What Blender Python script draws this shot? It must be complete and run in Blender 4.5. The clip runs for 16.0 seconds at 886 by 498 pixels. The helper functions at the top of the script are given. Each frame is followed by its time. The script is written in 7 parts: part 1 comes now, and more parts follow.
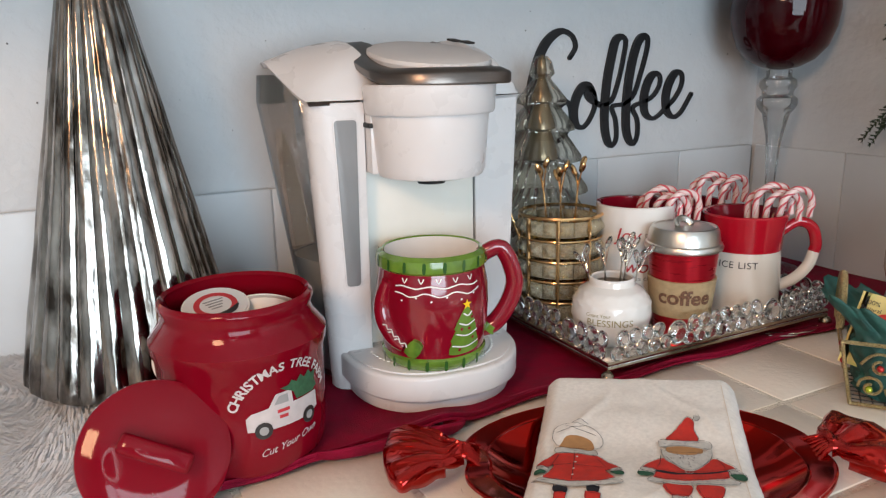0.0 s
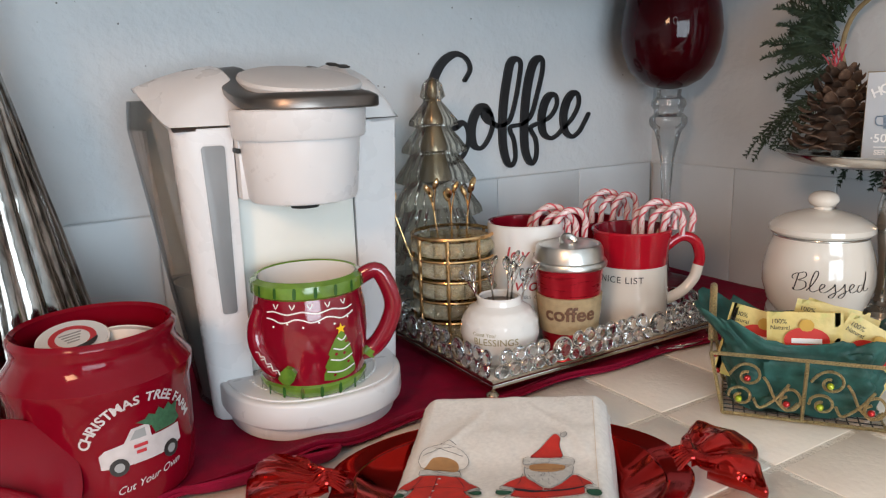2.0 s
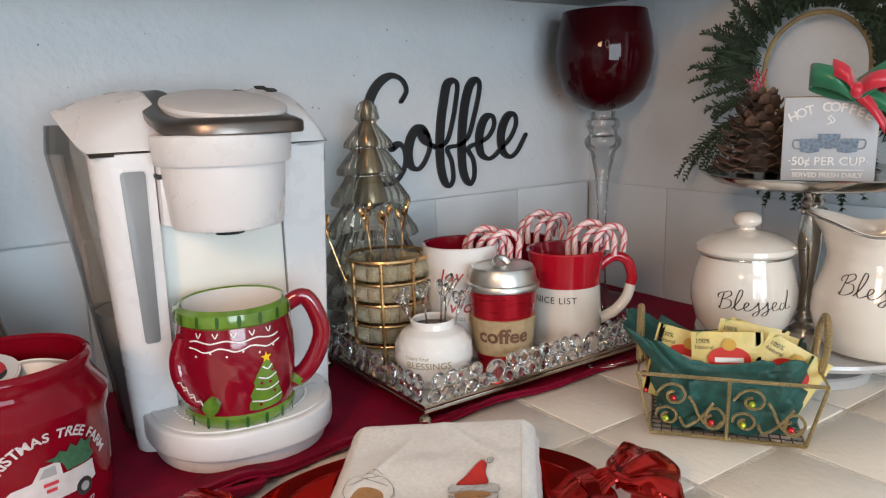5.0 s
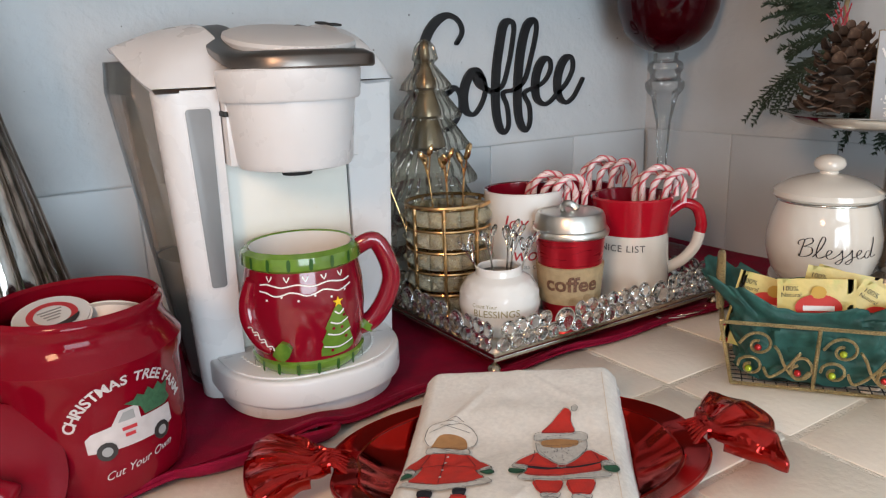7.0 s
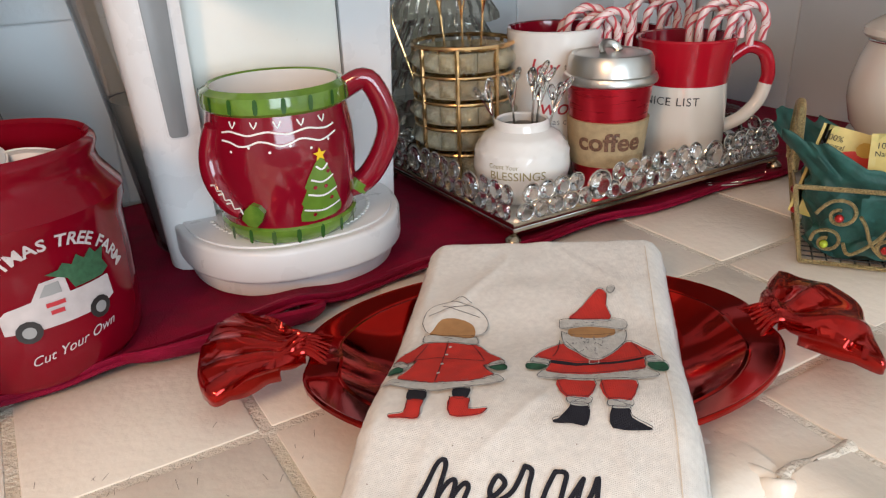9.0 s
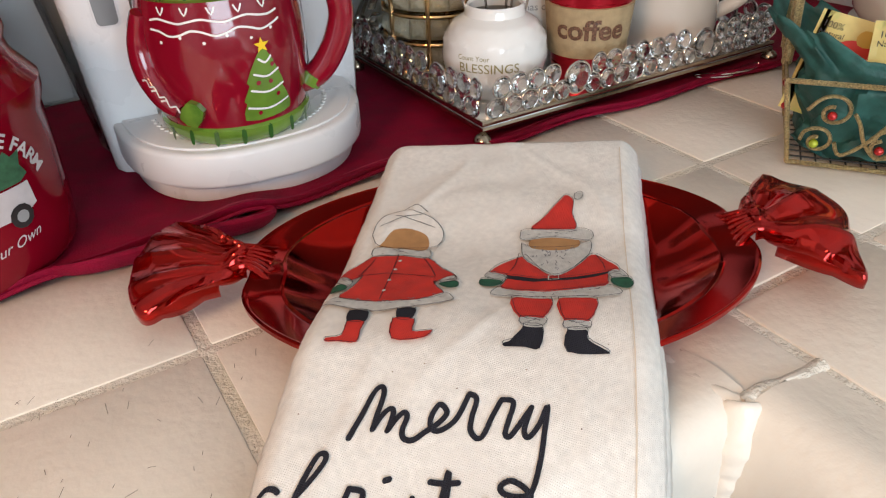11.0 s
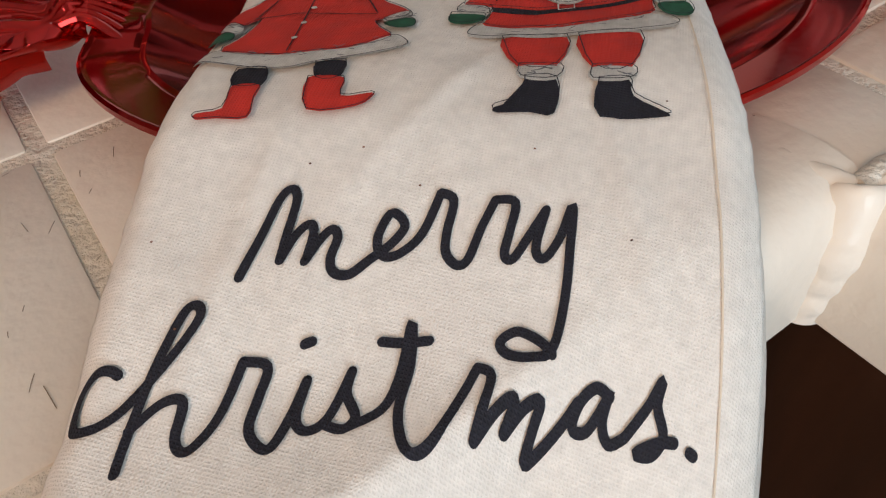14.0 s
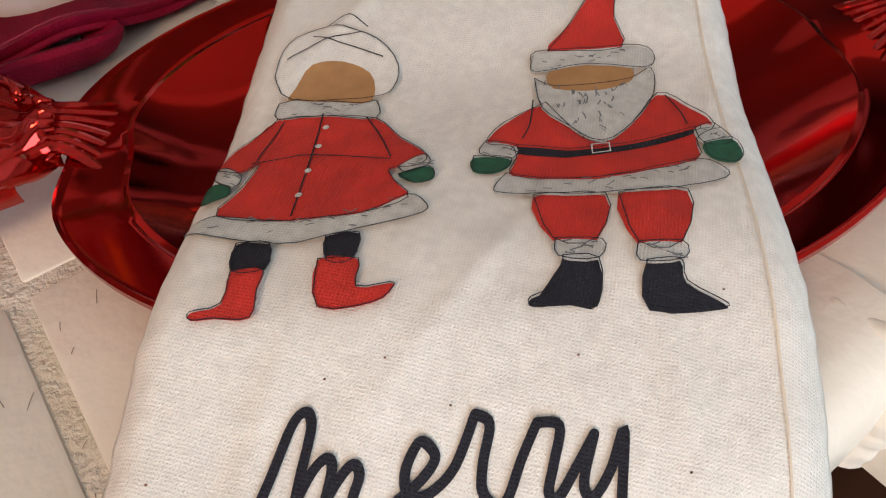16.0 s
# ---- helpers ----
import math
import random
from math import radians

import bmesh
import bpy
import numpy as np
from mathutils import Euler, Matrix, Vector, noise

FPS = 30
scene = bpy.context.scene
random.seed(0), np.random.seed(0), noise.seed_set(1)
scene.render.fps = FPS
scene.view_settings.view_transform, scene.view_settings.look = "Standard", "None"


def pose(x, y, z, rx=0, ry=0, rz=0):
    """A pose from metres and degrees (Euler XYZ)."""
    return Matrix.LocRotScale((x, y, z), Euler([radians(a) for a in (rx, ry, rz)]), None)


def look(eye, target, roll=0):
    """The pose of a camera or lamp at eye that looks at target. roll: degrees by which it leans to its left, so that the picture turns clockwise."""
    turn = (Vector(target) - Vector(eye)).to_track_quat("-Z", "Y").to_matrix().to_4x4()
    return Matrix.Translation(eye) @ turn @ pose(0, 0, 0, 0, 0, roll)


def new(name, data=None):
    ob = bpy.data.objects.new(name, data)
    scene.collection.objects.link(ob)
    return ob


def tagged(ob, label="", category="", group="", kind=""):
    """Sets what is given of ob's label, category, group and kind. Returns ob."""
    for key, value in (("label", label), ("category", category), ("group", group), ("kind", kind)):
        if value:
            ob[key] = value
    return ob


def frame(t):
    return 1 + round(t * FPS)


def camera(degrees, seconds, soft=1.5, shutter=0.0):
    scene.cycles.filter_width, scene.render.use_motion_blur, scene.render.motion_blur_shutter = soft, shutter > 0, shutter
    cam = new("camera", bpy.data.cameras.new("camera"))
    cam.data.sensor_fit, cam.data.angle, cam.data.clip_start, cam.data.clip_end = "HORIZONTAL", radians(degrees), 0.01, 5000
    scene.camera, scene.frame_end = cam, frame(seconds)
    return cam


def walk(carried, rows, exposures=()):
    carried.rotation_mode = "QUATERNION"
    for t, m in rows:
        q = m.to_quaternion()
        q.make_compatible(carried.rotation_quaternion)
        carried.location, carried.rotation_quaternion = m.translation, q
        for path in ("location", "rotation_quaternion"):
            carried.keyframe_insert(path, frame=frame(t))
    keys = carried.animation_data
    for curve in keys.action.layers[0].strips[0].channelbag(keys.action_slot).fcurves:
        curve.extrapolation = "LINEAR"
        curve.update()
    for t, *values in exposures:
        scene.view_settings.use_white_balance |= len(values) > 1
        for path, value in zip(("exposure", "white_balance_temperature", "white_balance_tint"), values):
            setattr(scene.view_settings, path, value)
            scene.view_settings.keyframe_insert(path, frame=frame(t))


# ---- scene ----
cam = camera(63.0, 16.0, soft=1.2)
PATH = [
    (0, (-0.19, -0.393, 0.295), (0.687, 1.339, -0.185), -1.3),
    (0.5, (-0.176, -0.406, 0.296), (0.729, 1.318, -0.164), -1.4),
    (1, (-0.161, -0.414, 0.295), (0.778, 1.294, -0.151), -1.7),
    (1.5, (-0.146, -0.419, 0.294), (0.829, 1.27, -0.144), -1.8),
    (2, (-0.134, -0.423, 0.295), (0.874, 1.25, -0.134), -1.9),
    (2.5, (-0.129, -0.421, 0.298), (0.914, 1.233, -0.121), -1.9),
    (3, (-0.122, -0.424, 0.302), (0.953, 1.212, -0.11), -1.8),
    (3.5, (-0.115, -0.43, 0.303), (0.984, 1.192, -0.098), -1.8),
    (4, (-0.112, -0.434, 0.303), (1.008, 1.177, -0.088), -1.7),
    (6.5, (-0.122, -0.413, 0.3), (0.965, 1.205, -0.145), -2.1),
    (7, (-0.135, -0.39, 0.285), (0.91, 1.239, -0.217), -2.1),
    (7.5, (-0.131, -0.371, 0.27), (0.874, 1.26, -0.303), -2.1),
    (8, (-0.113, -0.347, 0.255), (0.861, 1.275, -0.396), -2.1),
    (8.5, (-0.091, -0.323, 0.244), (0.853, 1.28, -0.493), -2.1),
    (9, (-0.072, -0.31, 0.236), (0.848, 1.264, -0.586), -2.2),
    (11.5, (-0.028, -0.283, 0.222), (0.814, 1.118, -0.93), -2.4),
    (12, (-0.017, -0.267, 0.205), (0.816, 1.077, -1.02), -2.7),
    (12.5, (-0.01, -0.251, 0.189), (0.8, 1.031, -1.115), -3.2),
    (13, (-0.004, -0.241, 0.172), (0.777, 0.981, -1.206), -3.4),
    (13.5, (0.005, -0.233, 0.154), (0.757, 0.939, -1.281), -3.5),
    (14, (0.007, -0.224, 0.144), (0.734, 0.909, -1.335), -3.7),
    (14.5, (0.008, -0.22, 0.137), (0.724, 0.89, -1.365), -3.7),
    (15, (0.01, -0.21, 0.152), (0.722, 0.884, -1.363), -3.6),
    (15.5, (0.02, -0.194, 0.16), (0.727, 0.881, -1.371), -3.6),
    (16, (0.031, -0.176, 0.164), (0.747, 0.88, -1.376), -3.3),
]
walk(cam, [(t, look(eye, target, roll)) for t, eye, target, roll in PATH],
     exposures=[(0.0, -0.06), (9.0, -0.06), (11.5, 0.0), (12.5, -0.12), (13.5, -0.38), (14.5, -0.40), (15.2, -0.26), (16.0, -0.10)])

# ---- world and lights ----
world = bpy.data.worlds.new("kitchen_daylight")
scene.world = world
world.use_nodes = True
world.node_tree.nodes["Background"].inputs[0].default_value = (0.62, 0.72, 0.85, 1)
world.node_tree.nodes["Background"].inputs[1].default_value = 0.35


def area_lamp(name, eye, target, size, size_y, power, color):
    data = bpy.data.lights.new(name, "AREA")
    data.shape, data.size, data.size_y, data.energy, data.color = "RECTANGLE", size, size_y, power, color
    ob = new(name, data)
    ob.matrix_world = look(eye, target)
    return ob


area_lamp("window_light", (-0.55, -2.60, 0.36), (0.40, 0.1, 0.16), 1.5, 1.1, 52, (0.75, 0.89, 1.0))
# unseen warm lamp beside the counter, added to warm its left front; no fixture
area_lamp("warm_counter_fill", (-0.82, -0.66, 0.74), (-0.02, -0.06, 0.0), 0.26, 0.26, 7.5, (1.0, 0.58, 0.33))

# ---- materials ----


def mat(name, color, rough=0.5, metal=0.0, vary=0.08, scale=30.0, bump=0.0, bump_scale=200.0, coat=0.0, trans=0.0,
        ior=1.45, second=None, second_scale=6.0, second_at=0.55, rand=0.0, sheen=0.0, stretch=(1, 1, 1), alpha=1.0, spec=0.5):
    m = bpy.data.materials.new(name)
    m.use_nodes = True
    n, l = m.node_tree.nodes, m.node_tree.links
    b = n["Principled BSDF"]
    tc = n.new("ShaderNodeTexCoord")
    mp = n.new("ShaderNodeMapping")
    mp.inputs["Scale"].default_value = stretch
    l.new(tc.outputs["Object"], mp.inputs[0])
    grain = n.new("ShaderNodeTexNoise")
    grain.inputs["Scale"].default_value, grain.inputs["Detail"].default_value = scale, 5
    l.new(mp.outputs[0], grain.inputs["Vector"])
    ramp = n.new("ShaderNodeMapRange")
    ramp.inputs[1].default_value, ramp.inputs[2].default_value = 0.3, 0.7
    ramp.inputs[3].default_value, ramp.inputs[4].default_value = 1 - vary, 1 + vary
    l.new(grain.outputs[0], ramp.inputs[0])
    mul = n.new("ShaderNodeMix")
    mul.data_type, mul.blend_type = "RGBA", "MULTIPLY"
    mul.inputs[0].default_value = 1
    mul.inputs[6].default_value = (*color, 1)
    l.new(ramp.outputs[0], mul.inputs[7])
    out = mul.outputs[2]
    if second:
        big = n.new("ShaderNodeTexNoise")
        big.inputs["Scale"].default_value, big.inputs["Detail"].default_value = second_scale, 4
        l.new(mp.outputs[0], big.inputs["Vector"])
        r2 = n.new("ShaderNodeMapRange")
        r2.inputs[1].default_value, r2.inputs[2].default_value = second_at, second_at + 0.16
        l.new(big.outputs[0], r2.inputs[0])
        mix = n.new("ShaderNodeMix")
        mix.data_type = "RGBA"
        mix.inputs[7].default_value = (*second, 1)
        l.new(r2.outputs[0], mix.inputs[0])
        l.new(out, mix.inputs[6])
        out = mix.outputs[2]
    if rand:
        info = n.new("ShaderNodeObjectInfo")
        r3 = n.new("ShaderNodeMapRange")
        r3.inputs[3].default_value, r3.inputs[4].default_value = 1 - rand, 1 + rand
        l.new(info.outputs["Random"], r3.inputs[0])
        m3 = n.new("ShaderNodeMix")
        m3.data_type, m3.blend_type = "RGBA", "MULTIPLY"
        m3.inputs[0].default_value = 1
        l.new(out, m3.inputs[6])
        l.new(r3.outputs[0], m3.inputs[7])
        out = m3.outputs[2]
    l.new(out, b.inputs["Base Color"])
    rr = n.new("ShaderNodeMapRange")
    rr.inputs[3].default_value, rr.inputs[4].default_value = max(0.0, rough * 0.85), min(1.0, rough * 1.15)
    l.new(grain.outputs[0], rr.inputs[0])
    l.new(rr.outputs[0], b.inputs["Roughness"])
    b.inputs["Metallic"].default_value = metal
    b.inputs["Coat Weight"].default_value, b.inputs["Coat Roughness"].default_value = coat, 0.05
    b.inputs["Transmission Weight"].default_value, b.inputs["IOR"].default_value = trans, ior
    b.inputs["Sheen Weight"].default_value = sheen
    b.inputs["Specular IOR Level"].default_value = spec
    b.inputs["Alpha"].default_value = alpha
    if bump:
        fine = n.new("ShaderNodeTexNoise")
        fine.inputs["Scale"].default_value, fine.inputs["Detail"].default_value = bump_scale, 3
        l.new(mp.outputs[0], fine.inputs["Vector"])
        bp = n.new("ShaderNodeBump")
        bp.inputs["Strength"].default_value, bp.inputs["Distance"].default_value = bump, 0.002
        l.new(fine.outputs[0], bp.inputs["Height"])
        l.new(bp.outputs[0], b.inputs["Normal"])
    return m


def clear_glass(name, tint, strength=0.85, rough=0.02):
    """Thin glass: mostly see-through, with a gloss that grows towards grazing angles."""
    m = bpy.data.materials.new(name)
    m.use_nodes = True
    n, l = m.node_tree.nodes, m.node_tree.links
    n.remove(n["Principled BSDF"])
    see, gloss, mix, fres = (n.new(k) for k in ("ShaderNodeBsdfTransparent", "ShaderNodeBsdfGlossy", "ShaderNodeMixShader", "ShaderNodeFresnel"))
    see.inputs[0].default_value = (*tint, 1)
    gloss.inputs["Roughness"].default_value = rough
    fres.inputs[0].default_value = 1.5
    add = n.new("ShaderNodeMath")
    add.operation = "MULTIPLY_ADD"
    add.inputs[1].default_value, add.inputs[2].default_value = strength, 0.03
    l.new(fres.outputs[0], add.inputs[0])
    l.new(add.outputs[0], mix.inputs[0])
    l.new(see.outputs[0], mix.inputs[1])
    l.new(gloss.outputs[0], mix.inputs[2])
    l.new(mix.outputs[0], n["Material Output"].inputs[0])
    return m


WALL = mat("painted_wall", (0.62, 0.645, 0.665), 0.5, vary=0.04, scale=9, bump=0.9, bump_scale=75, second=(0.54, 0.58, 0.61), second_scale=3, second_at=0.6)
WALL_TILE = mat("painted_wall_tile", (0.62, 0.66, 0.69), 0.35, vary=0.03, scale=12, bump=0.2, bump_scale=45, rand=0.03)
TILE = mat("cream_tile", (0.86, 0.795, 0.70), 0.33, vary=0.05, scale=14, bump=0.25, bump_scale=150, second=(0.76, 0.68, 0.55), second_scale=22, second_at=0.72, rand=0.03, coat=0.05)
GROUT = mat("painted_grout", (0.78, 0.73, 0.64), 0.7, vary=0.08, scale=160, bump=0.9, bump_scale=420, second=(0.66, 0.57, 0.42), second_scale=9, second_at=0.55)
CUT = mat("knife_scratch", (0.20, 0.15, 0.10), 0.8)
CABINET = mat("dark_walnut", (0.045, 0.018, 0.009), 0.35, vary=0.5, scale=25, stretch=(1, 1, 0.08), bump=0.2, bump_scale=80, coat=0.3)
CAB_WHITE = mat("cabinet_paint", (0.62, 0.60, 0.57), 0.5, vary=0.03)
RUNNER = mat("burgundy_cloth", (0.23, 0.002, 0.026), 0.7, vary=0.22, scale=60, bump=0.45, bump_scale=900, second=(0.17, 0.002, 0.018), second_scale=16, spec=0.2)
STITCH = mat("burgundy_thread", (0.32, 0.02, 0.06), 0.6)
WHITE_PLASTIC = mat("white_plastic", (0.70, 0.69, 0.695), 0.28, vary=0.015, bump=0.06, bump_scale=900)
CREAM_PLASTIC = mat("yellowed_plastic", (0.78, 0.77, 0.71), 0.35, vary=0.02, second=(0.58, 0.50, 0.32), second_scale=130, second_at=0.74)
GREY_LID = mat("grey_plastic", (0.60, 0.58, 0.57), 0.38, vary=0.02, bump=0.05, bump_scale=900)
STEEL = mat("brushed_steel", (0.19, 0.165, 0.150), 0.34, 1.0, vary=0.08, scale=40, stretch=(1, 1, 12))
DARK = mat("dark_gap", (0.02, 0.02, 0.02), 0.6)
SMOKE = clear_glass("smoked_plastic", (0.87, 0.885, 0.89), 0.8, 0.05)
WATER = mat("tank_water", (0.46, 0.48, 0.49), 0.12, vary=0.06, scale=20, coat=0.3)
WINDOW_GREY = mat("grey_window", (0.24, 0.25, 0.26), 0.35, vary=0.2, scale=18, stretch=(1, 1, 0.3))
RED_GLAZE = mat("red_glaze", (0.18, 0.002, 0.010), 0.07, vary=0.08, scale=8, spec=0.30, bump=0.05, bump_scale=30)
MUG_RED = mat("dark_red_glaze", (0.22, 0.004, 0.016), 0.12, vary=0.1, scale=12, coat=0.8, bump=0.12, bump_scale=60)
BRIGHT_RED = mat("bright_red_glaze", (0.42, 0.006, 0.018), 0.15, vary=0.06, coat=0.6)
GREEN_GLAZE = mat("leaf_green_glaze", (0.125, 0.235, 0.030), 0.16, vary=0.25, scale=60, coat=0.6, second=(0.05, 0.15, 0.02), second_scale=45, second_at=0.62)
DARK_GREEN = mat("dark_green_glaze", (0.03, 0.10, 0.02), 0.2, coat=0.5)
WHITE_GLAZE = mat("white_glaze", (0.80, 0.78, 0.75), 0.10, vary=0.02, coat=0.6, bump=0.03, bump_scale=40)
CREAM_GLAZE = mat("cream_glaze", (0.80, 0.74, 0.66), 0.10, vary=0.03, scale=10, coat=0.7, bump=0.03, bump_scale=30)
YELLOW = mat("yellow_glaze", (0.85, 0.55, 0.02), 0.2, coat=0.4)
PRINT_WHITE = mat("white_print", (0.78, 0.76, 0.74), 0.4)
PRINT_JAR = mat("worn_white_print", (0.55, 0.50, 0.50), 0.35, vary=0.12, scale=90)
PRINT_RED = mat("red_print", (0.45, 0.03, 0.04), 0.5)
PRINT_BLACK = mat("black_print", (0.025, 0.022, 0.022), 0.5)
PRINT_GREY = mat("grey_print", (0.30, 0.30, 0.30), 0.5)
PRINT_OLIVE = mat("olive_print", (0.28, 0.24, 0.10), 0.5)
PRINT_GREEN = mat("green_print", (0.035, 0.11, 0.055), 0.5, vary=0.3, scale=300)
SILVER = mat("mercury_glass", (0.36, 0.34, 0.315), 0.15, 1.0, vary=0.45, scale=75, second=(0.06, 0.05, 0.042), second_scale=46, second_at=0.47, bump=0.7, bump_scale=55, stretch=(1, 1, 0.35))
CHROME = mat("aged_silver", (0.60, 0.57, 0.53), 0.16, 1.0, vary=0.12, scale=60, second=(0.35, 0.31, 0.27), second_scale=25, second_at=0.62)
SATIN_SILVER = mat("satin_silver_lid", (0.62, 0.60, 0.56), 0.33, 1.0, vary=0.04)
GOLD = mat("brushed_gold", (0.78, 0.50, 0.24), 0.2, 1.0, vary=0.12, scale=80)
GLITTER_GOLD = mat("gold_glitter", (0.48, 0.36, 0.18), 0.3, 1.0, vary=0.5, scale=900, bump=0.9, bump_scale=1500)
BRONZE = mat("bronze_frame", (0.42, 0.34, 0.25), 0.25, 1.0, vary=0.15, scale=120)
CRYSTAL = mat("cut_crystal", (0.96, 0.955, 0.945), 0.01, vary=0.05, scale=400, trans=1.0, ior=1.62)
GOLD_CRYSTAL = mat("champagne_crystal", (0.95, 0.87, 0.66), 0.01, vary=0.1, scale=160, trans=0.76, ior=1.55, rand=0.12)
TREE_GLASS = clear_glass("smoky_glass", (0.88, 0.85, 0.78), 0.8, 0.04)
WARM_GLASS = clear_glass("champagne_glass", (0.86, 0.76, 0.55), 0.9, 0.05)
LINER = mat("champagne_lining", (0.27, 0.22, 0.155), 0.22, 0.45, vary=0.25, scale=50, second=(0.16, 0.125, 0.085), second_scale=60)
CLEAR = clear_glass("clear_glass", (0.98, 0.99, 0.99), 0.85, 0.0)
WINE = mat("wine_red_glass", (0.030, 0.0005, 0.002), 0.05, vary=0.2, scale=10, spec=0.32)
BLACK_SIGN = mat("black_painted_metal", (0.014, 0.014, 0.016), 0.45, vary=0.15, scale=50)
CANDY = mat("candy_cane_white", (0.80, 0.62, 0.60), 0.25, vary=0.05, coat=0.5)
CANDY_RED = mat("candy_cane_pink_red", (0.62, 0.10, 0.12), 0.25, vary=0.15, scale=90, coat=0.5)
KRAFT = mat("kraft_paper", (0.40, 0.29, 0.16), 0.85, vary=0.12, scale=160, bump=0.2, bump_scale=500)
RED_FOIL = mat("red_foil", (0.42, 0.008, 0.02), 0.28, 0.55, vary=0.1, scale=30, stretch=(1, 1, 8))
BROWN_PRINT = mat("brown_print", (0.15, 0.07, 0.04), 0.45, vary=0.7, scale=900)
RED_MIRROR = mat("red_metallic_plastic", (0.40, 0.007, 0.003), 0.10, 1.0, vary=0.15, scale=14, coat=0.12, bump=0.03, bump_scale=60)
RED_ACRYLIC = mat("red_acrylic", (0.62, 0.012, 0.005), 0.04, 0.45, vary=0.2, scale=20, trans=0.92, ior=1.46)
LINEN = mat("natural_cotton", (0.80, 0.765, 0.715), 0.9, vary=0.07, scale=300, bump=0.22, bump_scale=1900, second=(0.79, 0.748, 0.70), second_scale=18, second_at=0.60)


def weave(m, period, strength, turn):
    """Adds the relief and faint tone of crossing threads to a cloth material."""
    n, l = m.node_tree.nodes, m.node_tree.links
    b = n["Principled BSDF"]
    tc, mp = n.new("ShaderNodeTexCoord"), n.new("ShaderNodeMapping")
    mp.inputs["Rotation"].default_value = (0, 0, radians(turn))
    l.new(tc.outputs["Object"], mp.inputs[0])
    waves = []
    for axis in ("X", "Y"):
        w = n.new("ShaderNodeTexWave")
        w.bands_direction = axis
        w.inputs["Scale"].default_value, w.inputs["Distortion"].default_value = 0.314 / period, 1.2
        w.inputs["Detail"].default_value, w.inputs["Detail Scale"].default_value = 1.0, 0.4
        l.new(mp.outputs[0], w.inputs["Vector"])
        waves.append(w)
    add = n.new("ShaderNodeMath")
    add.operation = "MAXIMUM"
    l.new(waves[0].outputs["Fac"], add.inputs[0])
    l.new(waves[1].outputs["Fac"], add.inputs[1])
    bp = n.new("ShaderNodeBump")
    bp.inputs["Strength"].default_value, bp.inputs["Distance"].default_value = strength, 0.0004
    l.new(add.outputs[0], bp.inputs["Height"])
    if b.inputs["Normal"].links:
        l.new(b.inputs["Normal"].links[0].from_socket, bp.inputs["Normal"])
    l.new(bp.outputs[0], b.inputs["Normal"])
    tone = n.new("ShaderNodeMapRange")
    tone.inputs[3].default_value, tone.inputs[4].default_value = 0.955, 1.01
    l.new(add.outputs[0], tone.inputs[0])
    mul = n.new("ShaderNodeMix")
    mul.data_type, mul.blend_type = "RGBA", "MULTIPLY"
    mul.inputs[0].default_value = 1
    l.new(b.inputs["Base Color"].links[0].from_socket, mul.inputs[6])
    l.new(tone.outputs[0], mul.inputs[7])
    l.new(mul.outputs[2], b.inputs["Base Color"])


weave(LINEN, 0.0008, 0.3, 49)
INK = mat("black_fabric_ink", (0.012, 0.012, 0.020), 0.85, vary=0.3, scale=600)
INK_RED = mat("red_fabric_ink", (0.56, 0.030, 0.020), 0.85, vary=0.16, scale=120, second=(0.46, 0.03, 0.025), second_scale=70, second_at=0.55)
INK_WHITE = mat("pale_grey_fabric_ink", (0.56, 0.55, 0.52), 0.9, vary=0.14, scale=300, second=(0.38, 0.37, 0.36), second_scale=260, second_at=0.66)
INK_GREY = mat("grey_fabric_ink", (0.16, 0.16, 0.17), 0.9, vary=0.2, scale=300)
INK_TAN = mat("tan_fabric_ink", (0.42, 0.22, 0.09), 0.9, vary=0.12, scale=160)
INK_GREEN = mat("green_fabric_ink", (0.02, 0.10, 0.055), 0.9, vary=0.3, scale=300)
for cloth_ink in (INK, INK_RED, INK_WHITE):
    weave(cloth_ink, 0.0008, 0.5, 49)
FUR = mat("white_fur", (0.66, 0.68, 0.71), 0.85, vary=0.1, sheen=0.4)
TEAL_CLOTH = mat("dark_green_tissue", (0.018, 0.085, 0.072), 0.6, vary=0.35, scale=70, bump=0.4, bump_scale=200, second=(0.012, 0.055, 0.045), second_scale=45, second_at=0.52)
RED_BEAD = mat("red_bead", (0.50, 0.01, 0.01), 0.08, 0.6, coat=0.8)
LIME_BEAD = mat("lime_bead", (0.42, 0.50, 0.02), 0.08, 0.5, coat=0.8)
SACHET = mat("tea_sachet_paper", (0.66, 0.53, 0.19), 0.4, vary=0.12, scale=60, second=(0.42, 0.50, 0.14), second_scale=40, second_at=0.55, bump=0.3, bump_scale=120)
SACHET_RED = mat("sachet_red_print", (0.55, 0.03, 0.02), 0.4)
SACHET_OCHRE = mat("sachet_ochre_print", (0.55, 0.33, 0.05), 0.4)
CONE_SCALE = mat("pine_cone_scale", (0.070, 0.040, 0.026), 0.75, vary=0.4, scale=120, rand=0.55, second=(0.16, 0.10, 0.065), second_scale=90, second_at=0.6)
NEEDLE = mat("evergreen_needle", (0.028, 0.048, 0.026), 0.7, vary=0.4, scale=60)
TWIG = mat("brown_twig", (0.16, 0.10, 0.05), 0.8, vary=0.3, scale=90)
GOLD_HOOP = mat("wooden_hoop", (0.24, 0.175, 0.085), 0.5, vary=0.25, scale=60)
BOARD = mat("pale_sign_board", (0.46, 0.48, 0.51), 0.5, vary=0.03)
BOARD_EDGE = mat("raw_board_edge", (0.36, 0.29, 0.20), 0.7, vary=0.2, scale=80)
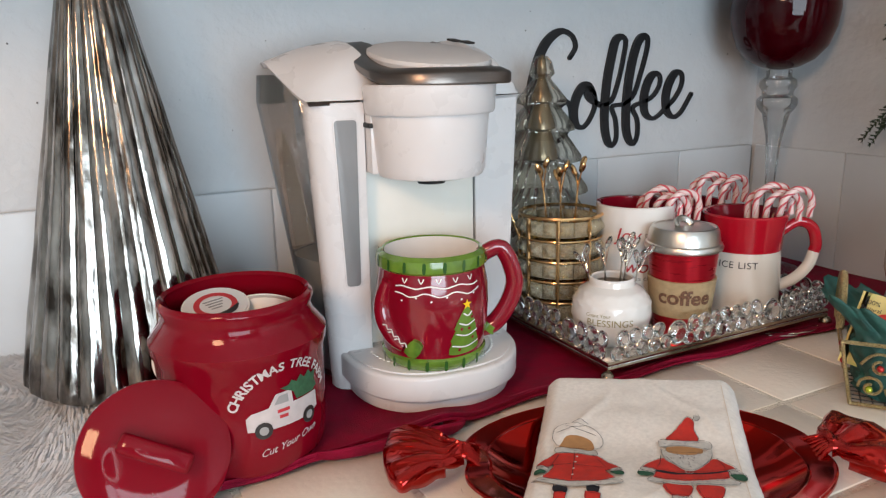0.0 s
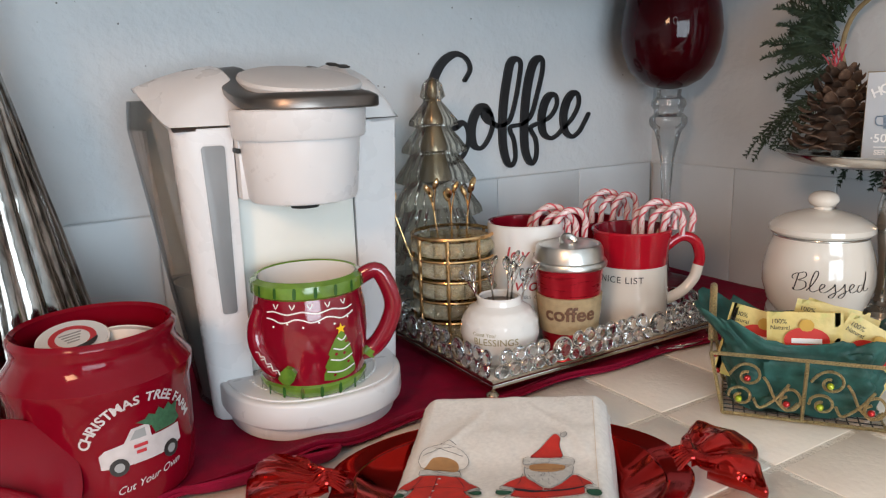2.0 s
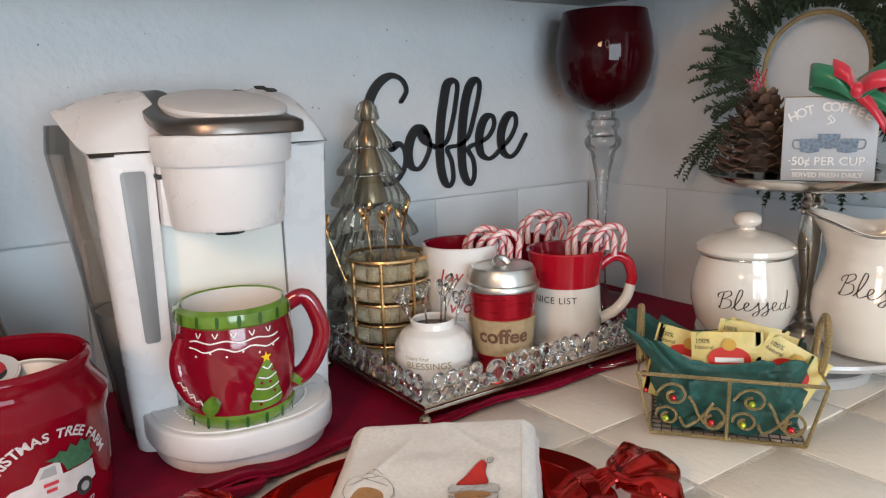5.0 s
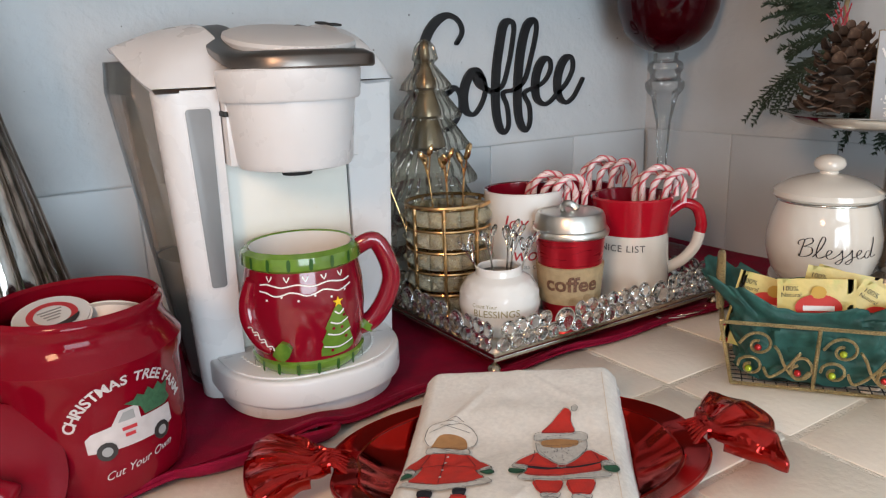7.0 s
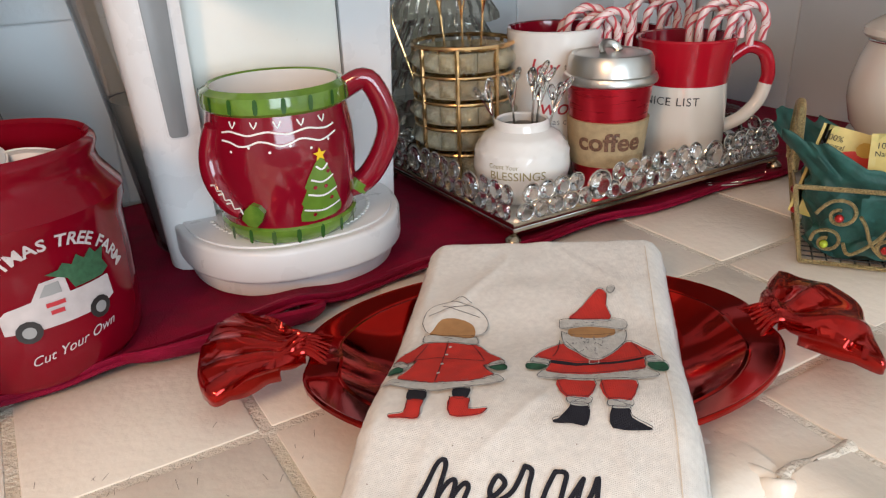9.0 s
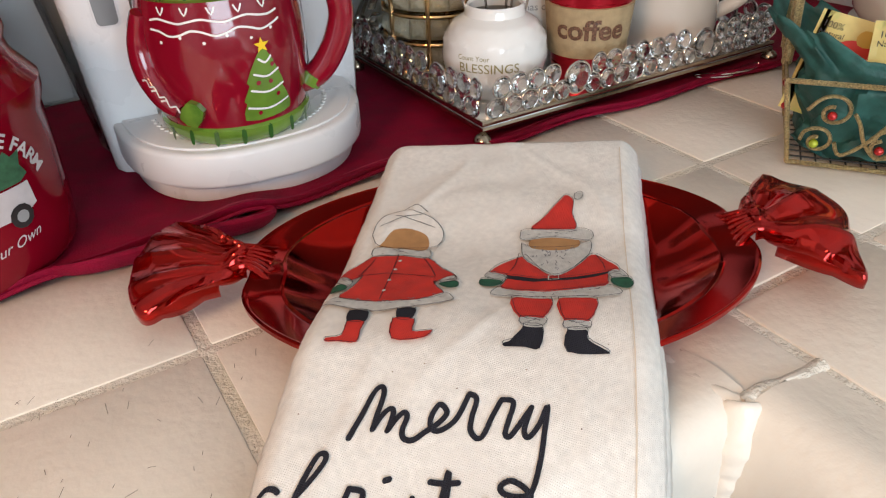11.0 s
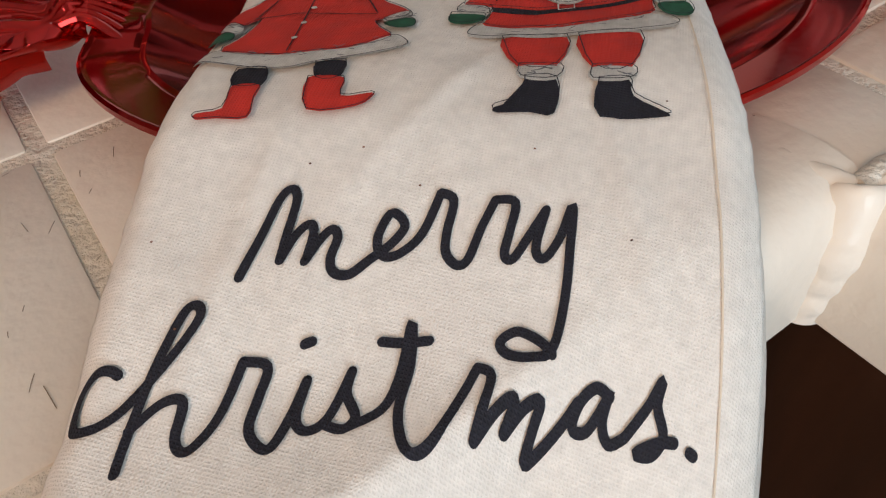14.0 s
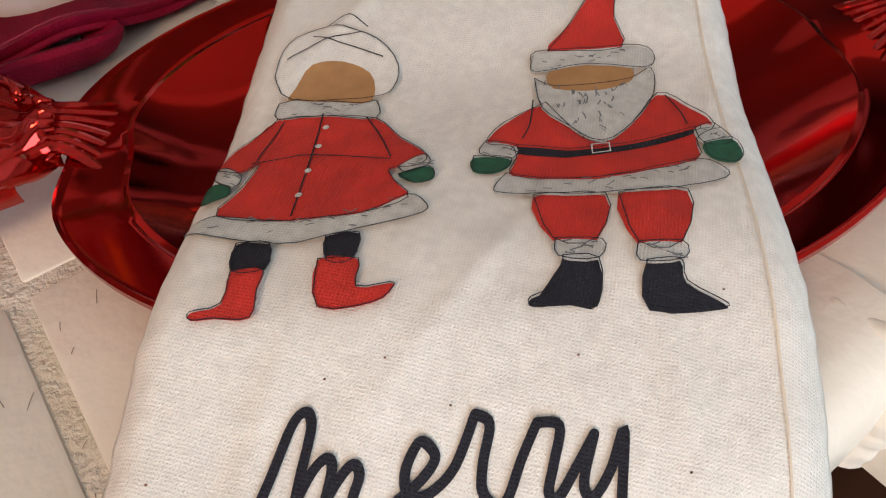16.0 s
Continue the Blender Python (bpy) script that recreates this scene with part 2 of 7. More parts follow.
SLATE_PRINT = mat("slate_blue_print", (0.17, 0.22, 0.28), 0.6, vary=0.4, scale=300)
RIB_GREEN = mat("green_satin_ribbon", (0.01, 0.14, 0.06), 0.3, sheen=0.5)
RIB_RED = mat("red_satin_ribbon", (0.50, 0.01, 0.03), 0.3, sheen=0.5)
FROST = mat("grey_acrylic", (0.52, 0.51, 0.50), 0.2, vary=0.05, coat=0.4)
FOIL_LID = mat("pod_foil", (0.72, 0.72, 0.72), 0.3, 0.2, vary=0.04)
ROOM = mat("room_paint", (0.80, 0.78, 0.75), 0.8, vary=0.03)
FLOOR = mat("dark_wood_floor", (0.10, 0.055, 0.03), 0.4, vary=0.3, scale=12, stretch=(0.2, 2, 1))

# ---- helpers of the scene ----


def mesh_of(name, bm, material, smooth=True):
    me = bpy.data.meshes.new(name)
    bmesh.ops.recalc_face_normals(bm, faces=bm.faces)
    bm.to_mesh(me)
    bm.free()
    if smooth:
        for p in me.polygons:
            p.use_smooth = True
        me.set_sharp_from_angle(angle=radians(38))
    me.materials.append(material)
    return me


def thing(name, place, label, category, group="", rz=0.0, rx=0.0, ry=0.0, kind="", grow=(1, 1, 1)):
    ob = new(name)
    ob.empty_display_size = 0.02
    ob.matrix_world = pose(*place, rx, ry, rz) @ Matrix.Diagonal((*grow, 1))
    return tagged(ob, label, category, group, kind)


def part(name, bm, material, parent, label="", smooth=True, m=None):
    ob = new(name, mesh_of(name, bm, material, smooth))
    ob.parent = parent
    if m is not None:
        ob.matrix_basis = m
    return tagged(ob, label) if label else ob


def solo(name, bm, material, label, category, group="", kind="", smooth=True, m=None):
    ob = new(name, mesh_of(name, bm, material, smooth))
    if m is not None:
        ob.matrix_world = m
    return tagged(ob, label, category, group, kind)


def box(x0, x1, y0, y1, z0, z1, bevel=0.0, seg=2, bm=None):
    own = bmesh.new()
    bmesh.ops.create_cube(own, size=1, matrix=Matrix.LocRotScale(((x0 + x1) / 2, (y0 + y1) / 2, (z0 + z1) / 2), None, (x1 - x0, y1 - y0, z1 - z0)))
    if bevel:
        bmesh.ops.bevel(own, geom=own.edges[:], offset=bevel, segments=seg, affect="EDGES", profile=0.5)
    if bm is None:
        return own
    join(bm, own)
    return bm


def join(bm, other, m=None):
    """Adds the other bmesh to bm, moved by m, and frees it."""
    if m is not None:
        other.transform(m)
    me = bpy.data.meshes.new("t")
    other.to_mesh(me)
    other.free()
    bm.from_mesh(me)
    bpy.data.meshes.remove(me)
    return bm


def lathe(profile, n=48, wave=None, close=False):
    """Turns (radius, height) pairs round z. wave(angle, radius, height) may change the radius."""
    bm = bmesh.new()
    rings = []
    for r, h in profile:
        if r < 1e-6:
            rings.append([bm.verts.new((0, 0, h))])
        else:
            ring = []
            for k in range(n):
                a = 2 * math.pi * k / n
                q = wave(a, r, h) if wave else r
                ring.append(bm.verts.new((q * math.cos(a), q * math.sin(a), h)))
            rings.append(ring)
    pairs = list(zip(rings, rings[1:])) + ([(rings[-1], rings[0])] if close else [])
    for a, b in pairs:
        for k in range(n):
            j = (k + 1) % n
            if len(a) == 1 and len(b) == 1:
                break
            if len(a) == 1:
                bm.faces.new((a[0], b[j], b[k]))
            elif len(b) == 1:
                bm.faces.new((a[k], a[j], b[0]))
            else:
                bm.faces.new((a[k], a[j], b[j], b[k]))
    return bm


def spline(points, per=6, closed=False):
    """A smooth line through the points."""
    pts = [Vector(p) for p in points]
    n, out = len(pts), []
    for i in range(n if closed else n - 1):
        p1, p2 = pts[i], pts[(i + 1) % n]
        p0 = pts[(i - 1) % n] if closed or i else p1
        p3 = pts[(i + 2) % n] if closed or i + 2 < n else p2
        for k in range(per):
            u = k / per
            out.append(0.5 * (2 * p1 + (p2 - p0) * u + (2 * p0 - 5 * p1 + 4 * p2 - p3) * u * u + (3 * p1 - p0 - 3 * p2 + p3) * u ** 3))
    return out if closed else out + [pts[-1]]


def smooth_fun(xs, ys):
    return lambda x: float(np.interp(x, xs, ys))


def tube(path, r, n=8, closed=False, bm=None, flat=1.0):
    """A round rod along a line of points. r: a radius, or one for each point."""
    bm = bm or bmesh.new()
    pts = [Vector(p) for p in path]
    rings, up = [], None
    for i, p in enumerate(pts):
        a = pts[i - 1] if i or closed else p
        b = pts[(i + 1) % len(pts)] if i + 1 < len(pts) or closed else p
        d = (b - a).normalized() if (b - a).length > 1e-9 else Vector((0, 0, 1))
        if up is None:
            up = d.orthogonal().normalized()
        up = (up - d * up.dot(d)).normalized()
        side = d.cross(up)
        q = r[i] if isinstance(r, (list, tuple)) else r
        rings.append([bm.verts.new(p + q * (math.cos(2 * math.pi * k / n) * up + flat * math.sin(2 * math.pi * k / n) * side)) for k in range(n)])
    for a, b in list(zip(rings, rings[1:])) + ([(rings[-1], rings[0])] if closed else []):
        for k in range(n):
            bm.faces.new((a[k], a[(k + 1) % n], b[(k + 1) % n], b[k]))
    if not closed:
        bm.faces.new(rings[0][::-1])
        bm.faces.new(rings[-1])
    return bm


def ball(place, r, seg=12, bm=None, squash=(1, 1, 1)):
    bm = bm or bmesh.new()
    bmesh.ops.create_uvsphere(bm, u_segments=seg, v_segments=max(6, seg // 2 + 2), radius=r, matrix=Matrix.LocRotScale(place, None, squash))
    return bm


def slab(outline, z0, z1, bevel=0.0, seg=2):
    """A flat shape with an outline in x and y, from z0 to z1."""
    bm = bmesh.new()
    vs = [bm.verts.new((p[0], p[1], z0)) for p in outline]
    f = bm.faces.new(vs)
    up = bmesh.ops.extrude_face_region(bm, geom=[f])
    bmesh.ops.translate(bm, verts=[v for v in up["geom"] if isinstance(v, bmesh.types.BMVert)], vec=(0, 0, z1 - z0))
    if bevel:
        rim = [e for e in bm.edges if abs(e.verts[0].co.z - e.verts[1].co.z) < 1e-7]
        bmesh.ops.bevel(bm, geom=rim, offset=bevel, segments=seg, affect="EDGES", profile=0.5)
    return bm


def stroke(points, width, per=5, closed=False, taper=False):
    """A flat pen stroke in x and y through the points, with round ends."""
    bm = bmesh.new()
    line = spline([(p[0], p[1], 0) for p in points], per, closed)
    n, left, right = len(line), [], []
    for i, p in enumerate(line):
        a, b = line[max(i - 1, 0)], line[min(i + 1, n - 1)]
        d = (b - a).normalized() if (b - a).length > 1e-9 else Vector((1, 0, 0))
        s = Vector((-d.y, d.x, 0)) * width / 2
        if taper:
            s *= 0.45 + 0.75 * abs(d.y)
        left.append(bm.verts.new(p + s))
        right.append(bm.verts.new(p - s))
    for i in range(n - 1):
        bm.faces.new((left[i], right[i], right[i + 1], left[i + 1]))
    for p, q in ((line[0], 0), (line[-1], n - 1)):
        bmesh.ops.create_circle(bm, cap_ends=True, segments=10, radius=width / 2 * (0.6 if taper else 1), matrix=Matrix.Translation(p))
    return bm


def pen_stroke(points, thin, thick):
    """A flat broad-pen stroke in x and y: thin on the way up, thick on the way down."""
    bm = bmesh.new()
    line = spline([(p[0], p[1], 0) for p in points], 7)
    n = len(line)
    wide = []
    for i in range(n):
        d = (line[min(i + 1, n - 1)] - line[max(i - 1, 0)]).normalized()
        wide.append(thin + (thick - thin) * max(0.0, -d.y * 0.9 - d.x * 0.25))
    wide = [sum(wide[max(0, i - 3):i + 4]) / len(wide[max(0, i - 3):i + 4]) for i in range(n)]
    left, right = [], []
    for i, p in enumerate(line):
        d = (line[min(i + 1, n - 1)] - line[max(i - 1, 0)]).normalized()
        s = Vector((-d.y, d.x, 0)) * wide[i] / 2
        left.append(bm.verts.new(p + s))
        right.append(bm.verts.new(p - s))
    for i in range(n - 1):
        bm.faces.new((left[i], right[i], right[i + 1], left[i + 1]))
    for i in (0, n - 1):
        bmesh.ops.create_circle(bm, cap_ends=True, segments=12, radius=wide[i] / 2, matrix=Matrix.Translation(line[i]))
    return bm


def poly(points, per=3, z=0.0):
    """A flat smooth-edged patch in x and y."""
    bm = bmesh.new()
    f = bm.faces.new([bm.verts.new((p.x, p.y, z)) for p in spline([(p[0], p[1], 0) for p in points], per, True)])
    bmesh.ops.triangulate(bm, faces=[f])
    return bm


def words(text, size, align="CENTER", spacing=1.0, bold=0.0, slant=0.0):
    """Letters of the built-in font, flat in x and y."""
    cu = bpy.data.curves.new("letters", "FONT")
    cu.body, cu.size, cu.align_x, cu.align_y, cu.space_character, cu.offset = text, size, align, "CENTER", spacing, bold
    cu.resolution_u, cu.shear = 3, slant
    ob = bpy.data.objects.new("letters", cu)
    scene.collection.objects.link(ob)
    me = bpy.data.meshes.new_from_object(ob.evaluated_get(bpy.context.evaluated_depsgraph_get()))
    bm = bmesh.new()
    bm.from_mesh(me)
    bpy.data.objects.remove(ob)
    bpy.data.curves.remove(cu)
    bpy.data.meshes.remove(me)
    return bm


def fine(bm, step):
    """Cuts long edges, so that a flat patch can be laid on a curved face."""
    for _ in range(5):
        long = [e for e in bm.edges if e.calc_length() > step]
        if not long:
            break
        bmesh.ops.subdivide_edges(bm, edges=long, cuts=1)
        bmesh.ops.triangulate(bm, faces=[f for f in bm.faces if len(f.verts) > 3])
    return bm


def wrapped(bm, radius, turn, z, lift=0.0006):
    """Lays a flat patch on a turned body: x runs round it, y up it. radius: a function of the height. turn: the side it is on, in degrees."""
    fine(bm, 0.006)
    for v in bm.verts:
        h = z + v.co.y
        r = radius(h) + lift
        a = radians(turn) + v.co.x / radius(z)
        v.co = Vector((r * math.cos(a), r * math.sin(a), h))
    return bm


def moved(bm, x=0.0, y=0.0, z=0.0, turn=0.0, size=1.0):
    bm.transform(Matrix.Translation((x, y, z)) @ Matrix.Rotation(radians(turn), 4, "Z") @ Matrix.Scale(size, 4))
    return bm


def facing(place):
    """The side of a thing that looks towards the middle of the walk, in degrees."""
    return math.degrees(math.atan2(-0.40 - place[1], -0.12 - place[0]))


# ---- ring light on its stand, behind the camera; it shows as small bright rings in the glazes ----
GLOW = bpy.data.materials.new("ring_glow")
GLOW.use_nodes = True
GLOW.node_tree.nodes["Principled BSDF"].inputs["Emission Color"].default_value = (0.92, 0.96, 1.0, 1)
GLOW.node_tree.nodes["Principled BSDF"].inputs["Emission Strength"].default_value = 7
ring = thing("ring_light", (-0.62, -1.25, 0.74), "lit white ring light on a black stand", "ring light", rx=72, rz=-28)
part("glowing_ring", tube([(0.145 * math.cos(k * math.pi / 24), 0.145 * math.sin(k * math.pi / 24), 0) for k in range(48)], 0.016, 10, True), GLOW, ring, "lit white ring")
part("stand", tube([(0, -0.165, 0), (0, -1.52, -0.47)], 0.012, 8), DARK, ring, "thin black stand")

# ---- structure ----
WX, WY, CAP = 0.772, 0.412, 0.172   # side wall, back wall, top of the tile splash
PITCH, JOINT = 0.116, 0.006
EDGE_Y, EDGE_X = -0.172, 0.180      # front edges of the two legs of the worktop

bm = box(-2.0, WX + 0.15, WY, WY + 0.12, -0.92, 1.55)
back = solo("wall_back", bm, WALL, "pale grey-white painted textured wall behind the counter", "wall", kind="structure")
bm = box(WX, WX + 0.12, -3.0, WY, -0.92, 1.55)
solo("wall_side", bm, WALL, "pale grey-white painted textured side wall", "wall", kind="structure")
solo("wall_front", box(-2.0, WX, -3.12, -3.0, -0.92, 1.55), ROOM, "plain painted kitchen wall", "wall", kind="structure")
solo("wall_left", box(-2.12, -2.0, -3.0, WY, -0.92, 1.55), ROOM, "plain painted kitchen wall", "wall", kind="structure")
solo("ceiling", box(-2.12, WX + 0.12, -3.12, WY + 0.12, 1.55, 1.60), ROOM, "plain painted kitchen ceiling", "ceiling", kind="structure")
solo("floor", box(-2.12, WX + 0.12, -3.12, WY + 0.12, -0.97, -0.92), FLOOR, "dark wooden kitchen floor", "floor", kind="structure")

# worktop: a grout bed with cream tiles set on it
top = solo("worktop", join(box(-1.9, WX, EDGE_Y + 0.012, WY, -0.045, -0.0012), box(EDGE_X + 0.012, WX, -2.2, EDGE_Y + 0.012, -0.045, -0.0012)), GROUT,
           "cream tiled kitchen worktop with rough painted grout", "worktop", kind="structure", smooth=False)

# painted splash tiles
splash = solo("tile_splash", box(-1.9, WX - 0.012, WY - 0.009, WY, 0, CAP - 0.002), WALL, "low splash of painted wall tiles along the counter", "tile splash", kind="structure", smooth=False)
side_splash = solo("tile_splash_side", box(WX - 0.009, WX, -2.2, WY - 0.009, 0, CAP - 0.002), WALL, "low splash of painted wall tiles on the side wall", "tile splash", kind="structure", smooth=False)
tile_mesh = mesh_of("wall_tile", box(0, 0.1512, -0.003, 0.0, 0.003, CAP, 0.0025, 3), WALL_TILE)
side_mesh = mesh_of("wall_tile", box(-0.003, 0.0, -0.1512, 0, 0.003, CAP, 0.0025, 3), WALL_TILE)
for k in range(10):
    ob = new("wall_tile", tile_mesh)
    ob.parent, ob.location = splash, (WX - 0.014 - 0.1515 * (k + 1), WY - 0.009, 0)
for k in range(10):
    ob = new("wall_tile", side_mesh)
    ob.parent, ob.location = side_splash, (WX - 0.009, WY - 0.015 - 0.1515 * k, 0)

bm = bmesh.new()
for k in range(46):
    ball((random.uniform(-0.35, 0.74), WY - 0.0002, random.uniform(0.19, 0.44)), random.choice((0.0005, 0.0007, 0.0011)), 6, bm)
tagged(part("paint_specks", bm, mat("speck", (0.25, 0.25, 0.25), 0.6), back, "small dark specks in the wall paint"), kind="stuff")

# upper cabinet over the counter, and the base cabinets under it
up_cab = thing("upper_cabinet", (0, 0, 0), "painted upper kitchen cabinet hung above the counter", "cabinet")
part("body", box(-1.9, WX - 0.002, 0.10, WY - 0.001, 0.446, 1.15, 0.003), CAB_WHITE, up_cab)
low_cab = thing("base_cabinet", (0, 0, 0), "dark brown stained wooden base cabinet under the worktop", "cabinet")
part("body", box(-1.9, WX - 0.01, EDGE_Y + 0.016, WY - 0.01, -0.82, -0.0455), CABINET, low_cab)
part("toe_kick", box(-1.9, WX - 0.01, EDGE_Y + 0.07, WY - 0.01, -0.919, -0.82), DARK, low_cab)
for k in range(3):
    part("door", box(-0.37 - 0.45 * k, 0.065 - 0.45 * k, EDGE_Y - 0.002, EDGE_Y + 0.0155, -0.80, -0.075, 0.004), CABINET, low_cab, "dark brown wooden door")
low_cab2 = thing("base_cabinet", (0, 0, 0), "dark brown stained wooden base cabinet of the side counter", "cabinet")
part("body", box(EDGE_X + 0.016, WX - 0.01, -2.2, EDGE_Y + 0.015, -0.82, -0.0455), CABINET, low_cab2)
part("toe_kick", box(EDGE_X + 0.07, WX - 0.01, -2.2, EDGE_Y + 0.015, -0.919, -0.82), DARK, low_cab2)
for k in range(3):
    part("door", box(EDGE_X - 0.002, EDGE_X + 0.0155, -0.70 - 0.45 * k, -0.265 - 0.45 * k, -0.80, -0.075, 0.004), CABINET, low_cab2, "dark brown wooden door")

# ---- burgundy runner, laid in loose folds ----


def runner():
    bm = bmesh.new()
    nx, ny = 150, 44
    rows = []
    for i in range(nx + 1):
        x = -0.30 + 1.06 * i / nx
        front = 0.104 + 0.003 * math.sin(x * 17) + 0.002 * math.sin(x * 41 + 1) - 0.012 * math.exp(-((x - 0.05) / 0.04) ** 2) - 0.040 * max(0, x - 0.2) - 0.05 * max(0, -x)
        if x > 0.6:
            front += 0.10 * (x - 0.6)
        col = []
        for j in range(ny + 1):
            v = j / ny
            y = front + (0.385 - front) * v
            near = math.exp(-v * 9)
            z = 0.0035 + near * (0.002 + 0.003 * max(0, math.sin(x * 23 + 0.6)) ** 2) + 0.0012 * noise.noise((x * 14, y * 14, 0))
            fold = math.exp(-((x - 0.055 - 0.35 * (y - front)) / 0.022) ** 2) * math.exp(-v * 7)
            z += 0.007 * fold
            for c, w in ((-0.06, 0.02), (0.16, 0.03), (0.20, 0.018)):
                z += 0.0035 * math.exp(-((x - c - 0.5 * (y - front)) / w) ** 2) * math.exp(-v * 9)
            if v < 1e-6:
                z = max(0.001, z - 0.002)
            under = (-0.1 < x < 0.2 and y > 0.14) or (0.23 < x < 0.6 and y > 0.105)
            col.append(bm.verts.new((x, y, min(z, 0.0042) if under else z)))
        rows.append(col)
    rows_front = [tuple(c[0].co) for c in rows]
    for a, b in zip(rows, rows[1:]):
        for k in range(ny):
            bm.faces.new((a[k], b[k], b[k + 1], a[k + 1]))
    ob = solo("table_runner", bm, RUNNER, "burgundy red cloth runner lying in loose folds on the counter", "table runner")
    mod = ob.modifiers.new("cloth", "SOLIDIFY")
    mod.thickness, mod.offset = 0.0018, 1
    hem = []
    for i in range(nx + 1):
        p = rows_front[i]
        hem.append((p[0], p[1] + 0.004, p[2] + 0.003))
    part("folded_hem", tube(hem, 0.0021, 8, flat=2.6), RUNNER, ob, "folded and stitched front hem")
    part("stitch_line", tube([(x, y + 0.012, z + 0.0022) for x, y, z in rows_front[4:]], 0.0004, 5), STITCH, ob, "line of stitching along the hem")
    for k in range(3):
        a, cx, cy = radians(18 * k - 30), 0.470 + 0.020 * k, 0.101 - 0.002 * k
        leaf = [(cx + 0.017 * math.cos(q) * math.cos(a) - 0.005 * math.sin(q) * math.sin(a), cy + 0.017 * math.cos(q) * math.sin(a) + 0.005 * math.sin(q) * math.cos(a), 0.0082) for q in np.linspace(0, 2 * math.pi, 25)[:-1]]
        part("stitched_leaf", tube(leaf, 0.0005, 5, True), CHROME, ob, "leaf shape stitched in silver thread")
    fold = [(-0.055, 0.104, 0.008), (-0.038, 0.093, 0.010), (-0.005, 0.093, 0.008), (0.03, 0.091, 0.009), (0.055, 0.088, 0.009), (0.066, 0.092, 0.008), (0.062, 0.106, 0.008)]
    part("loose_fold", tube(spline(fold, 6), [0.0022 + 0.0020 * math.sin(math.pi * k / 36) for k in range(37)], 10, flat=2.4), RUNNER, ob, "loose rolled fold of the cloth")
    return ob


runner()

# ---- coffee maker ----


def coffee_maker(place, rz):
    t = thing("coffee_maker", place, "white single-cup coffee maker with steel trim standing on the runner", "coffee maker", rz=rz)

    def d_shape(a, b, v0, back):
        arc = [(a * (1 if math.cos(k) > 0 else -1) * abs(math.cos(k)) ** 0.8, v0 - b * math.sin(k) ** 0.86) for k in np.linspace(0, math.pi, 44)]
        return [(a, back)] + arc + [(-a, back)]

    part("plinth", slab(d_shape(0.076, 0.083, 0.016, 0.060), 0.0, 0.0145, 0.002), WHITE_PLASTIC, t)
    tray = part("drip_tray", slab(d_shape(0.083, 0.096, 0.018, 0.030), 0.0140, 0.0380, 0.0035, 3), WHITE_PLASTIC, t)
    part("drip_plate", slab(d_shape(0.077, 0.087, 0.016, 0.024), 0.0370, 0.0395, 0.0007), WHITE_PLASTIC, tray)
    holes = bmesh.new()
    for k in range(36):
        a = math.pi * (0.03 + 0.94 * k / 35)
        bmesh.ops.create_cone(holes, cap_ends=True, segments=10, radius1=0.0017, radius2=0.0014, depth=0.0008, matrix=pose(0.058 * math.cos(a), 0.006 - 0.068 * math.sin(a) ** 0.9, 0.0399))
    part("raised_dots", holes, PRINT_WHITE, tray)
    part("back_panel", box(-0.0525, 0.0565, 0.020, 0.190, 0.004, 0.285, 0.001), CREAM_PLASTIC, t, "yellowed splash panel with coffee spots")

    def loft(sections, name, material, parent=t, label="", bevel=0.0):
        """Joins like outlines, each (height, [(u, v), ...]), into one closed body."""
        bm = bmesh.new()
        rings = [[bm.verts.new((u, v, z)) for u, v in pts] for z, pts in sections]
        n = len(rings[0])
        for a, b in zip(rings, rings[1:]):
            for k in range(n):
                bm.faces.new((a[k], a[(k + 1) % n], b[(k + 1) % n], b[k]))
        caps = [bm.faces.new(rings[0][::-1]), bm.faces.new(rings[-1])]
        if bevel:
            bmesh.ops.bevel(bm, geom=list({e for f in caps for e in f.edges}), offset=bevel, segments=2, affect="EDGES")
        return part(name, bm, material, parent, label)

    # slotted column: a narrow front face, a soft facet and a short return to the tank
    def column_at(q):
        u0 = -0.0885 - 0.0135 * q
        v0 = 0.010 - 0.010 * q
        return [(-0.0535, v0), (u0 + 0.020, v0), (u0 + 0.012, v0 + 0.001), (u0 + 0.005, v0 + 0.005), (u0 + 0.001, v0 + 0.012), (u0, v0 + 0.020), (u0 + 0.002, v0 + 0.030), (-0.0535, v0 + 0.034)]

    col = loft([(0.264 * q, column_at(q)) for q in (0.0, 0.5, 1.0)], "side_column", WHITE_PLASTIC, bevel=0.0008)

    def slot_outline(grow):
        pts = []
        for cx, cz, a0 in ((0.0066, 0.0700, 0), (-0.0066, 0.0700, 90), (-0.0012, -0.0715, 180), (0.0052, -0.0715, 270)):
            pts += [(cx + (0.0032 + grow) * math.cos(radians(a0 + 15 * k)), cz + (0.0032 + grow) * math.sin(radians(a0 + 15 * k))) for k in range(7)]
        return pts

    lean = Matrix.Translation((-0.0705, 0.0034, 0.1765)) @ Matrix.Rotation(radians(2.1), 4, "X") @ Matrix.Rotation(radians(90), 4, "X")
    rim = slab(slot_outline(0.0012), 0, 0.0008, 0.0003)
    rim.transform(lean)
    part("slot_rim", rim, WHITE_PLASTIC, col)
    slot = slab(slot_outline(0.0), 0, 0.0013, 0.0003)
    slot.transform(lean)
    part("level_window", slot, WINDOW_GREY, col, "grey see-through water level slot")
    right = []
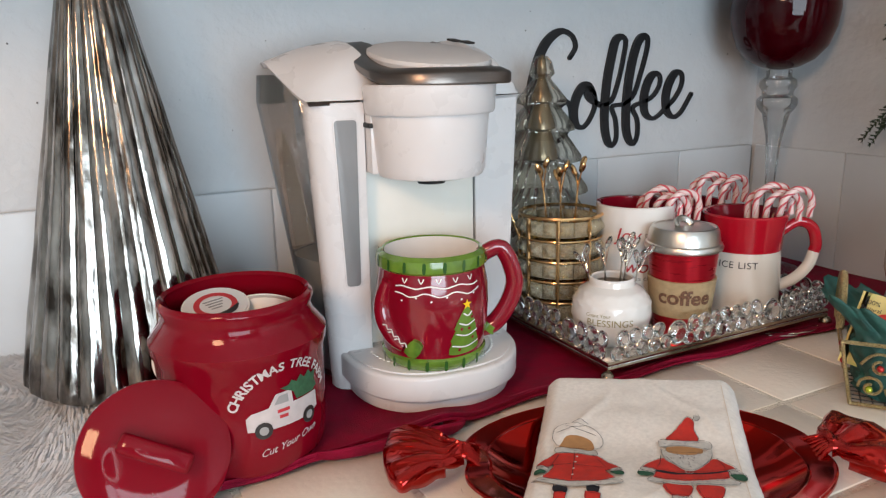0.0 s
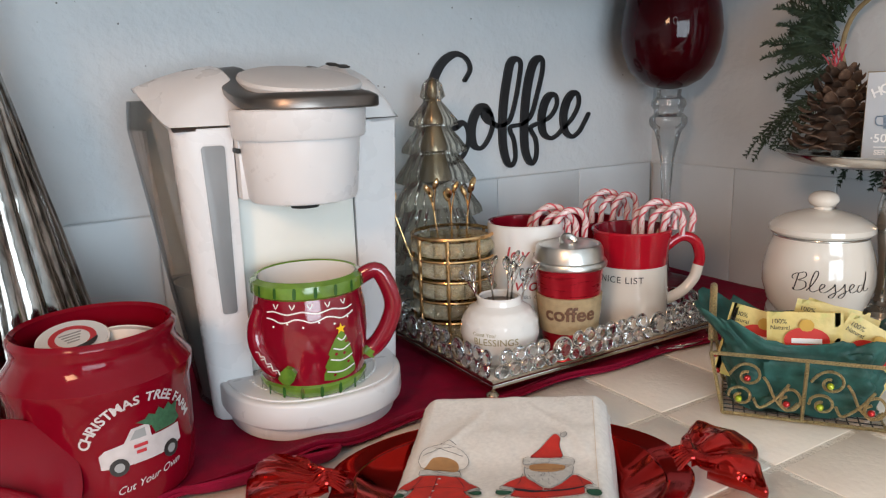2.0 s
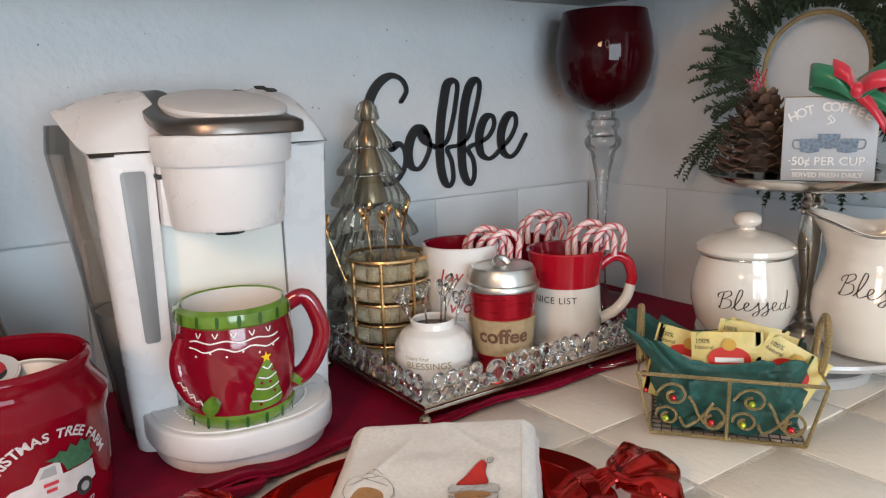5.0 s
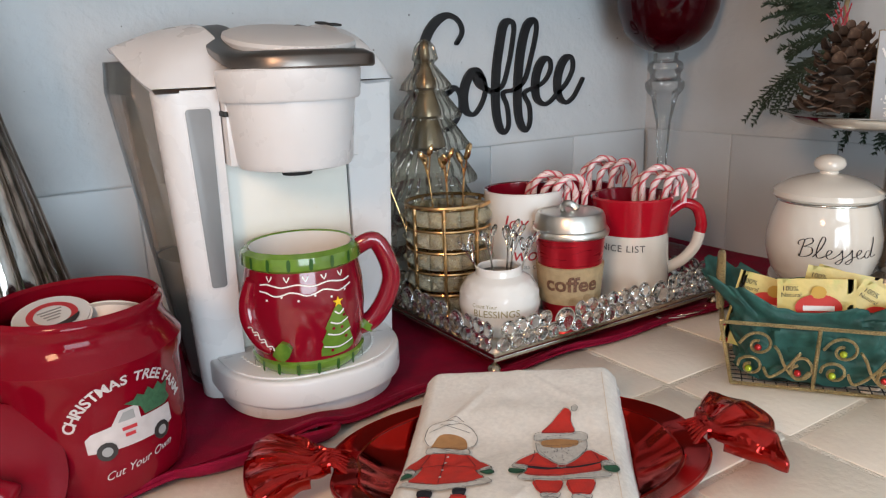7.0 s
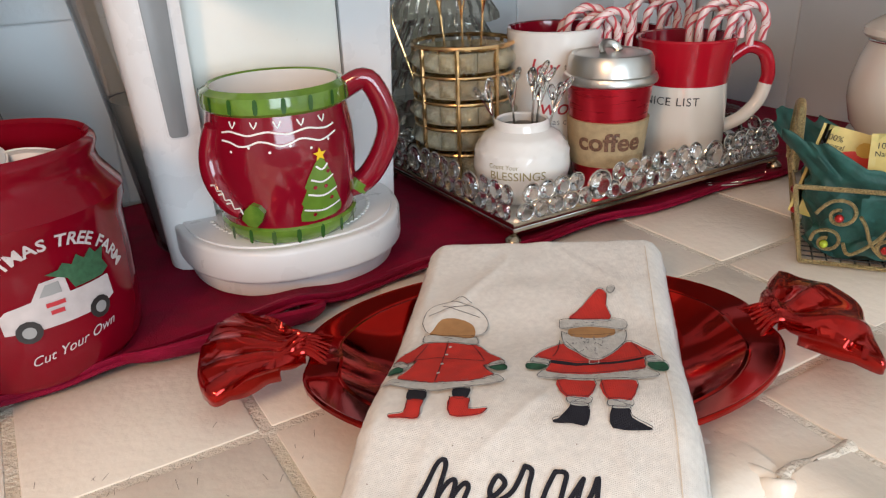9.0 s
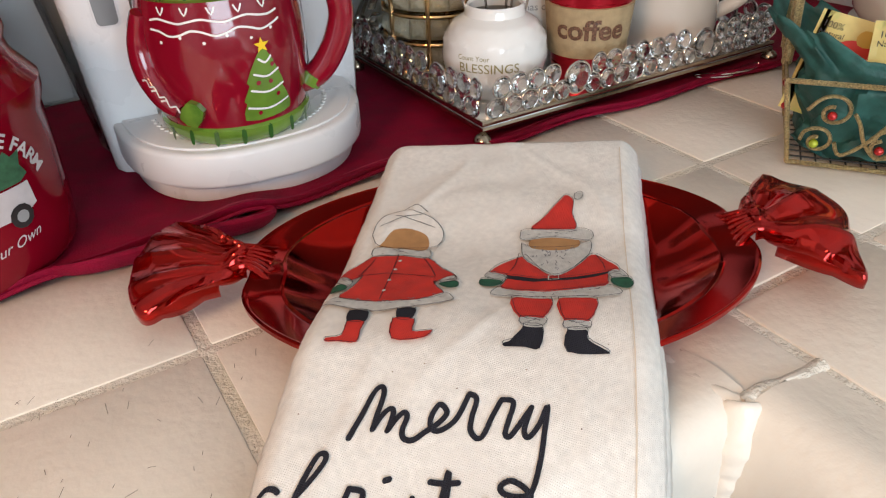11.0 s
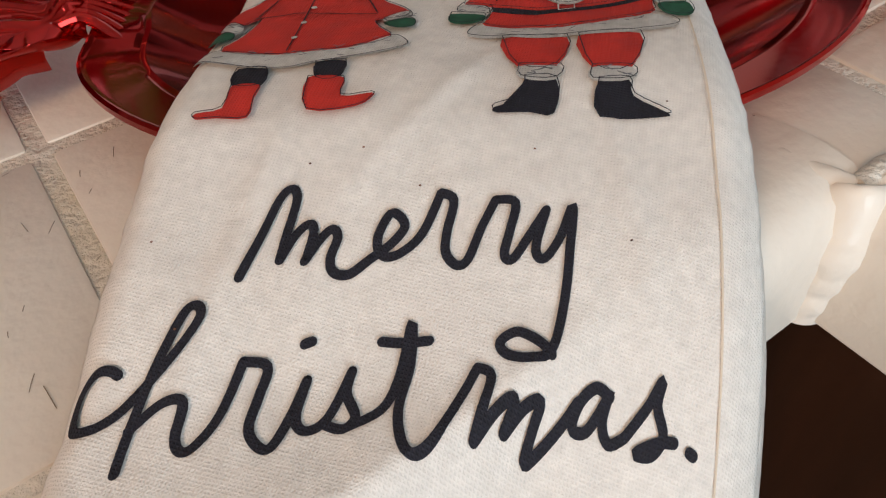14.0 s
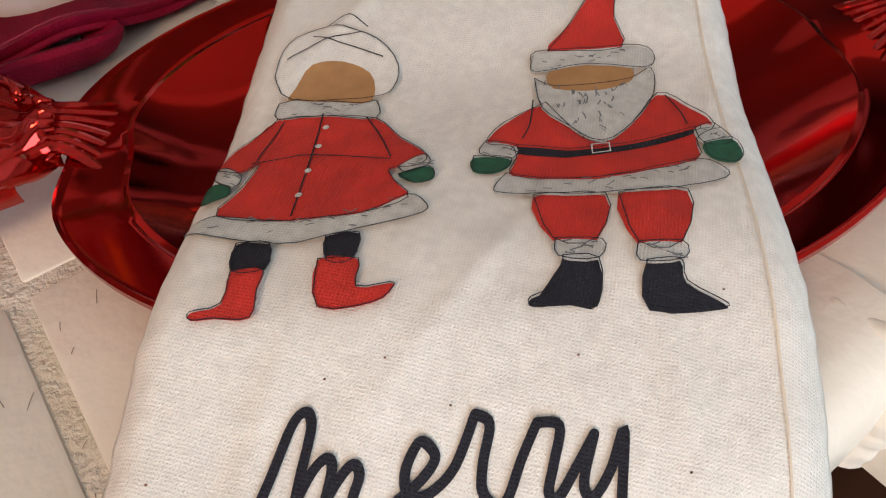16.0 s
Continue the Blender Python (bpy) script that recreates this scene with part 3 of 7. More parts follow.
    for q in (0.0, 0.5, 1.0):
        u1, v0 = 0.093 + 0.0125 * q, 0.017
        right.append((0.264 * q, [(0.0575, v0), (u1 - 0.008, v0), (u1 - 0.003, v0 + 0.002), (u1, v0 + 0.008), (u1 + 0.001, 0.10), (u1 - 0.006, 0.17), (u1 - 0.025, 0.195), (0.0575, 0.195)]))
    loft(right, "side_column", WHITE_PLASTIC, bevel=0.0008)
    loft([(0.262 * q, [(-0.054, 0.120), (-0.066 - 0.010 * q, 0.122), (-0.070 - 0.014 * q, 0.160), (-0.060, 0.192), (-0.054, 0.195)]) for q in (0.0, 1.0)], "rear_column", WHITE_PLASTIC)
    # seam under the top shell
    part("seam", box(-0.0995, -0.054, 0.0025, 0.030, 0.2635, 0.2660), PRINT_GREY, t, "thin grey seam under the top")
    part("seam", box(0.058, 0.1025, 0.0190, 0.150, 0.2635, 0.2660), PRINT_GREY, t, "thin grey seam under the top")
    part("seam", box(-0.0538, -0.0530, 0.0090, 0.030, 0.030, 0.262), PRINT_GREY, t, "thin seam beside the splash panel")
    part("seam", box(0.0567, 0.0573, 0.0180, 0.030, 0.030, 0.262), PRINT_GREY, t, "thin seam beside the splash panel")

    # see-through tank: bowed outwards, wider towards the top
    def tank_at(q, shrink=0.0):
        u0 = -0.0865 - 0.0135 * q
        bow = 0.012 + 0.023 * q
        pts = [(-0.056, 0.036)]
        for k in range(11):
            r = k / 10
            pts.append((u0 + 0.001 - bow * math.sin(math.pi * min(1, r * 0.80)) + 0.038 * r ** 4 + shrink, 0.038 - 0.006 * q + (0.080 + 0.030 * q) * r - shrink * (r - 0.5)))
        return pts + [(-0.056, 0.150)]

    loft([(0.003, tank_at(0.0)), (0.10, tank_at(0.37)), (0.20, tank_at(0.75)), (0.264, tank_at(1.0)), (0.288, [(u + 0.004, max(v, 0.050)) for u, v in tank_at(1.05)])], "water_tank", SMOKE, label="smoky see-through water tank")
    loft([(0.006, tank_at(0.02, 0.004)), (0.060, tank_at(0.22, 0.004)), (0.118, tank_at(0.44, 0.004))], "tank_water", WATER, label="water in the tank")

    # top shell: rounds up from the seam, falls gently to the tank side and turns down at the other
    shell = bmesh.new()
    rows = []
    for i in range(23):
        q = i / 22
        v = -0.0015 + 0.198 * q
        rise = math.sqrt(max(0.0, 1 - max(0.0, 1 - q * 2.3) ** 2))
        crest = 0.266 + 0.052 * rise - 0.012 * max(0, q - 0.6)
        side = min(1.0, q / 0.40)
        ul = -0.1025 - 0.019 * side ** 0.8 + 0.030 * max(0.0, q - 0.55)
        zl = 0.266 + 0.033 * side ** 1.1
        row = []
        for k in range(31):
            p = k / 30
            u = ul + (0.105 - ul) * (0.5 - 0.5 * math.cos(math.pi * p))
            if u < -0.045:
                z = zl + (crest - zl) * (1 - ((-0.045 - u) / (-0.045 - ul)) ** 1.8)
            else:
                z = crest - 0.010 * min(1.0, (u + 0.045) / 0.006) * min(1.0, max(0.0, (0.062 - u) / 0.006))
            if u > 0.074:
                z = 0.266 + (crest - 0.004 - 0.266) * max(0.0, 1 - ((u - 0.074) / 0.031) ** 2.6) ** 0.5
            row.append(shell.verts.new((u, v + (0.018 if u > 0.058 else 0.0) * (1 - q), z)))
        row.append(shell.verts.new((row[-1].co.x, row[-1].co.y, 0.2655)))
        row.append(shell.verts.new((row[0].co.x + 0.002, row[0].co.y, zl - 0.004)))
        rows.append(row)
    n = len(rows[0])
    for a, b in zip(rows, rows[1:]):
        for k in range(n):
            shell.faces.new((a[k], a[(k + 1) % n], b[(k + 1) % n], b[k]))
    shell.faces.new(rows[0])
    shell.faces.new(rows[-1][::-1])
    part("top_shell", shell, WHITE_PLASTIC, t)

    # brew head under its collar
    head = part("brew_head", lathe([(0, 0.2005), (0.038, 0.2005), (0.0445, 0.2020), (0.0465, 0.2060), (0.0508, 0.2545), (0.0508, 0.258), (0, 0.258)], 72), WHITE_PLASTIC, t, m=pose(-0.001, -0.019, 0))
    part("head_collar", lathe([(0, 0.2540), (0.0540, 0.2540), (0.0556, 0.2560), (0.0568, 0.2770), (0.055, 0.2785), (0, 0.2785)], 72), WHITE_PLASTIC, head)
    part("nozzle", lathe([(0, 0.194), (0.012, 0.194), (0.014, 0.2015), (0, 0.2015)], 20), DARK, head)
    part("head_block", box(-0.0525, 0.0555, -0.014, 0.022, 0.204, 0.262, 0.001), WHITE_PLASTIC, t)
    part("hinge_gap", box(-0.0545, -0.0505, -0.016, 0.004, 0.243, 0.247, 0.0008), DARK, t)

    # steel band: round the front of the head and sweeping up towards the back
    hand = bmesh.new()
    line = [(0.050, 0.078), (0.055, 0.060), (0.058, 0.030), (0.0590, 0.000), (0.0605, -0.030), (0.0590, -0.052), (0.0510, -0.0655), (0.032, -0.0745), (0.010, -0.0775), (-0.010, -0.0760), (-0.030, -0.068), (-0.044, -0.052), (-0.0525, -0.030), (-0.0555, -0.005), (-0.0555, 0.030), (-0.0545, 0.060), (-0.052, 0.085)]
    line = spline([(x, y, 0) for x, y in line], 4)
    rings = []
    for p in line:
        x, y = p.x, p.y
        back = max(0.0, min(1.0, (y + 0.045) / 0.125))
        low = 0.2790 + 0.031 * back ** 1.15
        inward = (Vector((0.0, 0.02, 0)) - Vector((x, y, 0))).normalized()
        tall = 0.0085 * (1 - 0.75 * back)
        rings.append([hand.verts.new(Vector((x, y, low + h)) + inward * off) for off, h in ((0.002, -0.0015), (0.0, 0.0), (0.0, tall * 0.8), (0.0012, tall), (0.010, tall + 0.0035), (0.026, tall + 0.0040), (0.034, tall + 0.0020), (0.034, -0.0015))])
    for a, b in zip(rings, rings[1:]):
        for k in range(8):
            hand.faces.new((a[k], a[(k + 1) % 8], b[(k + 1) % 8], b[k]))
    hand.faces.new(rings[0][::-1])
    hand.faces.new(rings[-1])
    steel = part("handle", hand, STEEL, t, "brushed dark steel handle and button band")
    lid = lathe([(0, 0), (0.0400, 0), (0.0425, 0.0010), (0.0435, 0.0040), (0.0425, 0.0066), (0.0380, 0.0082), (0.020, 0.0092), (0, 0.0095)], 72)
    for v in lid.verts:
        if v.co.y > 0:
            v.co.y *= 1.75
            v.co.x *= 1 + 1.6 * v.co.y
        else:
            v.co.y *= 1.12
    part("lid", lid, GREY_LID, t, "pale grey lid", m=pose(0.0080, -0.004, 0.2945, 9.5, 0, 0) @ Matrix.Diagonal((1.17, 1.12, 1.15, 1)))
    for k in range(4):
        part("brew_button", tube([(0.0050 * math.cos(a), 0.0032 * math.sin(a), 0) for a in np.linspace(0, 2 * math.pi, 13)[:-1]], 0.0008, 5, True), DARK, steel, "dark ring-shaped button mark", m=pose(0.059 + 0.003 * (k % 2), 0.030 + 0.016 * k, 0.3130 + 0.0016 * k, 12, 0, 0))
    marks = bmesh.new()
    for k in range(8):
        a = radians(-112 + k * 9)
        join(marks, box(-0.0026, 0.0026, -0.0006, 0.0006, 0, 0.0003), pose(0.0 + 0.052 * math.cos(a), 0.008 + 0.074 * math.sin(a), 0.2912 + 0.0010, 18, 0, math.degrees(a) + 90))
    part("button_labels", marks, PRINT_WHITE, steel)
    return t


COFFEE_AT = (0.088, 0.189, 0.0062)
coffee_maker(COFFEE_AT, -5)

# ---- cups and mugs ----


def shell_of(profile, wall=0.0035):
    """A vessel's wall from its outer profile: up outside, over the rim, down inside."""
    inner = [(max(r - wall, 0.0), h) for r, h in reversed(profile) if h > profile[0][1] + wall]
    r, h = profile[-1]
    return [(0, profile[0][1])] + profile + [(r - wall / 2, h + wall / 2)] + inner + [(0, profile[0][1] + wall)]


def handle(r, z0, z1, out, thick, turn):
    """A C-shaped handle from height z0 to z1 on a body of radius r."""
    pts = [(r - 0.004, 0, z1), (r + out * 0.55, 0, z1 + 0.006), (r + out, 0, z1 - (z1 - z0) * 0.30), (r + out * 0.85, 0, z0 + (z1 - z0) * 0.38), (r + out * 0.35, 0, z0 + (z1 - z0) * 0.08), (r - 0.004, 0, z0)]
    bm = tube(spline(pts, 7), thick, 12, flat=1.25)
    bm.transform(Matrix.Rotation(radians(turn), 4, "Z"))
    return bm


def sweater_mug(place):
    turn = facing(place)
    t = thing("sweater_mug", place, "dark red ceramic mug shaped like a sweater with green cuffs", "mug", grow=(1.04, 1.04, 1.05))
    prof = [(0.0395, 0.0), (0.0420, 0.003), (0.0432, 0.012), (0.0462, 0.030), (0.0478, 0.048), (0.0472, 0.066), (0.0448, 0.080), (0.0440, 0.093)]
    R = smooth_fun([h for r, h in prof], [r for r, h in prof])
    part("cup", lathe(shell_of(prof), 64), MUG_RED, t)
    part("lining", lathe([(0.040, 0.0945), (0.0395, 0.085), (0.038, 0.05), (0.036, 0.012), (0, 0.010)], 48), WHITE_GLAZE, t, "white glazed inside")

    def band(z0, z1, lift, name):
        pr = [(R(z0), z0), (R(z0) + lift, z0 + 0.002), (R((z0 + z1) / 2) + lift * 1.25, (z0 + z1) / 2), (R(z1) + lift, z1 - 0.002), (R(z1) - 0.002, z1 + 0.001), (R(z1) - 0.004, z1 - 0.001)]
        b = part(name, lathe(pr, 64), GREEN_GLAZE, t, "green ribbed glazed band")
        stripes = bmesh.new()
        for k in range(18):
            a = turn + k * 20 + 6
            join(stripes, wrapped(moved(poly([(-0.0013, -0.0038), (0.0011, -0.0040), (0.0016, 0.0036), (-0.0008, 0.0040)], 2)), lambda h: R((z0 + z1) / 2) + lift * 1.2, a, (z0 + z1) / 2, 0.0004))
        part("rib_stripes", stripes, DARK_GREEN, b)

    band(0.0815, 0.0945, 0.0022, "rim_band")
    band(0.0, 0.012, 0.0018, "foot_band")
    part("handle", handle(0.045, 0.022, 0.086, 0.025, 0.0066, turn + 84), MUG_RED, t)
    cuff = tube([(0.0500, 0, 0.026), (0.046, 0, 0.021)], 0.0082, 10)
    cuff.transform(Matrix.Rotation(radians(turn + 84), 4, "Z"))
    part("handle_cuff", cuff, GREEN_GLAZE, t, "green cuff at the foot of the handle")
    sleeve = []
    for x, y in ((-0.046, 0.075), (-0.0515, 0.058), (-0.050, 0.042), (-0.040, 0.028), (-0.0305, 0.0215)):
        a = radians(turn) + x / 0.046
        r = R(y) + 0.001
        sleeve.append((r * math.cos(a), r * math.sin(a), y))
    part("sleeve", tube(spline(sleeve, 6), [0.0045 + 0.0035 * math.sin(math.pi * min(1, k / 24 * 1.0)) for k in range(25)], 10), MUG_RED, t, "raised red sleeve in relief")
    mitt = wrapped(moved(poly([(-0.0055, -0.006), (0.0045, -0.0075), (0.0070, 0.0050), (-0.0020, 0.0075)], 2), -0.022, -0.008, 0, -22), R, turn, 0.03, 0.0045)
    up = bmesh.ops.extrude_face_region(mitt, geom=mitt.faces[:])
    for v in [v for v in up["geom"] if isinstance(v, bmesh.types.BMVert)]:
        v.co.xy *= 0.86
    part("mitten", mitt, GREEN_GLAZE, t, "green mitten in relief")
    tree = poly([(-0.0150, 0.0), (-0.0128, 0.0100), (-0.0140, 0.0120), (-0.0100, 0.0205), (-0.0112, 0.0225), (-0.0060, 0.0330), (-0.0015, 0.0390), (0.0020, 0.0385), (0.0065, 0.0290), (0.0105, 0.0190), (0.0098, 0.0165), (0.0140, 0.0085), (0.0150, 0.0015), (0.0020, -0.0008)], 2)
    tree = part("painted_tree", wrapped(moved(tree, 0.0225, -0.0150), R, turn, 0.03, 0.0012), GREEN_GLAZE, t, "raised green painted tree")
    trims = bmesh.new()
    for z, w in ((0.0065, 0.0125), (0.0165, 0.0095), (0.0255, 0.0070), (0.0335, 0.0035)):
        join(trims, wrapped(moved(stroke([(-w, 0.0012), (0, -0.0012), (w, 0.0016)], 0.0012, 4), 0.0227, z - 0.0150), R, turn, 0.03, 0.0018))
    part("garland", trims, PRINT_WHITE, tree)
    dots = bmesh.new()
    for x, z in ((-0.006, 0.0035), (0.006, 0.0125), (-0.005, 0.0215), (0.004, 0.0305), (0.002, 0.021)):
        join(dots, wrapped(moved(poly([(0.0013 * math.cos(k), 0.0013 * math.sin(k)) for k in range(6)], 2), x + 0.0225, z - 0.0150), R, turn, 0.03, 0.002))
    part("baubles", dots, MUG_RED, tree)
    star = [((0.0044 if k % 2 == 0 else 0.0019) * math.sin(k * math.pi / 5), (0.0044 if k % 2 == 0 else 0.0019) * math.cos(k * math.pi / 5)) for k in range(10)]
    part("star", wrapped(moved(poly(star, 1), 0.0222, 0.0268), R, turn, 0.03, 0.002), YELLOW, tree, "yellow star")
    for y0, amp, ph in ((0.0725, 0.0010, 0.0), (0.0665, 0.0016, 1.0)):
        part("knit_line", wrapped(stroke([(-0.036 + 0.006 * k, y0 - 0.03 + amp * math.sin(k * 1.6 + ph)) for k in range(13)], 0.0011, 3), R, turn, 0.03, 0.0008), PRINT_WHITE, t, "white painted knit line")
    for k in range(5):
        part("knit_line", wrapped(moved(stroke([(-0.002, 0.0025), (0, -0.001), (0.002, 0.0025)], 0.001, 2), -0.028 + 0.014 * k, 0.0465), R, turn, 0.03, 0.0008), PRINT_WHITE, t, "white painted knit line")
    for k in range(6):
        part("knit_line", wrapped(moved(poly([(0.0009 * math.cos(q), 0.0009 * math.sin(q)) for q in range(6)], 2), -0.03 + 0.012 * k, 0.0315 + 0.003 * (k % 2)), R, turn, 0.03, 0.0008), PRINT_WHITE, t, "white painted knit line")
    for k in range(3):
        part("knit_line", wrapped(moved(stroke([(-0.0052, -0.0012), (-0.0026, 0.0016), (0, -0.0012), (0.0026, 0.0016), (0.0052, -0.0010)], 0.0011, 2), -0.0385 + 0.0050 * k, 0.0085 - 0.0050 * k, 0, -32), R, turn, 0.03, 0.0082), PRINT_WHITE, t, "white painted knit line")


sweater_mug((0.0785, 0.160, 0.0461))

# ---- red jar with its lid leaning on it, tall silver tree, white fur ----


def red_jar(place):
    turn = facing(place) + 20
    t = thing("lidded_jar", place, "glossy red ceramic jar with a printed white truck, holding coffee pods", "jar")
    prof = [(0.050, 0.0), (0.0565, 0.002), (0.0605, 0.008), (0.0625, 0.030), (0.0630, 0.070), (0.0635, 0.084), (0.0660, 0.091), (0.0665, 0.098), (0.0610, 0.106), (0.0570, 0.112), (0.0560, 0.119), (0.0580, 0.124), (0.0575, 0.127)]
    R = smooth_fun([h for r, h in prof], [r for r, h in prof])
    part("body", lathe(shell_of(prof, 0.005), 72), RED_GLAZE, t)
    arc = bmesh.new()
    glyphs = [(ch, words(ch, 0.0100, bold=0.00025)) if ch != " " else (ch, None) for ch in "CHRISTMAS TREE FARM"]
    wide = [(max(v.co.x for v in g.verts) - min(v.co.x for v in g.verts) + 0.0013) if g else 0.0042 for ch, g in glyphs]
    run = 0.0
    for (ch, g), w in zip(glyphs, wide):
        a = radians(166) - radians(152) * (run + w / 2) / sum(wide)
        run += w
        if g:
            join(arc, wrapped(moved(g, 0.041 * math.cos(a), 0.004 + 0.037 * math.sin(a), 0, math.degrees(a) - 90), R, turn, 0.0455))
    part("arched_letters", arc, PRINT_JAR, t, "white arched printed letters")
    part("script_letters", wrapped(moved(words("Cut Your Own", 0.0080, slant=0.5), 0.001, -0.0220, 0, 9), R, turn, 0.0475), PRINT_JAR, t, "white printed letters")
    truck = poly([(-0.027, -0.008), (-0.0275, 0.001), (-0.024, 0.004), (-0.013, 0.006), (-0.008, 0.014), (0.003, 0.0145), (0.004, 0.0055), (0.025, 0.0055), (0.026, -0.006), (0.018, -0.009), (-0.012, -0.009)], 1)
    truck = part("printed_truck", wrapped(moved(truck, size=1.14), R, turn, 0.0505), PRINT_JAR, t, "white printed pickup truck")
    part("truck_window", wrapped(moved(poly([(-0.0095, 0.007), (-0.006, 0.0125), (0.000, 0.0128), (0.0005, 0.007)], 1), size=1.14), R, turn, 0.0505, 0.001), PRINT_GREY, truck)
    for x in (-0.017, 0.0165):
        part("truck_wheel", (wrapped(moved(poly([(0.0058 * math.cos(k * 0.524), 0.0058 * math.sin(k * 0.524)) for k in range(12)], 1), x * 1.14, -0.0097, size=1.14), R, turn, 0.0505, 0.001)), PRINT_BLACK, truck)
        part("hubcap", (wrapped(moved(poly([(0.003 * math.cos(k * 0.524), 0.003 * math.sin(k * 0.524)) for k in range(12)], 1), x * 1.14, -0.0097, size=1.14), R, turn, 0.0505, 0.0014)), PRINT_GREY, truck)
    bars = bmesh.new()
    for y, w in ((0.0022, 0.0085), (-0.0018, 0.006)):
        join(bars, wrapped(moved(poly([(-w / 2, -0.0011), (w / 2, -0.0011), (w / 2, 0.0011), (-w / 2, 0.0011)], 1), -0.0038, y * 1.14, size=1.14), R, turn, 0.0505, 0.001))
    part("door_print_bars", bars, PRINT_RED, truck)
    part("printed_fir", wrapped(moved(poly([(-0.0050, 0.0172), (0.0010, 0.0178), (0.0035, 0.0205), (0.0075, 0.0182), (0.0105, 0.0222), (0.0140, 0.0188), (0.0180, 0.0225), (0.0205, 0.0190), (0.0255, 0.0205), (0.0235, 0.0140), (0.0260, 0.0090), (0.0215, 0.0066), (0.0065, 0.0066), (0.0042, 0.0125)], 1), size=1.14), R, turn, 0.0505, 0.001), PRINT_GREEN, truck, "green fir tree on the truck bed")
    return t


JAR_AT = (-0.093, 0.151, 0.006)
red_jar(JAR_AT)


def coffee_pod(place, rx, ry, rz):
    t = thing("coffee_pod", place, "white coffee pod with a printed foil top lying in the jar", "coffee pod", "pods in the jar", rz, rx, ry)
    part("cup", lathe([(0, -0.040), (0.016, -0.040), (0.0175, -0.038), (0.0225, -0.002), (0.0255, -0.001), (0.0255, 0.0), (0, 0.0)], 32), PRINT_WHITE, t)
    f = part("foil_lid", lathe([(0.0245, 0.0), (0.0240, 0.0008), (0, 0.0010)], 32), FOIL_LID, t, "printed foil lid")
    part("printed_ring", lathe([(0.0165, 0.0012), (0.0120, 0.0012)], 32), PRINT_RED, f)
    part("printed_crescent", moved(poly([(-0.014, -0.012), (-0.004, -0.0175), (0.010, -0.015), (0.016, -0.006), (0.008, -0.010), (-0.004, -0.0125)], 3), 0, 0, 0.0013), PRINT_BLACK, f)
    bars = bmesh.new()
    for k in range(4):
        join(bars, box(-0.008 + k * 0.001, 0.008 - k * 0.0015, -0.0006, 0.0006, 0.0011, 0.0014), Matrix.Translation((0, 0.006 - 0.0035 * k, 0)))
    part("print_bars", bars, PRINT_GREY, f)


coffee_pod((-0.107, 0.161, 0.1225), 16, -6, 10)
coffee_pod((-0.065, 0.175, 0.112), 30, 25, 120)
coffee_pod((-0.115, 0.175, 0.085), 60, 10, 60)


def jar_lid(m):
    ob = new("jar_lid")
    ob.matrix_world = m
    tagged(ob, "round glossy red ceramic lid leaning against the red jar", "jar lid")
    part("disc", lathe([(0, -0.006), (0.050, -0.006), (0.050, 0.0), (0.0590, 0.0015), (0.0605, 0.005), (0.0595, 0.009), (0.054, 0.0115), (0.030, 0.0135), (0, 0.014)], 72), RED_GLAZE, ob)
    grip = box(-0.030, 0.030, -0.0085, 0.0085, 0.010, 0.030, 0.005, 3)
    for v in grip.verts:
        if v.co.z > 0.02:
            v.co.z += 0.004 * (1 - (v.co.x / 0.03) ** 2)
        v.co.y *= 0.8 + 0.3 * (v.co.x / 0.03) ** 2
    part("grip", grip, RED_GLAZE, ob, "raised bar handle")


jar_lid(look((-0.166, 0.098, 0.0440), (-0.185, -0.30, 0.250)) @ pose(0, 0, 0, 0, 0, 30) @ Matrix.Rotation(math.pi, 4, "Y") @ Matrix.Scale(0.83, 4))


def tall_tree(place):
    t = thing("mercury_glass_tree", place, "tall ribbed silver mercury-glass tree standing on white fur", "ornament tree", grow=(0.95, 0.95, 1.0))
    prof = [(0, 0.004), (0.076, 0.004), (0.095, 0.0), (0.0975, 0.004), (0.097, 0.012), (0.0245, 0.345), (0.018, 0.385), (0.012, 0.42), (0.010, 0.440), (0, 0.446)]
    pr = []
    for (r0, h0), (r1, h1) in zip(prof, prof[1:]):
        n = 12 if h1 - h0 > 0.1 else 1
        pr += [(r0 + (r1 - r0) * k / n, h0 + (h1 - h0) * k / n) for k in range(n)]
    pr.append(prof[-1])
    fl = lambda a, r, h: r * (1 + 0.055 * abs(math.sin(a * 13 + 0.25 * math.sin(a * 3))) ** 0.7 - 0.03 + 0.006 * math.sin(h * 60 + a * 5)) if h > 0.003 else r
    part("body", lathe(pr, 208, fl), SILVER, t)


tall_tree((-0.160, 0.304, 0.034))


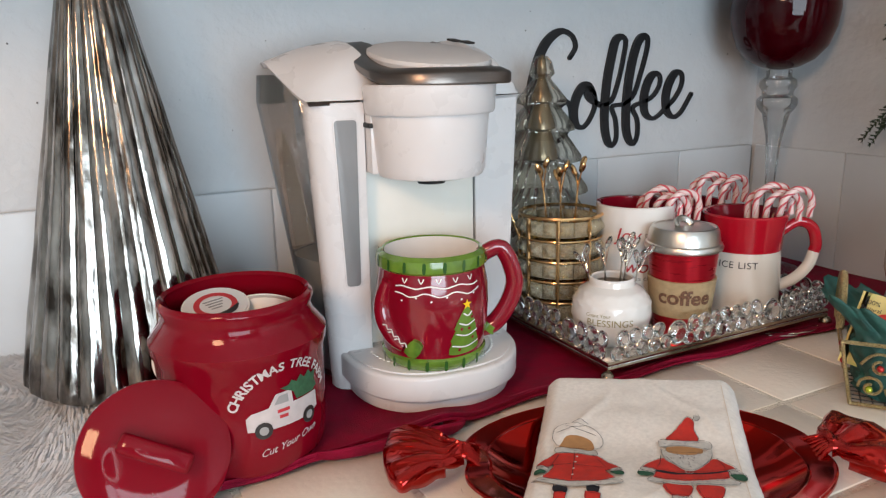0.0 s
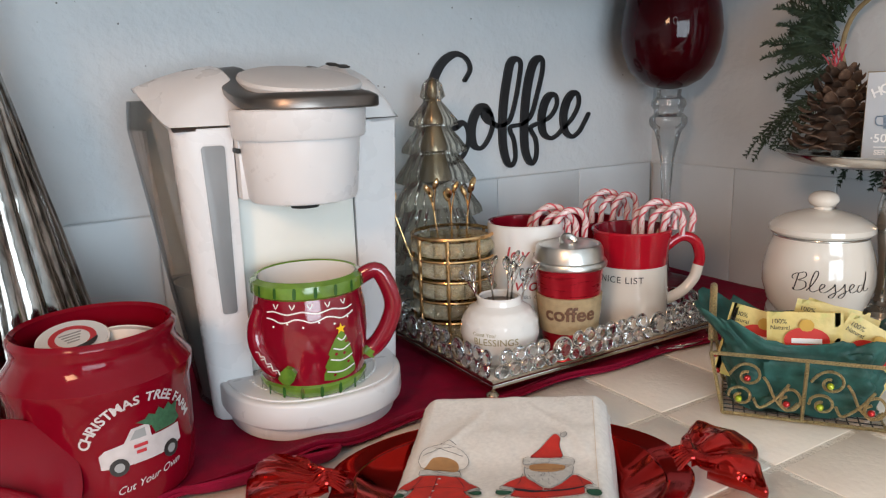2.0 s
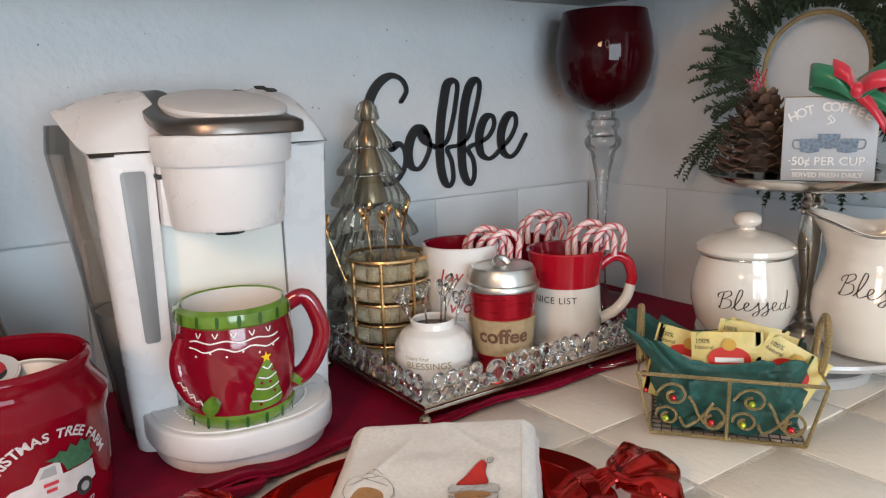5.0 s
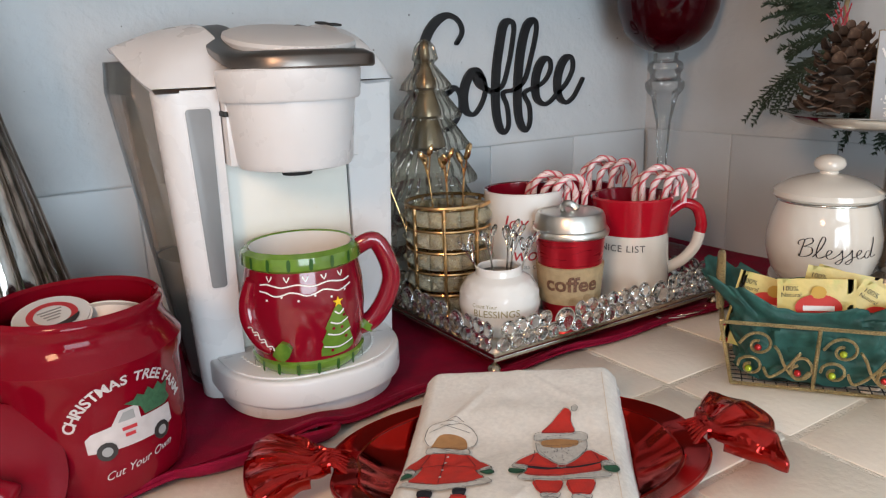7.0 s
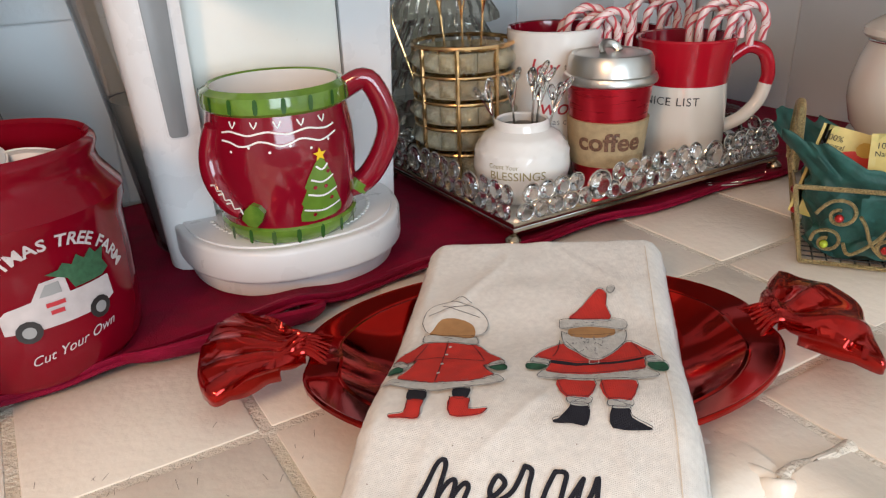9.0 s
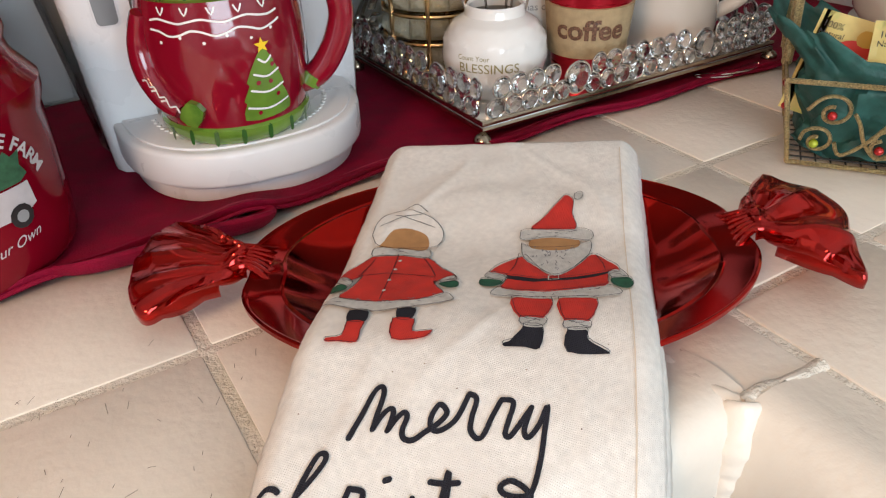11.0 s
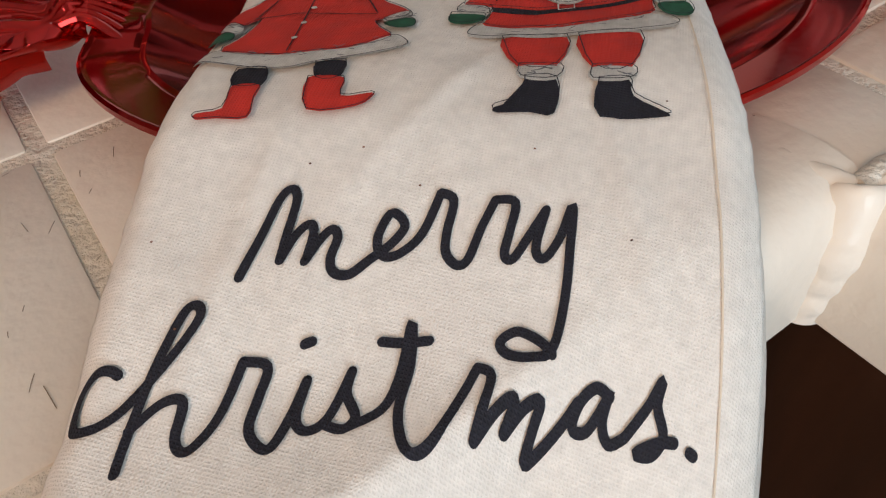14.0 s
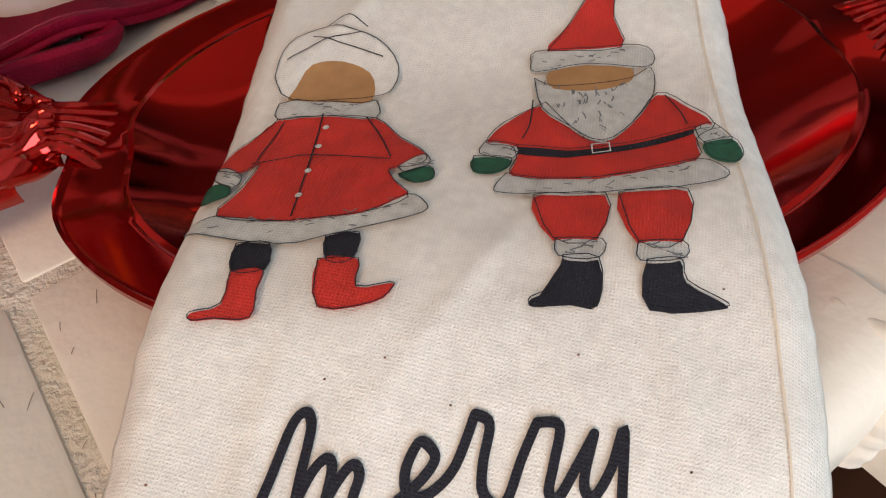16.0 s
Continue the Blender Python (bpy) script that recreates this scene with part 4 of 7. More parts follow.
def fur_blanket():
    bm = bmesh.new()
    nx, ny = 40, 36

    def top_of(x, y):
        e = min(1, max(0, (x + 0.75) / 0.05), max(0, (-0.165 - x) / 0.03 + 0.4), max(0, (y - 0.09) / 0.03 + 0.3))
        return 0.008 + 0.016 * min(1, e) + 0.010 * noise.noise((x * 9, y * 9, 3))

    rows = [[bm.verts.new((-0.75 + 0.62 * i / nx, 0.085 + 0.31 * j / ny, max(0.004, top_of(-0.75 + 0.62 * i / nx, 0.085 + 0.31 * j / ny)))) for j in range(ny + 1)] for i in range(nx + 1)]
    for a, b in zip(rows, rows[1:]):
        for k in range(ny):
            bm.faces.new((a[k], b[k], b[k + 1], a[k + 1]))
    for _ in range(9000):
        x, y = random.uniform(-0.52, -0.13), random.uniform(0.085, 0.40)
        z = max(0.004, top_of(x, y))
        flow = 5 * noise.noise((x * 7, y * 7, 9))
        d = Vector((math.cos(flow), math.sin(flow) - 0.3, 0.25)) * random.uniform(0.012, 0.026)
        s = Vector((-d.y, d.x, 0)).normalized() * 0.0005
        p = Vector((x, y, z - 0.001))
        q = p + d * 0.55 + Vector((0, 0, 0.003))
        e = p + d + Vector((0, 0, -0.002))
        a, b, c, f, g = (bm.verts.new(w) for w in (p - s, p + s, q + s, q - s, e))
        bm.faces.new((a, b, c, f))
        bm.faces.new((f, c, g))
    solo("fur_throw", bm, FUR, "fluffy white fake fur throw spread under the silver tree", "fur throw", smooth=False)


fur_blanket()

# ---- mirrored tray with crystal rim ----
TX0, TX1, TY0, TY1, TZ = 0.234, 0.548, 0.105, 0.312, 0.019


def crystal_mesh(r):
    """A brilliant-cut round stone, its table to -y."""
    bm = lathe([(0, 0.42 * r), (0.52 * r, 0.42 * r), (0.88 * r, 0.20 * r), (0.98 * r, 0.0), (0.80 * r, -0.22 * r), (0.35 * r, -0.44 * r), (0, -0.46 * r)], 10)
    bm.transform(Matrix.Rotation(radians(90), 4, "X"))
    return mesh_of("crystal", bm, CRYSTAL, smooth=False)


def ring_mesh(r):
    return mesh_of("setting", tube([(1.02 * r * math.cos(k * math.pi / 10), 0, 1.02 * r * math.sin(k * math.pi / 10)) for k in range(20)], r * 0.085, 6, True), CHROME)


def crystal_tray():
    t = thing("crystal_tray", (0, 0, 0), "rectangular mirrored tray with a rim of round crystals on ball feet", "tray")
    part("tray_plate", box(TX0, TX1, TY0, TY1, TZ - 0.004, TZ, 0.001), mat("tray_mirror", (0.75, 0.74, 0.72), 0.06, 1.0, vary=0.02), t, "mirror plate")
    rim = bmesh.new()
    for z in (TZ - 0.003, TZ + 0.002):
        tube([(TX0, TY0, z), (TX1, TY0, z), (TX1, TY1, z), (TX0, TY1, z)], 0.0022, 6, True, rim)
    part("metal_frame", rim, BRONZE, t, "thin bronze-coloured frame")
    for x in (TX0, TX1):
        for y in (TY0, TY1):
            part("ball_foot", ball((x, y, TZ - 0.0115), 0.0072, 16), BRONZE, t)
    r = 0.0077
    stone, big, ring, big_ring = crystal_mesh(r), crystal_mesh(r * 1.55), ring_mesh(r), ring_mesh(r * 1.55)

    def run(x0, y0, x1, y1):
        length = math.hypot(x1 - x0, y1 - y0)
        n = int(length / (2 * r * 0.985))
        ang = math.degrees(math.atan2(y1 - y0, x1 - x0))
        marks = {n // 3 - 1, 2 * n // 3 + 1}
        for row in range(2):
            for k in range(n):
                q = (k + 0.5 + 0.35 * row) / (n + 0.35)
                if any(abs(k - mk + 0.3 * row) < 0.95 for mk in marks):
                    continue
                m = pose(x0 + (x1 - x0) * q, y0 + (y1 - y0) * q, TZ + 0.004 + r + row * 1.85 * r, random.uniform(-8, 8), 0, ang + random.uniform(-8, 8))
                for me, nm in ((stone, "crystal"), (ring, "setting")):
                    ob = new(nm, me)
                    ob.parent, ob.matrix_basis = t, m
        for mk in marks:
            q = (mk + 0.5) / (n + 0.35)
            m = pose(x0 + (x1 - x0) * q, y0 + (y1 - y0) * q, TZ + 0.004 + 1.9 * r, 0, 0, ang)
            for me, nm in ((big, "crystal"), (big_ring, "setting")):
                ob = new(nm, me)
                ob.parent, ob.matrix_basis = t, m

    run(TX0 + 0.004, TY0, TX1 - 0.004, TY0)
    run(TX0, TY1, TX0, TY0)
    run(TX1, TY0, TX1, TY1)
    run(TX1, TY1, TX0, TY1)


crystal_tray()


def votive(place):
    t = thing("crystal_holder", place, "gold wire holder strung with champagne crystal beads", "candle holder")
    r, h = 0.0465, 0.118
    rim = bmesh.new()
    for z in (0.002, 0.024, 0.047, 0.070, 0.093, h):
        tube([(r * math.cos(k * math.pi / 24), r * math.sin(k * math.pi / 24), z) for k in range(48)], 0.0013 if 0.01 < z < h - 0.01 else 0.0022, 6, True, rim)
    for k in range(8):
        a = k * math.pi / 4 + 0.1
        tube([(r * math.cos(a), r * math.sin(a), 0.0), (r * math.cos(a), r * math.sin(a), h)], 0.002, 6, False, rim)
    part("wire_frame", rim, GOLD, t, "gold wire frame")
    part("liner", lathe([(0, 0.002), (0.040, 0.002), (0.041, 0.006), (0.041, h - 0.01)], 40), WARM_GLASS, t, "champagne tinted glass liner")
    stone = bmesh.new()
    bmesh.ops.create_cone(stone, cap_ends=True, segments=4, radius1=0.0118, radius2=0.0012, depth=0.0085, matrix=Matrix.Rotation(radians(45), 4, "Z"))
    bmesh.ops.create_cone(stone, cap_ends=True, segments=4, radius1=0.0035, radius2=0.0115, depth=0.006, matrix=Matrix.Translation((0, 0, -0.0065)) @ Matrix.Rotation(radians(45), 4, "Z"))
    me = mesh_of("crystal_bead", stone, GOLD_CRYSTAL, smooth=False)
    for row in range(5):
        for k in range(16):
            a = (k + 0.5) * math.pi / 8 + 0.1
            ob = new("crystal_bead", me)
            ob.parent = t
            ob.matrix_basis = Matrix.Translation(((r + 0.001) * math.cos(a), (r + 0.001) * math.sin(a), 0.0125 + 0.0232 * row)) @ Matrix.Rotation(a, 4, "Z") @ Matrix.Rotation(radians(90), 4, "Y")


VOT_AT = (0.292, 0.262, TZ)
votive(VOT_AT)


def stirrer(root, tip, material, label, group, bud):
    """A drink stirrer with a branching top."""
    t = thing("drink_stirrer", root, label, "stirrer", group)
    d = Vector(tip) - Vector(root)
    bend = Vector((0.002, 0.001, 0))
    part("stem", tube([(0, 0, 0), d * 0.5 + bend, d], 0.0011, 6), material, t)
    s = d.normalized()
    o = s.orthogonal().normalized()
    for k in range(3):
        side = (Matrix.Rotation(k * 2.09 + root[0] * 90, 3, s) @ o)
        end = d + s * (0.010 + 0.005 * k) + side * 0.006
        part("twig", tube(spline([d * 0.92, d + side * 0.002, end], 3), 0.0009, 5), material, t)
        b = ball((0, 0, 0), 0.0038, 8, squash=(1, 0.8, 1.9))
        b.transform(Matrix.Translation(end) @ (s + side * 0.5).to_track_quat("Z", "Y").to_matrix().to_4x4())
        part("bud", b, bud, t)


for k, (a, b) in enumerate(((-0.062, 0.026), (-0.020, 0.008), (-0.004, -0.004), (0.016, -0.010))):
    stirrer((VOT_AT[0] + a * 0.35, VOT_AT[1] + b * 0.3, TZ + 0.006), (VOT_AT[0] + a * 1.0, VOT_AT[1] + b * 1.0, TZ + 0.150 + 0.004 * (k % 2)), GOLD, "gold metal drink stirrer with leaf buds in the crystal holder", "gold stirrers", GOLD)


def blessing_pot(place):
    turn = facing(place) - 6
    t = thing("ceramic_pot", place, "small round white ceramic pot with printed lettering holding stirrers", "pot")
    prof = [(0.026, 0.0), (0.030, 0.002), (0.0375, 0.014), (0.0410, 0.030), (0.0395, 0.044), (0.0325, 0.055), (0.0235, 0.0605), (0.0225, 0.0665)]
    R = smooth_fun([h for r, h in prof], [r for r, h in prof])
    rope = lambda a, r, h: r * (1 + (0.02 * math.sin(a * 16 + h * 900) if 0.041 < h < 0.053 else 0))
    pr = []
    for (r0, h0), (r1, h1) in zip(prof, prof[1:]):
        pr += [(r0 + (r1 - r0) * k / 4, h0 + (h1 - h0) * k / 4) for k in range(4)]
    part("body", lathe(shell_of(pr + [prof[-1]], 0.003), 96, rope), WHITE_GLAZE, t)
    part("large_letters", wrapped(words("BLESSINGS", 0.0100), R, turn, 0.0295), PRINT_OLIVE, t, "olive printed letters")
    part("small_letters", wrapped(moved(words("Count Your", 0.0052), -0.012, 0.0076), R, turn, 0.0295), PRINT_OLIVE, t)


POT_AT = (0.285, 0.163, TZ)
blessing_pot(POT_AT)
for k, (a, b) in enumerate(((-0.030, 0.020), (-0.006, 0.012), (0.014, -0.004), (0.034, -0.016), (0.022, -0.004))):
    stirrer((POT_AT[0] + a * 0.2, POT_AT[1] + b * 0.2, TZ + 0.006), (POT_AT[0] + a * 0.72, POT_AT[1] + b * 0.72, TZ + 0.076 + 0.006 * (k % 3)), CHROME, "silver drink stirrer with a crystal tip in the white pot", "silver stirrers", CRYSTAL)


def travel_cup(place):
    turn = facing(place)
    t = thing("paper_cup_ornament", place, "red takeaway-style cup with kraft sleeve and silver lid", "cup", grow=(0.94, 0.94, 0.90))
    R = lambda h: 0.0290 + 0.0095 * h / 0.104
    part("cup", lathe([(0, 0), (R(0), 0), (R(0.104), 0.104), (0, 0.104)], 56), RED_FOIL, t)
    part("sleeve", lathe([(R(0.025), 0.024), (R(0.025) + 0.0022, 0.0245), (R(0.068) + 0.0022, 0.0675), (R(0.068), 0.068)], 56), KRAFT, t, "kraft paper sleeve")
    part("lid", lathe([(0, 0.100), (0.0400, 0.100), (0.0420, 0.1015), (0.0425, 0.1045), (0.0410, 0.108), (0.0390, 0.109), (0.0375, 0.122), (0.0350, 0.1265), (0.0330, 0.1270), (0.031, 0.1255), (0.012, 0.1262), (0, 0.1265)], 56), SATIN_SILVER, t, "satin silver lid")
    part("hanging_loop", tube([(0.010 * math.cos(a), 0.010 * math.sin(a) * 0.6, 0.1265 + 0.0075 * math.sin(a)) for a in np.linspace(0, math.pi, 14)], 0.0028, 8, flat=1.4), SATIN_SILVER, t)
    part("letters", wrapped(words("coffee", 0.0240, bold=0.0007), lambda h: R(h) + 0.0022, turn + 3, 0.049), BROWN_PRINT, t, "dark brown dotted letters")


travel_cup((0.366, 0.148, TZ - 0.0))


def straight_mug(name, place, prof, outer, label, handle_turn, band=None, lining=MUG_RED, grip=BRIGHT_RED, hz=(0.03, 0.085)):
    t = thing(name, place, label, "mug", "mugs on the tray")
    part("cup", lathe(shell_of(prof, 0.0032), 64), outer, t)
    R = smooth_fun([h for r, h in prof], [r for r, h in prof])
    r, h = prof[-1]
    part("lining", lathe([(r - 0.0004, h + 0.0020), (r - 0.0036, h + 0.0012)] + [(R(h * k / 12) - 0.0042, h * k / 12) for k in range(11, 1, -1)] + [(0, 0.012)], 56), lining, t, "red glazed inside")
    if band:
        part("upper_band", lathe([(R(band) + 0.0004, band), (R((band + h) / 2) + 0.0006, (band + h) / 2), (r + 0.0006, h), (r - 0.001, h + 0.002)], 64), BRIGHT_RED, t, "bright red glazed upper band")
    if handle_turn is not None:
        part("handle", handle(R(0.06) - 0.001, hz[0], hz[1], 0.034, 0.0055, handle_turn), grip, t)
    return t, R


LIST_AT = (0.476, 0.166, TZ)
prof = [(0.036, 0.0), (0.0400, 0.003), (0.0425, 0.02), (0.0420, 0.05), (0.0405, 0.075), (0.0415, 0.095), (0.0450, 0.113)]
t, R = straight_mug("list_mug", LIST_AT, prof, CREAM_GLAZE, "cream and red two-tone ceramic mug holding candy canes", None, 0.074)
part("letters", wrapped(words("NICE LIST", 0.0105, spacing=1.12), R, facing(LIST_AT) - 14, 0.061), PRINT_BLACK, t, "small black printed letters")
ht = -32
part("handle_top", tube(spline([(0.040, 0, 0.090), (0.058, 0, 0.102), (0.074, 0, 0.096), (0.080, 0, 0.078), (0.0785, 0, 0.068)], 6), 0.0055, 12, flat=1.2), BRIGHT_RED, t, "red upper half of the handle", m=pose(0, 0, 0, 0, 0, ht))
part("handle_foot", tube(spline([(0.0785, 0, 0.068), (0.074, 0, 0.052), (0.060, 0, 0.036), (0.040, 0, 0.026)], 6), 0.0055, 12, flat=1.2), CREAM_GLAZE, t, "cream lower half of the handle", m=pose(0, 0, 0, 0, 0, ht))
JOY_AT = (0.364, 0.221, TZ)
prof = [(0.034, 0.0), (0.0370, 0.003), (0.0385, 0.02), (0.0405, 0.07), (0.0430, 0.127)]
t, R = straight_mug("joy_mug", JOY_AT, prof, WHITE_GLAZE, "white ceramic mug with red and grey lettering and red inside", None)
f = facing(JOY_AT)
part("red_letters", wrapped(moved(words("Joy", 0.021, slant=0.25), -0.010, 0.0), R, f, 0.098), PRINT_RED, t, "red printed letters")
part("red_letters", wrapped(moved(words("world", 0.021, slant=0.25), 0.012, 0.0), R, f, 0.063), PRINT_RED, t, "red printed letters")
part("grey_letters", join(join(wrapped(moved(words("to", 0.0085), 0.012, 0.0), R, f, 0.099), wrapped(moved(words("the", 0.009), -0.006, 0.0), R, f, 0.080)), wrapped(moved(words("Lord has come", 0.0085), 0.002, 0.0), R, f, 0.050)), PRINT_GREY, t, "grey printed letters")
RED_AT = (0.488, 0.262, TZ)
prof = [(0.036, 0.0), (0.0390, 0.003), (0.0405, 0.05), (0.0430, 0.110)]
straight_mug("red_mug", RED_AT, prof, MUG_RED, "dark red ceramic mug at the back of the tray", None)


def candy_cane(foot, turn, lean, h, group):
    """A striped cane with a crook; two coloured strands twisted round each other."""
    t = thing("candy_cane", foot, "red and white striped candy cane hooked in a mug", "candy cane", group, turn, lean)
    r = 0.0185
    line = [Vector((0, 0, h * k / 10)) for k in range(11)] + [Vector((r - r * math.cos(a), 0, h + r * math.sin(a))) for a in np.linspace(0.2, math.pi * 1.08, 16)] + [Vector((2 * r, 0, h - 0.014))]
    part("cane", tube(line, 0.0036, 10), CANDY, t)
    dense = spline(line, 5)
    for shift, w in ((0.0, 0.0013), (1.6, 0.0006), (3.6, 0.0012)):
        pts = []
        for i, p in enumerate(dense):
            d = (dense[min(i + 1, len(dense) - 1)] - dense[max(i - 1, 0)]).normalized()
            u = Vector((0, 1, 0))
            s = d.cross(u)
            a = i * 0.17 + shift
            pts.append(p + 0.0030 * (math.cos(a) * u + math.sin(a) * s))
        part("stripe", tube(pts, w, 6), CANDY_RED, t)


for (x, y, z0), group, base in ((JOY_AT, "canes in the white mug", -38), (RED_AT, "canes in the dark red mug", -25), (LIST_AT, "canes in the two-tone mug", -38)):
    for k in range(4):
        candy_cane((x + 0.008 + 0.004 * k, y - 0.004 - 0.0072 * (k - 1), z0 + 0.030), base + 11 * (k - 1), 5 * (k - 1), 0.089 + 0.006 * (k % 2), group)


def glass_tree(place):
    t = thing("glass_tree", place, "smoky champagne glass tree ornament with stepped tiers", "ornament tree")
    tiers = [(0.068, 0.030, 0.014), (0.066, 0.075, 0.058), (0.062, 0.118, 0.100), (0.056, 0.158, 0.142), (0.048, 0.196, 0.180), (0.039, 0.230, 0.216), (0.029, 0.262, 0.248)]
    pr = [(0, 0.0), (0.060, 0.0), (0.066, 0.008)]
    for k, (r, z, low) in enumerate(tiers):
        nxt = tiers[k + 1] if k + 1 < len(tiers) else (0.014, 0.293, 0.280)
        pr += [(r, low), (r * 0.985, low + 0.006), (nxt[0] * 0.74, nxt[2] - 0.003), (nxt[0] * 0.86, nxt[2] - 0.001)]
    pr += [(0.0155, 0.282), (0.012, 0.296), (0.007, 0.302), (0, 0.304)]
    flute = lambda a, r, h: r * (1 + 0.026 * math.sin(a * 26 + 0.6 * math.sin(a * 5)) * (1 if r > 0.022 else 0))
    part("outer_glass", lathe(pr, 132, flute), TREE_GLASS, t, "fluted see-through glass")
    inner = [(max(0.0, r * 0.46 - 0.001), h + 0.002) for r, h in pr[1:-1] if h > 0.175]
    part("lining", lathe([(0, 0.172)] + inner + [(0, 0.299)], 48), LINER, t, "mottled champagne lining")


glass_tree((0.318, 0.340, 0.006))

# ---- lettering on the wall ----


def coffee_sign():
    t = thing("wall_lettering", (0, WY - 0.001, 0), "black cut-out script word mounted on the wall", "wall sign")
    letters = {
        "C": [(410, 307), (419, 321), (413, 335), (398, 341), (383, 336), (370, 324), (361, 308), (354, 288), (349, 264), (350, 236), (358, 212), (376, 199), (395, 200), (408, 212), (414, 228), (412, 244), (404, 251), (392, 246)],
        "o": [(452, 259), (444, 271), (433, 270), (423, 257), (418, 238), (422, 220), (434, 215), (446, 226), (454, 244), (451, 260), (441, 266), (445, 253), (464, 243)],
        "f": [(464, 243), (483, 250), (494, 277), (501, 306), (504, 328), (496, 334), (486, 328), (480, 307), (474, 277), (471, 244), (472, 214), (478, 193), (486, 187), (493, 197), (491, 221), (484, 240), (501, 243)],
        "second_f": [(501, 243), (521, 255), (533, 285), (542, 315), (543, 331), (536, 335), (526, 327), (518, 306), (512, 276), (509, 242), (510, 211), (516, 193), (524, 187), (531, 198), (530, 220), (521, 238), (540, 245)],
        "e": [(540, 245), (558, 253), (569, 268), (568, 281), (557, 283), (547, 272), (541, 251), (544, 230), (557, 221), (570, 225), (582, 235)],
        "second_e": [(582, 235), (599, 248), (611, 267), (610, 282), (599, 284), (588, 272), (582, 252), (585, 231), (598, 221), (612, 227), (623, 241), (631, 253)],
    }
    for k, pts in enumerate(letters.values()):
        bm = pen_stroke([(x / 1000, z / 1000) for x, z in pts], 0.0056, 0.0135)
        up = bmesh.ops.extrude_face_region(bm, geom=bm.faces[:])
        bmesh.ops.translate(bm, verts=[v for v in up["geom"] if isinstance(v, bmesh.types.BMVert)], vec=(0, 0, 0.0040 + 0.0003 * (k % 2)))
        bm.transform(Matrix.Rotation(radians(90), 4, "X"))
        part("letter", bm, BLACK_SIGN, t, smooth=False)


coffee_sign()


def goblet(place):
    t = thing("tall_goblet", place, "tall clear-stemmed goblet with a dark wine red bowl", "goblet")
    part("foot", lathe([(0, 0.0), (0.048, 0.0), (0.050, 0.002), (0.046, 0.005), (0.014, 0.012), (0.0085, 0.020), (0, 0.020)], 48), CLEAR, t, "clear glass foot")
    part("stem", lathe([(0.0085, 0.018), (0.0065, 0.06), (0.0070, 0.14), (0.0105, 0.19), (0.0185, 0.226), (0.0235, 0.231), (0.0268, 0.237), (0.0268, 0.245), (0.0205, 0.251), (0.0210, 0.257), (0.0248, 0.263), (0.0235, 0.271), (0.0165, 0.276), (0.0175, 0.285), (0, 0.287)], 40), CLEAR, t, "clear turned glass stem")
    pr = [(0.004, 0.285), (0.024, 0.288), (0.043, 0.298), (0.058, 0.315), (0.067, 0.340), (0.0700, 0.365), (0.067, 0.392), (0.0595, 0.424)]
    part("bowl", lathe(pr + [(0.0585, 0.4245), (0.066, 0.392), (0.069, 0.365), (0.066, 0.340), (0.057, 0.316), (0.042, 0.300), (0, 0.290)], 64), WINE, t, "dark wine red glass bowl")


goblet((0.697, 0.313, 0.0005))

# ---- two-tier stand with canister, pitcher, pine cone and sign ----
ST = (0.650, -0.030)


def tier_stand():
    t = thing("tiered_stand", (ST[0], ST[1], 0.0003), "two-tier aged silver serving stand on a grey foot", "serving stand")
    part("foot", lathe([(0, 0), (0.066, 0), (0.068, 0.002), (0.068, 0.011), (0.066, 0.013), (0.02, 0.014), (0, 0.014)], 56), FROST, t, "grey acrylic foot")
    part("short_post", lathe([(0.012, 0.013), (0.010, 0.034), (0, 0.034)], 24), CHROME, t)
    part("lower_plate", lathe([(0, 0.034), (0.100, 0.034), (0.113, 0.037), (0.115, 0.041), (0.114, 0.0445), (0, 0.0445)], 72), FROST, t, "grey lower plate")
    part("post", lathe([(0, 0.044), (0.017, 0.044), (0.017, 0.050), (0.010, 0.055), (0.011, 0.060), (0.0085, 0.064), (0.0095, 0.070), (0.0075, 0.075), (0.0078, 0.100), (0.0125, 0.135), (0.0130, 0.155), (0.0100, 0.168), (0.0150, 0.171), (0.0150, 0.174), (0.0100, 0.177), (0.0125, 0.182), (0.0095, 0.186), (0.0125, 0.192), (0.0125, 0.198), (0, 0.2)], 32), CHROME, t, "turned silver post", m=Matrix.Translation((0, 0, -0.00225)) @ Matrix.Diagonal((1, 1, 1.0512, 1)))
    part("upper_plate", lathe([(0, 0.199), (0.085, 0.199), (0.100, 0.203), (0.112, 0.2105), (0.114, 0.2125), (0.112, 0.2135), (0.104, 0.2095), (0.088, 0.2065), (0, 0.2060)], 72, lambda a, r, h: r * (1 + (0.010 * math.sin(a * 18) if r > 0.105 else 0))), CHROME, t, "round silver upper plate with a shaped rim", m=pose(0, 0, 0.008))


tier_stand()


